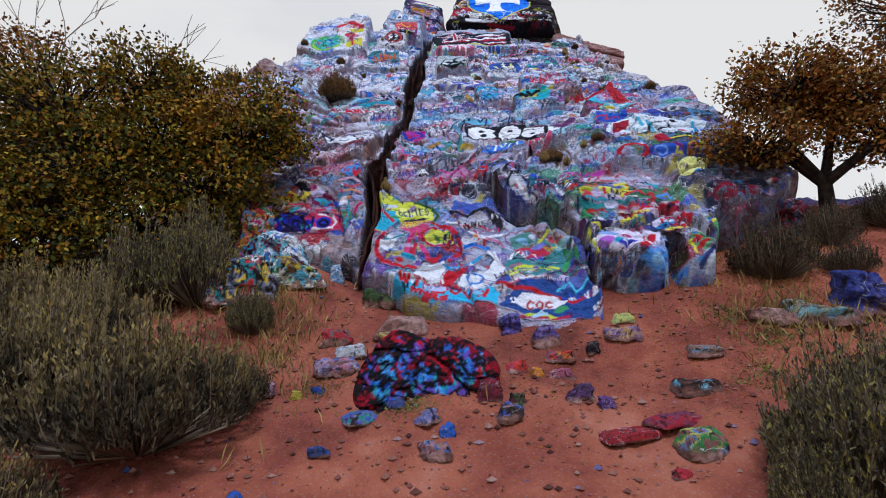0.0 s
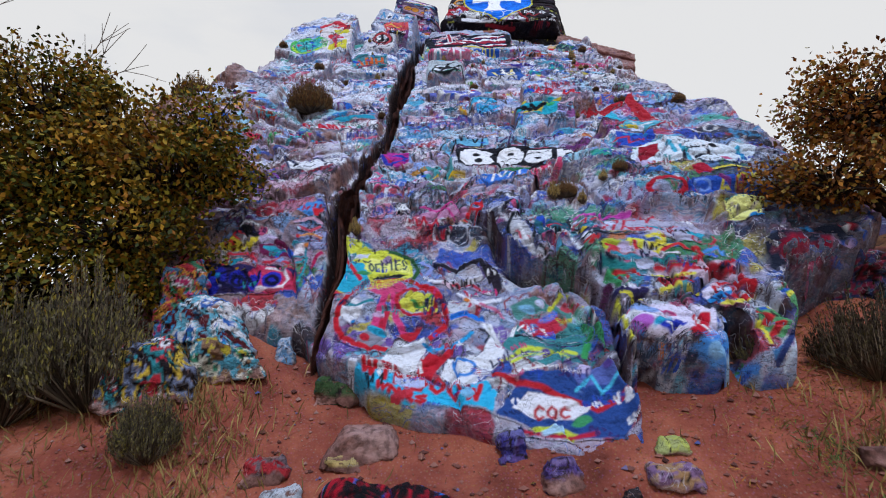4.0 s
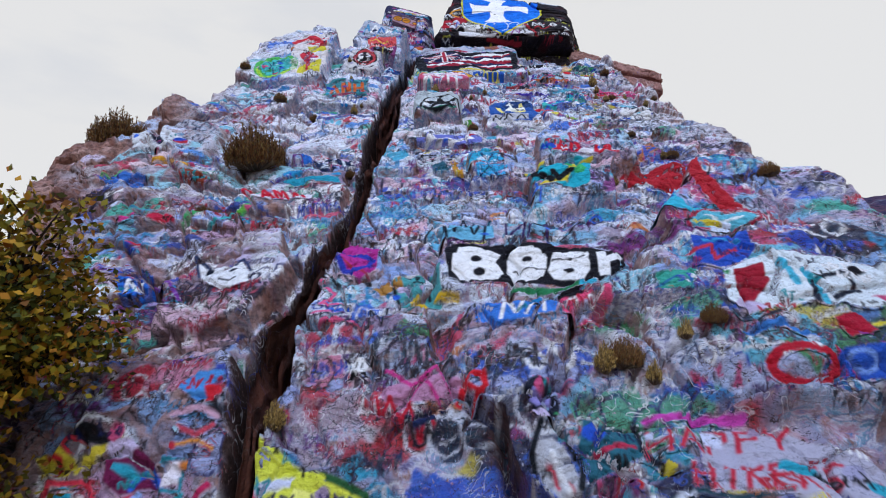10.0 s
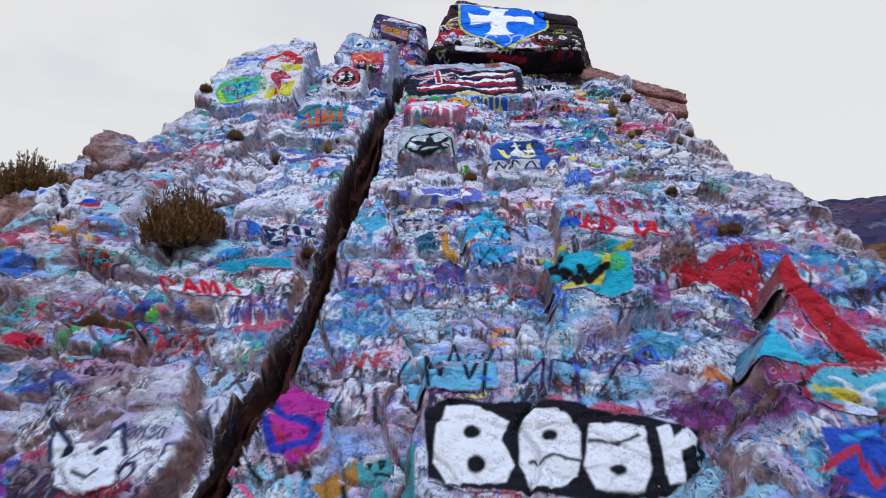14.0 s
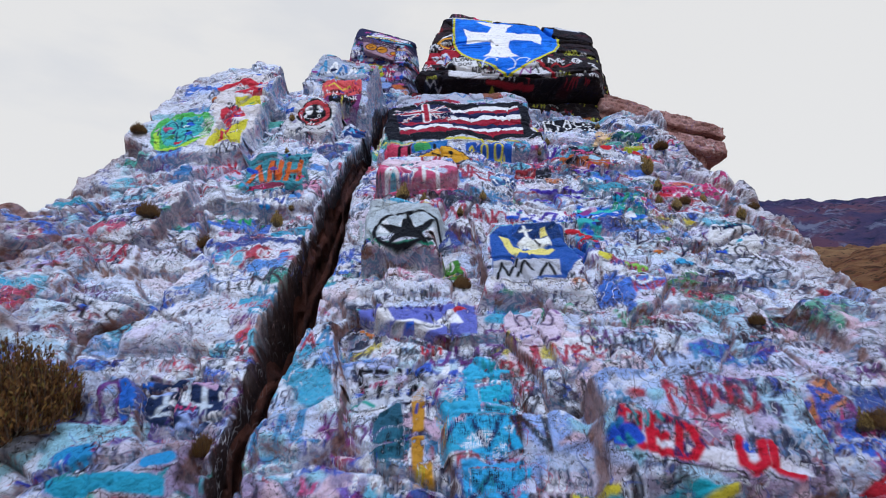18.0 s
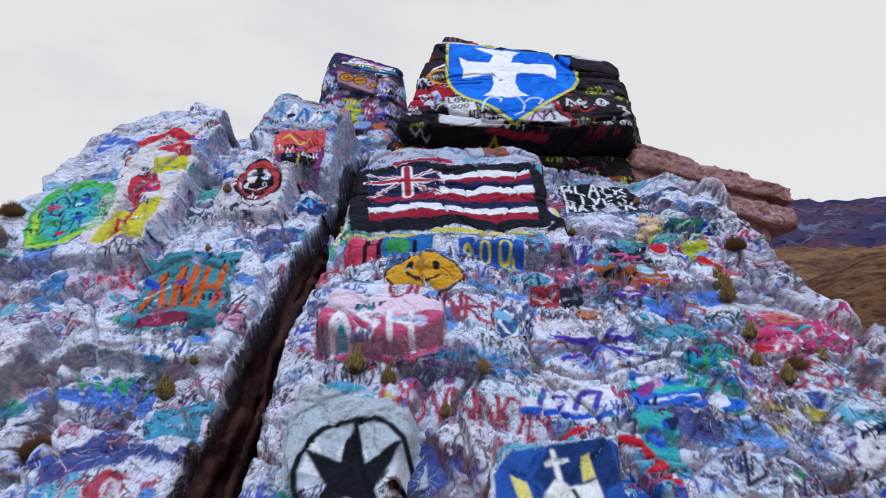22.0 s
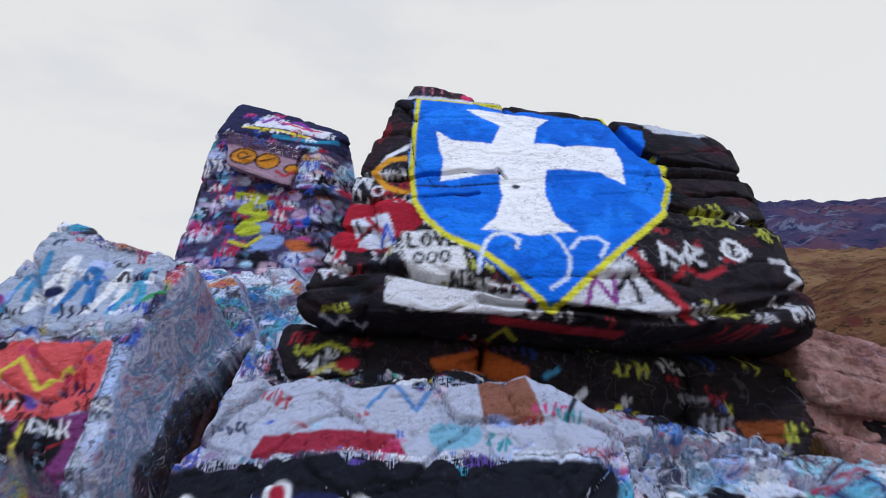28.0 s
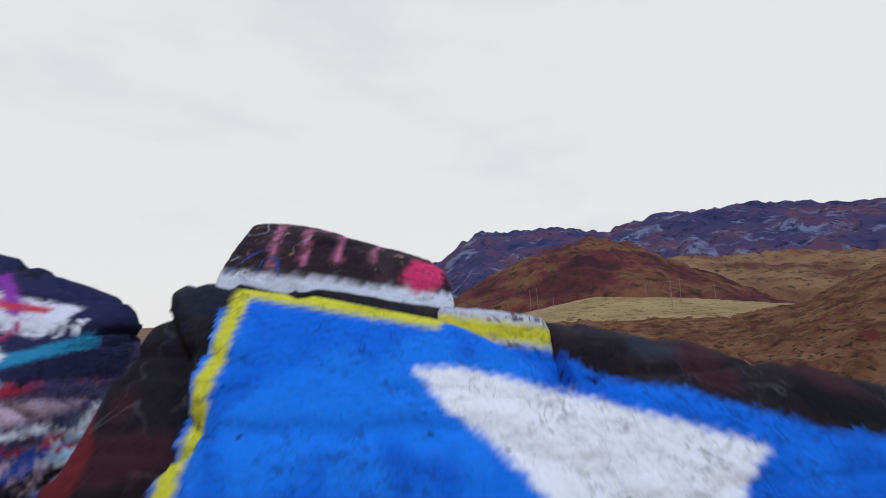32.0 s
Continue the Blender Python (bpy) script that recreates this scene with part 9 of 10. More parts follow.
oak(7.5, 6.9, dz(7.5, 6.9), [(-0.5, -0.2, 3.4, 0.9, 0.8, 0.9), (0.4, 0.0, 2.8, 1.0, 0.9, 0.8), (-0.6, -0.3, 1.9, 0.9, 0.7, 0.5)], 10000, OAK_B, "taller russet oak at the edge of the slope", 9, 0.06)


def bare_tree(x, y, z, high, seed):
    r = np.random.RandomState(seed)
    root = new("bare_tree")
    root.location = (x, y, z)
    tagged(root, "leafless grey tree behind the oaks", "tree")
    pieces = []

    def grow(p, d, length, rad, depth):
        q = p + d * length
        pieces.append(ring_tube([p, (p + q) / 2 + r.uniform(-0.04, 0.04, 3) * length, q], [rad, rad * 0.85, rad * 0.65], 5))
        if depth:
            for _ in range(3):
                e = d + r.uniform(-0.55, 0.55, 3)
                grow(q, e / np.linalg.norm(e), length * r.uniform(0.6, 0.8), rad * 0.6, depth - 1)
    grow(np.zeros(3), np.array((0.1, 0.0, 1.0)), high * 0.38, 0.035, 4)
    mesh_of("branch_work", *gather(pieces), WOOD, root, True)


bare_tree(-5.0, 6.3, dz(-5.0, 6.3), 3.9, 3)


def sage(name, label, seed, stems, spread, high, mat, leaf_n, upright=0.5):
    """A bushy plant: thin stems from one foot, with small narrow leaves up to the tips."""
    r = np.random.RandomState(seed)
    root = new(name)
    tagged(root, label, "bush")
    pieces, cs, al, ln = [], [], [], []
    for _ in range(stems):
        a, out = r.uniform(0, 2 * math.pi), spread * math.sqrt(r.uniform(0.0, 1.0))
        top = np.array((math.cos(a) * out, math.sin(a) * out, high * (1.05 - 0.55 * (out / spread) ** 2) * (r.uniform(0.55, 1.0) if r.uniform() < 0.7 else r.uniform(0.95, 1.32))))
        foot = np.array((math.cos(a), math.sin(a), 0)) * out * 0.22
        mid = foot + (top - foot) * np.array((0.88, 0.88, upright)) + r.uniform(-0.03, 0.03, 3)
        pieces.append(ring_tube([foot, mid, top], [0.007, 0.005, 0.002], 3))
        n = leaf_n
        f = r.uniform(0.0, 1.0, n)[:, None]
        line = mid + (top - mid) * f
        t = (top - mid) / (np.linalg.norm(top - mid) + 1e-6) + r.normal(size=(n, 3)) * 0.32
        t /= np.linalg.norm(t, axis=1)[:, None]
        cs.append(line + t * 0.02 + r.normal(size=(n, 3)) * 0.010), al.append(t), ln.append(r.uniform(0.025, 0.06, n))
    mesh_of("woody_base", *gather(pieces), SAGE_WOOD, root)
    al, ln = np.concatenate(al), np.concatenate(ln)
    ac = np.cross(al, r.normal(size=al.shape))
    ac /= np.linalg.norm(ac, axis=1)[:, None]
    v, q = kites(np.concatenate(cs), al, ac, ln, ln * 0.30)
    quads_mesh("foliage", v, q, mat, root)
    return root


SAGE_LABEL = "grey-green sagebrush with yellow tips on the dirt slope"
sage_a = sage("sagebrush", SAGE_LABEL, 21, 520, 0.62, 0.72, SAGE, 26)
sage_b = sage("sagebrush", "grey feathery sagebrush with straw tips on the dirt slope", 22, 420, 0.50, 0.85, SAGE_OLD, 26, 0.62)
for ob in (sage_a, sage_b):
    tagged(ob, group="sagebrush on the slope")


def plant_at(proto, x, y, s, turn, sink=0.03, z=None, high=1.0):
    m = pose(x, y, (dz(x, y) if z is None else z) - sink, 0, 0, turn) @ Matrix.Diagonal((s, s, s * high, 1))
    ob = copy_thing(proto, Matrix.Identity(4))
    ob.matrix_basis = m
    return ob


sage_a.matrix_basis = pose(-2.2, 3.62, dz(-2.2, 3.62) - 0.03, 0, 0, 10) @ Matrix.Diagonal((1.3, 1.2, 1.15, 1))
sage_b.matrix_basis = pose(2.35, 2.95, dz(2.35, 2.95) - 0.03, 0, 0, 40) @ Matrix.Diagonal((1.0, 1.0, 0.95, 1))
for x, y, s, turn, hi in ((-3.15, 3.95, 1.05, 70, 1.1), (-1.78, 4.12, 0.55, 130, 1.0), (-2.75, 2.85, 0.8, 200, 0.95), (-3.6, 3.1, 0.9, 300, 1.0), (-4.2, 5.0, 1.0, 15, 1.0), (-3.4, 4.7, 0.8, 80, 1.1), (-4.3, 3.9, 1.0, 120, 1.0), (-2.2, 2.55, 0.42, 20, 0.9)):
    plant_at(sage_a, x, y, s, turn, high=hi)
for x, y, s, turn, hi in ((-2.75, 5.6, 0.95, 20, 1.25), (-3.4, 5.5, 0.9, 110, 1.2), (2.9, 3.35, 0.8, 160, 1.0), (2.85, 5.5, 0.42, 60, 1.0), (-2.0, 5.15, 0.5, 260, 1.0), (1.95, 2.75, 0.5, 220, 1.0)):
    plant_at(sage_b, x, y, s, turn, high=hi)
brush = sage("brush", "dark dry brush at the side of the rock", 31, 380, 0.6, 0.8, BRUSH, 20)
brush.matrix_basis = pose(3.6, 5.3, dz(3.6, 5.3) - 0.03) @ Matrix.Diagonal((0.75, 0.75, 0.75, 1))
tagged(brush, group="brush beside the rock")
for x, y, s, turn in ((4.75, 5.9, 0.6, 300), (5.7, 6.1, 0.7, 20), (4.95, 5.0, 0.5, 80), (4.3, 5.15, 0.45, 40), (-4.1, 6.0, 0.8, 30), (5.3, 4.6, 0.6, 200), (-5.2, 5.2, 0.9, 60)):
    plant_at(brush, x, y, s, turn)


def on_rock(u, v):
    w = float(ground_w(np.array([u]), np.array([v]))[0])
    return place(u, v, w)


rock_bush = sage("rock_bush", "round russet bush growing out of the rock", 41, 520, 0.44, 0.55, RUSSET, 26, 0.35)
rock_bush.matrix_basis = pose(*on_rock(-2.06, 13.3)) @ pose(0, 0, -0.05, 12) @ Matrix.Diagonal((0.95, 0.95, 0.95, 1))
tagged(rock_bush, group="bushes growing on the rock")
for u, v, s, turn in ((-5.0, 15.0, 1.05, 50), (-2.15, 11.95, 0.25, 200), (-1.75, 15.9, 0.24, 30), (-2.35, 16.0, 0.28, 90), (-0.72, 13.1, 0.21, 10), (-0.9, 9.75, 0.28, 70), (1.75, 9.15, 0.32, 120), (4.35, 17.9, 0.24, 0), (4.0, 16.3, 0.17, 60), (3.55, 14.0, 0.15, 30), (4.75, 16.1, 0.15, 150), (1.15, 14.75, 0.20, 80), (-3.9, 19.0, 0.28, 20), (-2.35, 12.0, 0.24, 30), (-2.6, 17.1, 0.24, 10), (4.35, 20.45, 0.28, 75), (2.4, 9.3, 0.21, 40), (3.7, 12.9, 0.21, 140), (3.95, 11.3, 0.24, 200)):
    plant_at(rock_bush, 0, 0, s, turn, 0, 0).matrix_basis = pose(*on_rock(u, v), 8, 0, turn) @ Matrix.Diagonal((s, s, s, 1))


tuft = sage("grass_tuft", "dry straw-coloured grass tuft in a crack of the rock", 45, 150, 0.16, 0.26, STRAW, 8, 0.6)
tagged(tuft, category="grass", group="grass tufts on the rock")
tuft.matrix_basis = pose(*on_rock(3.92, 17.3)) @ Matrix.Diagonal((0.65, 0.65, 0.8, 1))
for u, v, s, turn in ((3.84, 17.08, 0.50, 40), (3.78, 16.6, 0.39, 90), (3.72, 16.36, 0.33, 10), (3.85, 16.15, 0.39, 200), (4.3, 16.42, 0.33, 120), (-1.08, 16.42, 0.50, 75), (-1.32, 18.25, 0.22, 20), (0.55, 16.2, 0.50, 140), (0.8, 16.12, 0.39, 60), (-0.95, 16.75, 0.28, 300), (-1.5, 19.5, 0.33, 30), (3.8, 19.2, 0.28, 170), (2.75, 18.42, 0.28, 15), (2.52, 17.9, 0.22, 80), (4.6, 16.0, 0.44, 210), (1.5, 16.2, 0.28, 44), (1.2, 15.8, 0.28, 99), (1.6, 9.1, 0.50, 10), (1.9, 9.0, 0.39, 70), (2.2, 9.25, 0.33, 130), (-0.75, 9.0, 0.50, 50), (2.7, 12.2, 0.28, 20), (3.6, 12.9, 0.33, 250)):
    plant_at(tuft, 0, 0, s, turn, 0, 0).matrix_basis = pose(*on_rock(u, v), 8, 0, turn) @ Matrix.Diagonal((s, s * 0.8, s * 1.3, 1))


def strewn(name, label, spots, seed, mat, length, lean, category="grass"):
    """Loose blades over the ground, joined."""
    r = np.random.RandomState(seed)
    p = np.concatenate([np.stack((r.normal(x, sx, n), r.normal(y, sy, n)), 1) for x, y, sx, sy, n in spots])
    z = dirt_z(p[:, 0], p[:, 1])
    n = len(p)
    t = np.stack((r.normal(0, lean, n), r.normal(0, lean, n), np.ones(n)), 1)
    t /= np.linalg.norm(t, axis=1)[:, None]
    ln = length * r.uniform(0.5, 1.4, n)
    ac = np.cross(t, r.normal(size=(n, 3)))
    ac /= np.linalg.norm(ac, axis=1)[:, None]
    v, q = kites(np.column_stack((p, z)) + t * (ln * 0.45)[:, None], t, ac, ln, np.full(n, length * 0.06 + 0.003))
    return tagged(quads_mesh(name, v, q, mat), label, category, kind="stuff")


strewn("dry_grass", "dry straw-coloured grass beside the path", [(3.0, 4.7, 0.3, 0.4, 260), (3.3, 4.5, 0.25, 0.2, 260), (3.6, 4.2, 0.6, 0.5, 160), (-3.0, 5.0, 1.2, 0.8, 900), (4.2, 5.3, 0.9, 0.7, 160), (-1.7, 4.9, 0.2, 0.35, 500), (-2.0, 5.6, 0.35, 0.25, 700)], 51, DRY, 0.16, 0.45)
strewn("leaf_litter", "brown fallen oak leaves under the trees", [(-3.8, 6.0, 1.3, 0.9, 5000), (4.6, 6.0, 1.1, 0.7, 3500), (3.4, 5.0, 0.8, 0.8, 3200), (3.0, 4.3, 0.7, 0.8, 2600), (3.6, 5.6, 0.6, 0.6, 3500), (0.7, 4.4, 0.25, 0.5, 500)], 52, OAK_B, 0.05, 2.5, "leaves")
for x, y in ((2.75, 4.75), (2.85, 4.3), (2.55, 3.95), (3.9, 5.4), (-1.15, 4.45), (-0.3, 4.0), (3.15, 3.9)):
    strewn("ground_cover", "low green and yellow leafy plant on the dirt", [(x, y, 0.13, 0.09, 420)], int(x * 100 + y * 10) % 900, GREEN, 0.05, 1.2, "plant")


# ---- painted stones on the slope ----
def stone_skin(tops, side, seed):
    """Paint on the upper sides, bare stone below."""
    r = np.random.RandomState(seed)
    cols = [np.array(rgb(c)) for c in tops]

    def colour(P):
        c = np.zeros((len(P), 4))
        k = soft_noise(P[:, 0] * 9 + seed, (P[:, 2] + P[:, 1]) * 9, seed) * 0.5 + 0.5
        pick = np.clip((k * len(cols) * 1.2).astype(int), 0, len(cols) - 1)
        c[:, :3] = np.array(cols)[pick]
        fine = soft_noise(P[:, 0] * 24 + seed, (P[:, 2] + P[:, 1]) * 24, seed + 1)
        c[:, :3] = np.where((fine > 0.25)[:, None], np.array(cols)[(pick + 1) % len(cols)], c[:, :3])
        line = np.abs(soft_noise(P[:, 0] * 11 - seed, (P[:, 2] + P[:, 1]) * 11, seed + 2)) < 0.07
        c[:, :3] = np.where(line[:, None], np.array(rgb("14141a")), c[:, :3])
        z0, z1 = P[:, 2].min(), P[:, 2].max()
        c[:, 3] = 0.94 * step(((P[:, 2] - z0) / (z1 - z0 + 1e-6) - side + 0.15 * soft_noise(P[:, 0] * 14, P[:, 1] * 14, seed + 5)) / 0.2)
        return c
    return colour


def stone(name, label, x, y, size, turn, tops, seed, side=0.3, res=None, tilt=0.0, group="painted stones on the slope", amp=0.17, z=None):
    a, b, h = size[0] * 0.9, size[1] * 0.9, size[2]
    base = dz(x, y) if z is None else z
    R = np.array(Euler((radians(tilt), 0, radians(turn))).to_matrix())
    r = np.random.RandomState(seed)
    c8 = []
    for cy in (-1, 1):
        for cx, cz in ((-1, 0), (1, 0), (1, 1), (-1, 1)):
            k = r.uniform(0.4, 0.95) if cz else r.uniform(0.8, 1.2)
            c8.append(R @ np.array((cx * a / 2 * k, cy * b / 2 * k, h * (cz * r.uniform(0.6, 1.1) - 0.28))) + (x, y, base))
    root = join_grids(name, boulder_grid(c8, res or max(0.010, max(size) / 22), seed, amp * min(size), k=7.0, strata=0.8), PAINTED, stone_skin(tops, side, seed))
    return tagged(root, label, "stone", group)


# the big boulder on the path: one angular block, sprayed in streaks
FRONT = [(-0.92, 3.98, 0.80), (0.38, 3.84, 0.74), (0.40, 4.22, 1.44), (-0.44, 4.36, 1.84), (-0.78, 5.0, 1.1), (0.45, 4.95, 1.1), (0.28, 4.85, 1.52), (-0.58, 4.9, 1.72)]
fr = np.random.RandomState(12)
cv = Canvas(np.arange(-1.1, 0.8, 0.008), np.arange(0.7, 2.2, 0.008))
cv.c[..., :3], cv.c[..., 3] = rgb("0c0c11"), 0.97
for k in range(560):
    x, z = fr.uniform(-0.85, 0.45), fr.uniform(1.20, 1.88)
    red = fr.uniform() < (0.12 if min(math.hypot((x - a) / b, (z - c) / b) for a, c, b in ((-0.52, 1.42, 0.19), (-0.20, 1.38, 0.12), (0.16, 1.46, 0.14), (0.02, 1.24, 0.10), (-0.34, 1.62, 0.12))) < 1 else 0.92)
    drift = fr.uniform(-0.05, 0.09)
    cv.stroke([(x, z), (x + drift, z + fr.uniform(0.01, 0.06)), (x + drift * 1.6, z - fr.uniform(0.0, 0.05))], fr.uniform(0.014, 0.036), rgb(fr.choice(["8a1022", "a81428", "6a0c1c", "c01a30"]) if red else fr.choice(["2a7ad8", "4aa4ea", "1f50a8", "3a6ac8", "6a4ab0", "2a9ab0"])), 0.006)
for k in range(430):
    x, z = fr.uniform(-0.8, 0.45), fr.uniform(1.0, 1.85)
    cv.stroke([(x, z), (x + fr.uniform(-0.10, 0.10), z - fr.uniform(0.0, 0.06))], fr.uniform(0.010, 0.034), rgb(fr.choice(["0a0a0e", "14141a", "1c1216"])), 0.008)
front = join_grids("front_boulder", boulder_grid(FRONT, 0.014, 703, 0.11, k=5.5, strata=0.9), PAINTED, from_canvas(cv))
tagged(front, "big boulder sprayed black, red and bright blue on the path", "boulder")
for n, (x, y, sx, sy, sz, turn, tops, side, words) in enumerate((
        (-1.12, 5.12, 0.40, 0.28, 0.22, 10, ["a82430", "b02a34", "7a6a70"], 0.3, "red-topped"), (-0.58, 5.25, 0.36, 0.2, 0.12, -5, ["c9b070", "b8a46a"], 0.3, "pale yellow"),
        (-0.92, 4.86, 0.36, 0.2, 0.15, 8, ["b4bcc4", "c9ced4"], 0.3, "white-sprayed"), (-1.02, 4.66, 0.52, 0.26, 0.20, 12, ["5a70b0", "a89ab8", "b8788c"], 0.35, "pale blue and pink"),
        (-0.68, 4.02, 0.36, 0.30, 0.10, 30, ["3a62b8", "5a5aa0", "2a8a80"], 0.1, "blue"), (-0.40, 4.02, 0.16, 0.12, 0.08, 0, ["2a5ab8", "3a4a80"], 0.1, "small blue"),
        (-0.16, 3.86, 0.24, 0.22, 0.10, 50, ["6a6ea0", "8a7a9c"], 0.15, "grey-violet"), (-0.02, 3.74, 0.16, 0.13, 0.12, 5, ["1f5cb4"], 0.05, "bright blue"),
        (-0.10, 3.50, 0.30, 0.20, 0.14, -4, ["9a6a6c", "2a6ab0", "8a5a5c"], 0.55, "blue-edged"), (-0.92, 3.58, 0.20, 0.14, 0.08, 10, ["1f5cb4", "2a4a80"], 0.2, "blue"),
        (-1.36, 3.25, 0.14, 0.12, 0.08, 0, ["1f5cb4"], 0.2, "small blue"), (0.36, 4.06, 0.26, 0.22, 0.18, 0, ["7a2030", "5a1c2a"], 0.1, "dark red"),
        (0.70, 5.22, 0.24, 0.2, 0.28, 5, ["3a3a90", "5a4a90", "6a6aa8"], 0.05, "violet-blue"), (1.02, 5.0, 0.34, 0.26, 0.22, 0, ["5a4a90", "7a6aa0", "4a3a70"], 0.35, "violet"),
        (1.08, 4.72, 0.34, 0.24, 0.12, -15, ["b83a30", "c8803a", "7a4a60"], 0.15, "red and orange"), (0.62, 4.55, 0.26, 0.2, 0.12, 25, ["b8403a", "c83a34"], 0.2, "red"),
        (0.80, 4.45, 0.12, 0.2, 0.08, 10, ["c87a24"], 0.1, "orange"), (1.02, 4.45, 0.30, 0.16, 0.10, -10, ["a85a72", "8a4a5c"], 0.2, "dusty pink"),
        (1.06, 4.10, 0.36, 0.2, 0.15, 10, ["6a4a80", "8a6a94", "4a3a5a"], 0.2, "purple"), (1.25, 3.98, 0.14, 0.12, 0.10, 0, ["5a3a78"], 0.1, "small purple"),
        (0.45, 3.80, 0.22, 0.2, 0.14, 20, ["3a3430", "2a4a9a"], 0.3, "dark"), (0.55, 3.95, 0.20, 0.18, 0.14, 60, ["4a2a2c", "2e4a2c"], 0.2, "dark green"),
        (1.70, 4.78, 0.40, 0.28, 0.16, -12, ["a88a78", "8a6a90", "b08a60"], 0.15, "tan and violet"), (1.82, 5.0, 0.26, 0.18, 0.12, -20, ["b8c060", "a8b070"], 0.1, "pale green-yellow"),
        (1.97, 3.98, 0.46, 0.24, 0.16, -8, ["2a201e", "6ab0c8", "3a2a26"], 0.5, "dark cyan-topped"), (2.28, 4.38, 0.34, 0.2, 0.10, -10, ["6a8aa0", "8a7268"], 0.3, "grey-blue"),
        (1.26, 3.64, 0.50, 0.34, 0.06, 15, ["a8242c", "982028"], 0.02, "bright red"), (1.66, 3.68, 0.50, 0.30, 0.07, 18, ["b02a34", "a02838", "7a3a54"], 0.02, "bright red"),
        (1.68, 3.40, 0.40, 0.28, 0.16, 12, ["8a5a54", "5a8ac0", "b8b460", "3a8a4a"], 0.3, "streaked"), (1.42, 3.18, 0.16, 0.11, 0.07, 0, ["b83440"], 0.1, "small red"),
        (-1.56, 4.32, 0.22, 0.16, 0.12, 0, ["a87a90", "b89aa8"], 0.1, "pink-grey"), (-1.28, 4.30, 0.10, 0.08, 0.10, 0, ["b0a040"], 0.1, "small yellow"),
        (3.0, 4.55, 0.5, 0.24, 0.16, -20, ["7a5a58"], 1.4, "bare brown"), (3.42, 4.5, 0.7, 0.4, 0.26, -25, ["7a7a60", "8a8a70", "6a9aa0"], 0.4, "mossy grey"),
        (1.40, 4.72, 0.14, 0.12, 0.14, 0, ["1c1c20"], 0.1, "small black"), (-1.12, 4.40, 0.12, 0.1, 0.08, 0, ["2a4a9a"], 0.1, "small blue"),
        (-0.42, 5.42, 0.7, 0.45, 0.26, 5, ["5a3a34", "3a2a28"], 0.9, "bare red-brown"), (-0.75, 6.05, 0.5, 0.4, 0.3, 5, ["2a4a2a", "3a5a34"], 0.3, "dark green"),
        (3.9, 4.6, 0.5, 0.4, 0.5, 0, ["2a3a80", "3a4a90"], 0.2, "deep blue"))):
    stone("painted_stone", words + " painted stone lying on the dirt" if "bare" not in words else words + " stone lying on the dirt", x, y, (sx, sy, sz), turn, tops, 720 + n, side)
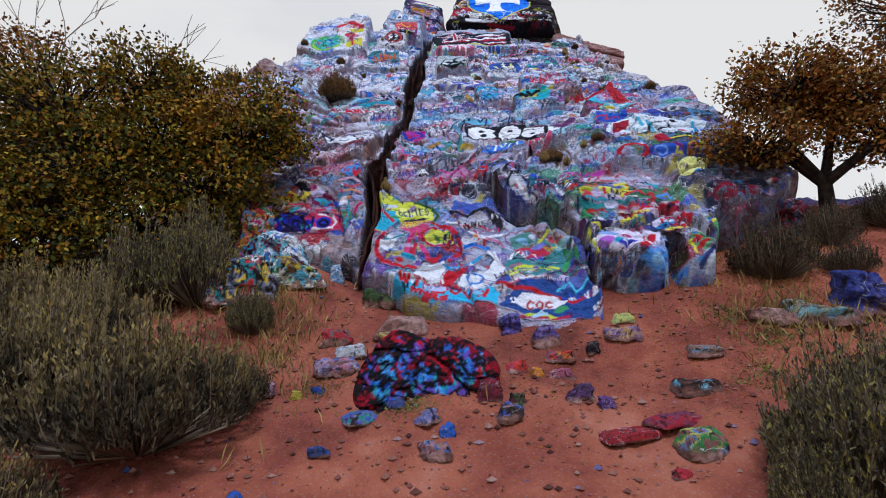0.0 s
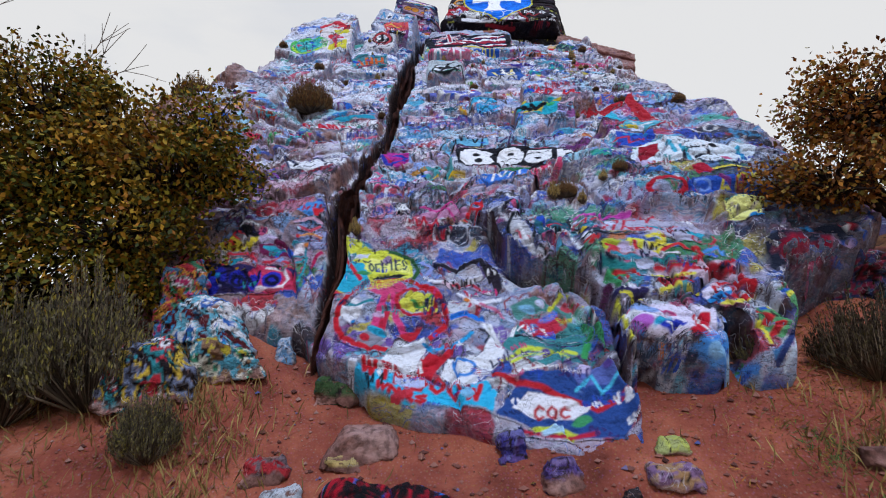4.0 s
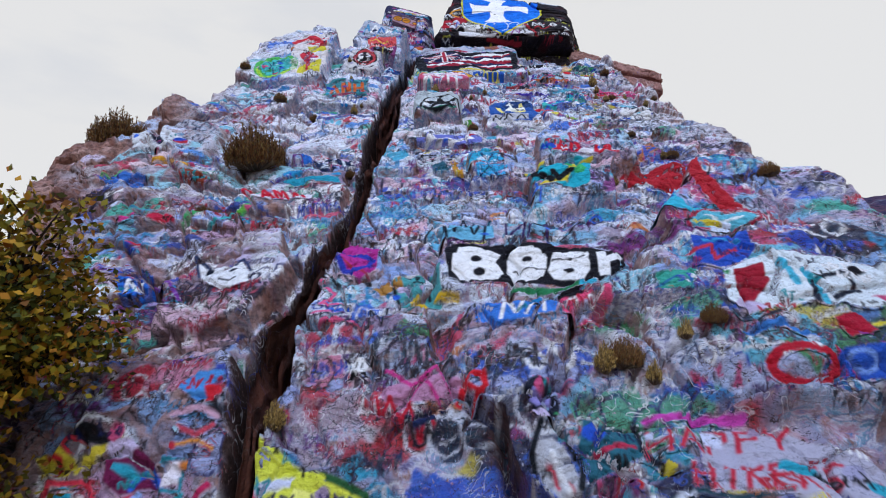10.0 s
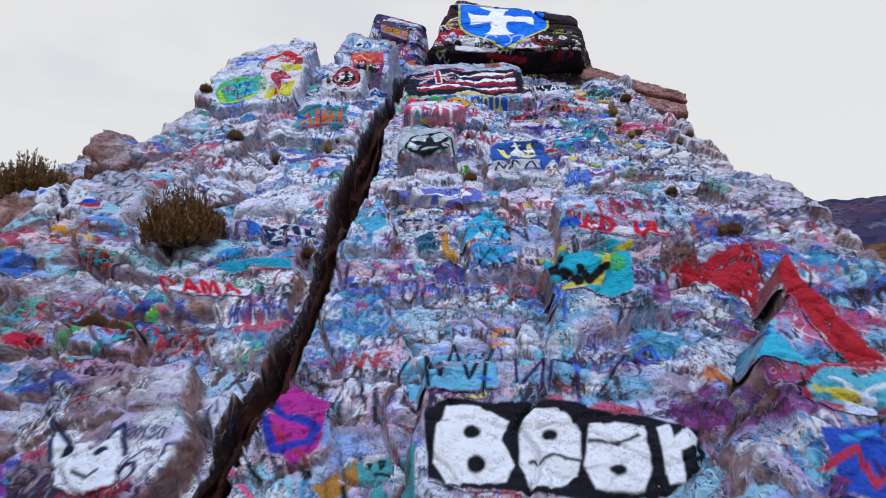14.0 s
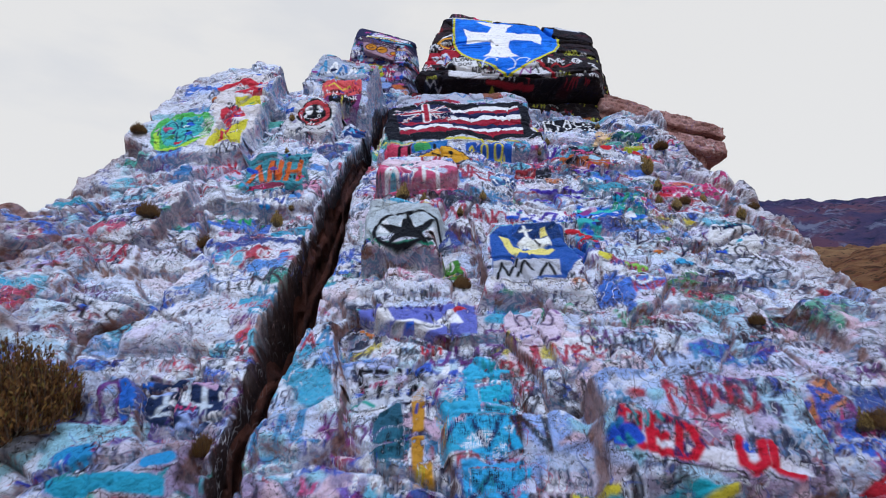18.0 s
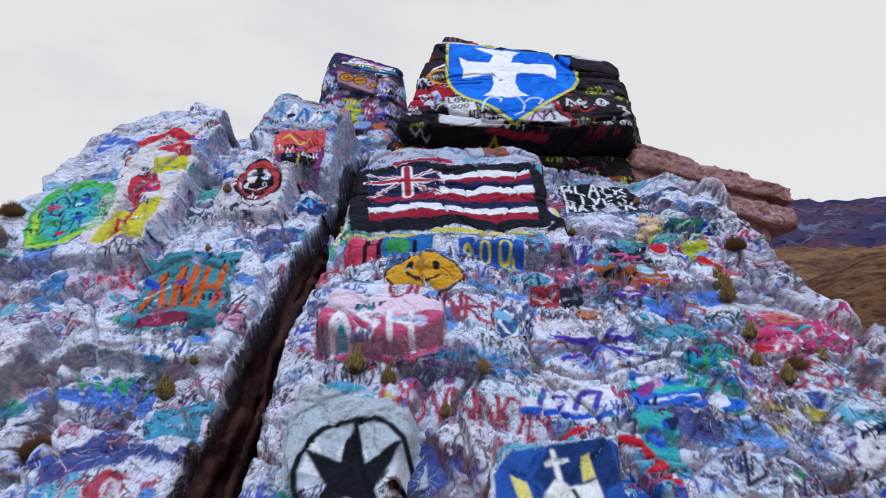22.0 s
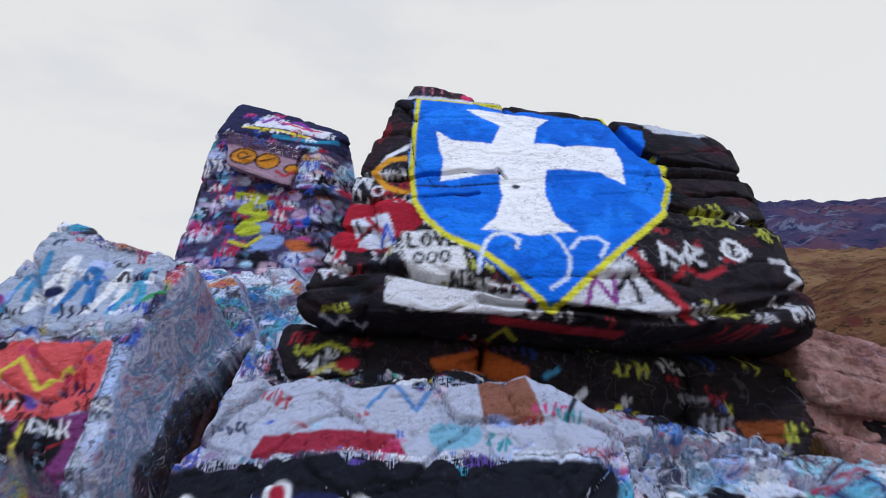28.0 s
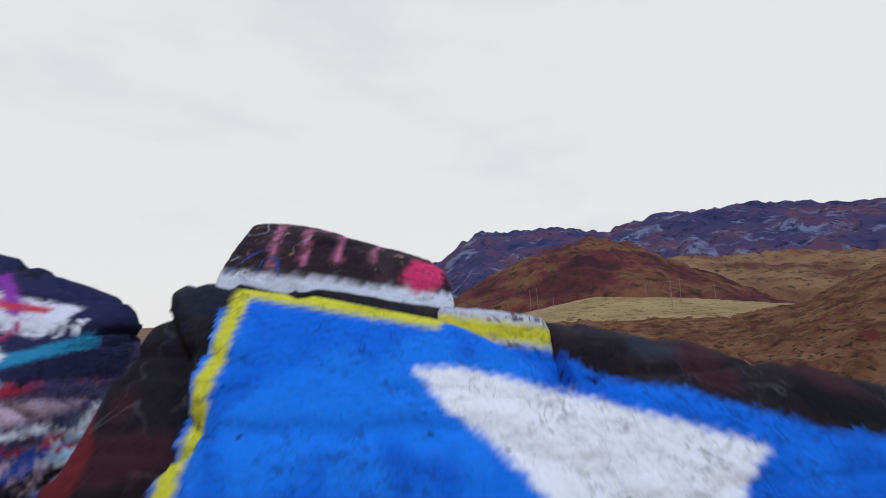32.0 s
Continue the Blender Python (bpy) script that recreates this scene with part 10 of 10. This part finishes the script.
BLOCKS = ((-2.3, 5.65, 1.0, 0.6, 0.62, 24, ["16161e", "e4e6ec", "c83040", "2a8a94", "16161e", "d8b840", "7a88a8"], "dark tagged block beside the sagebrush"), (-2.46, 6.5, 0.62, 0.5, 1.15, 30, ["d03a7a", "e8e8f0", "3a9a7a", "c83a4a", "e0a040", "4a8ab8"], "many-coloured block under the slab"),
          (-2.02, 6.2, 0.85, 0.5, 0.68, -15, ["2a90c0", "2a6ac0", "e4e6ec", "6ab8d0", "5a1020"], "cyan painted block under the slab"), (-1.72, 5.9, 0.75, 0.45, 0.42, 20, ["c8b83a", "3a9a7a", "e0e0d0", "4a9ab0", "8a6a50"], "yellow and teal painted block"),
          (-1.35, 6.35, 0.25, 0.2, 0.3, 0, ["a8b4c4", "5a8ab0"], "small pale blue block under the slab"), (-2.6, 6.1, 0.5, 0.4, 0.3, 40, ["a83a5a", "3a5a9a", "5a4a80"], "pink and blue painted block"),
          (4.35, 6.75, 1.5, 0.8, 1.0, -15, ["1e5a64", "7a1c34", "22283a", "2a3a6a", "8a2a4a"], "dark teal and crimson sprayed rock under the oak"), (4.6, 7.6, 1.2, 0.9, 1.9, 10, ["6a4a30"], "bare orange-brown rock behind the oak"))
for n, (x, y, sx, sy, sz, turn, tops, words) in enumerate(BLOCKS):
    stone("rock_block", words, x, y, (sx, sy, sz), turn, tops, 800 + n, 1.6 if "bare" in words else 0.05, 0.02, group="blocks at the rock's foot", amp=0.13)

# grit and pebbles
r = np.random.RandomState(77)
n = 5200
px, py = r.uniform(-3.2, 3.6, n), r.uniform(1.2, 6.6, n)
keep = r.uniform(0, 1, n) < np.clip(1.1 - 0.18 * np.abs(px), 0.2, 1)
px, py = px[keep], py[keep]
n = len(px)
s = 0.008 + 0.03 * r.uniform(0, 1, n) ** 3.5
octo = np.array([(1, 0, 0), (0, 1, 0), (-1, 0, 0), (0, -1, 0), (0, 0, 1), (0, 0, -1)], float)
jit = 1 + 0.35 * r.uniform(-1, 1, (n, 6, 3))
v = octo[None] * jit * s[:, None, None] * np.array((1, 1, 0.7)) + np.stack((px, py, dirt_z(px, py) + s * 0.2), 1)[:, None, :]
tri = np.array([(0, 1, 4), (1, 2, 4), (2, 3, 4), (3, 0, 4), (1, 0, 5), (2, 1, 5), (3, 2, 5), (0, 3, 5)])
faces = (tri[None] + (np.arange(n) * 6)[:, None, None]).reshape(-1, 3)
GRIT = Mat("grit", 0.95, 0.15)
GRIT = GRIT.done(GRIT.ramp(GRIT.island(), (0.0, rgb("3e2420")), (0.45, rgb("7a4e44")), (0.8, rgb("84584c")), (0.95, rgb("94746a")), (1.0, rgb("3a4a80"))))
tagged(mesh_of("gravel", v.reshape(-1, 3), [tuple(f) for f in faces.tolist()], GRIT), "loose red grit and pebbles on the path", "gravel", kind="stuff")
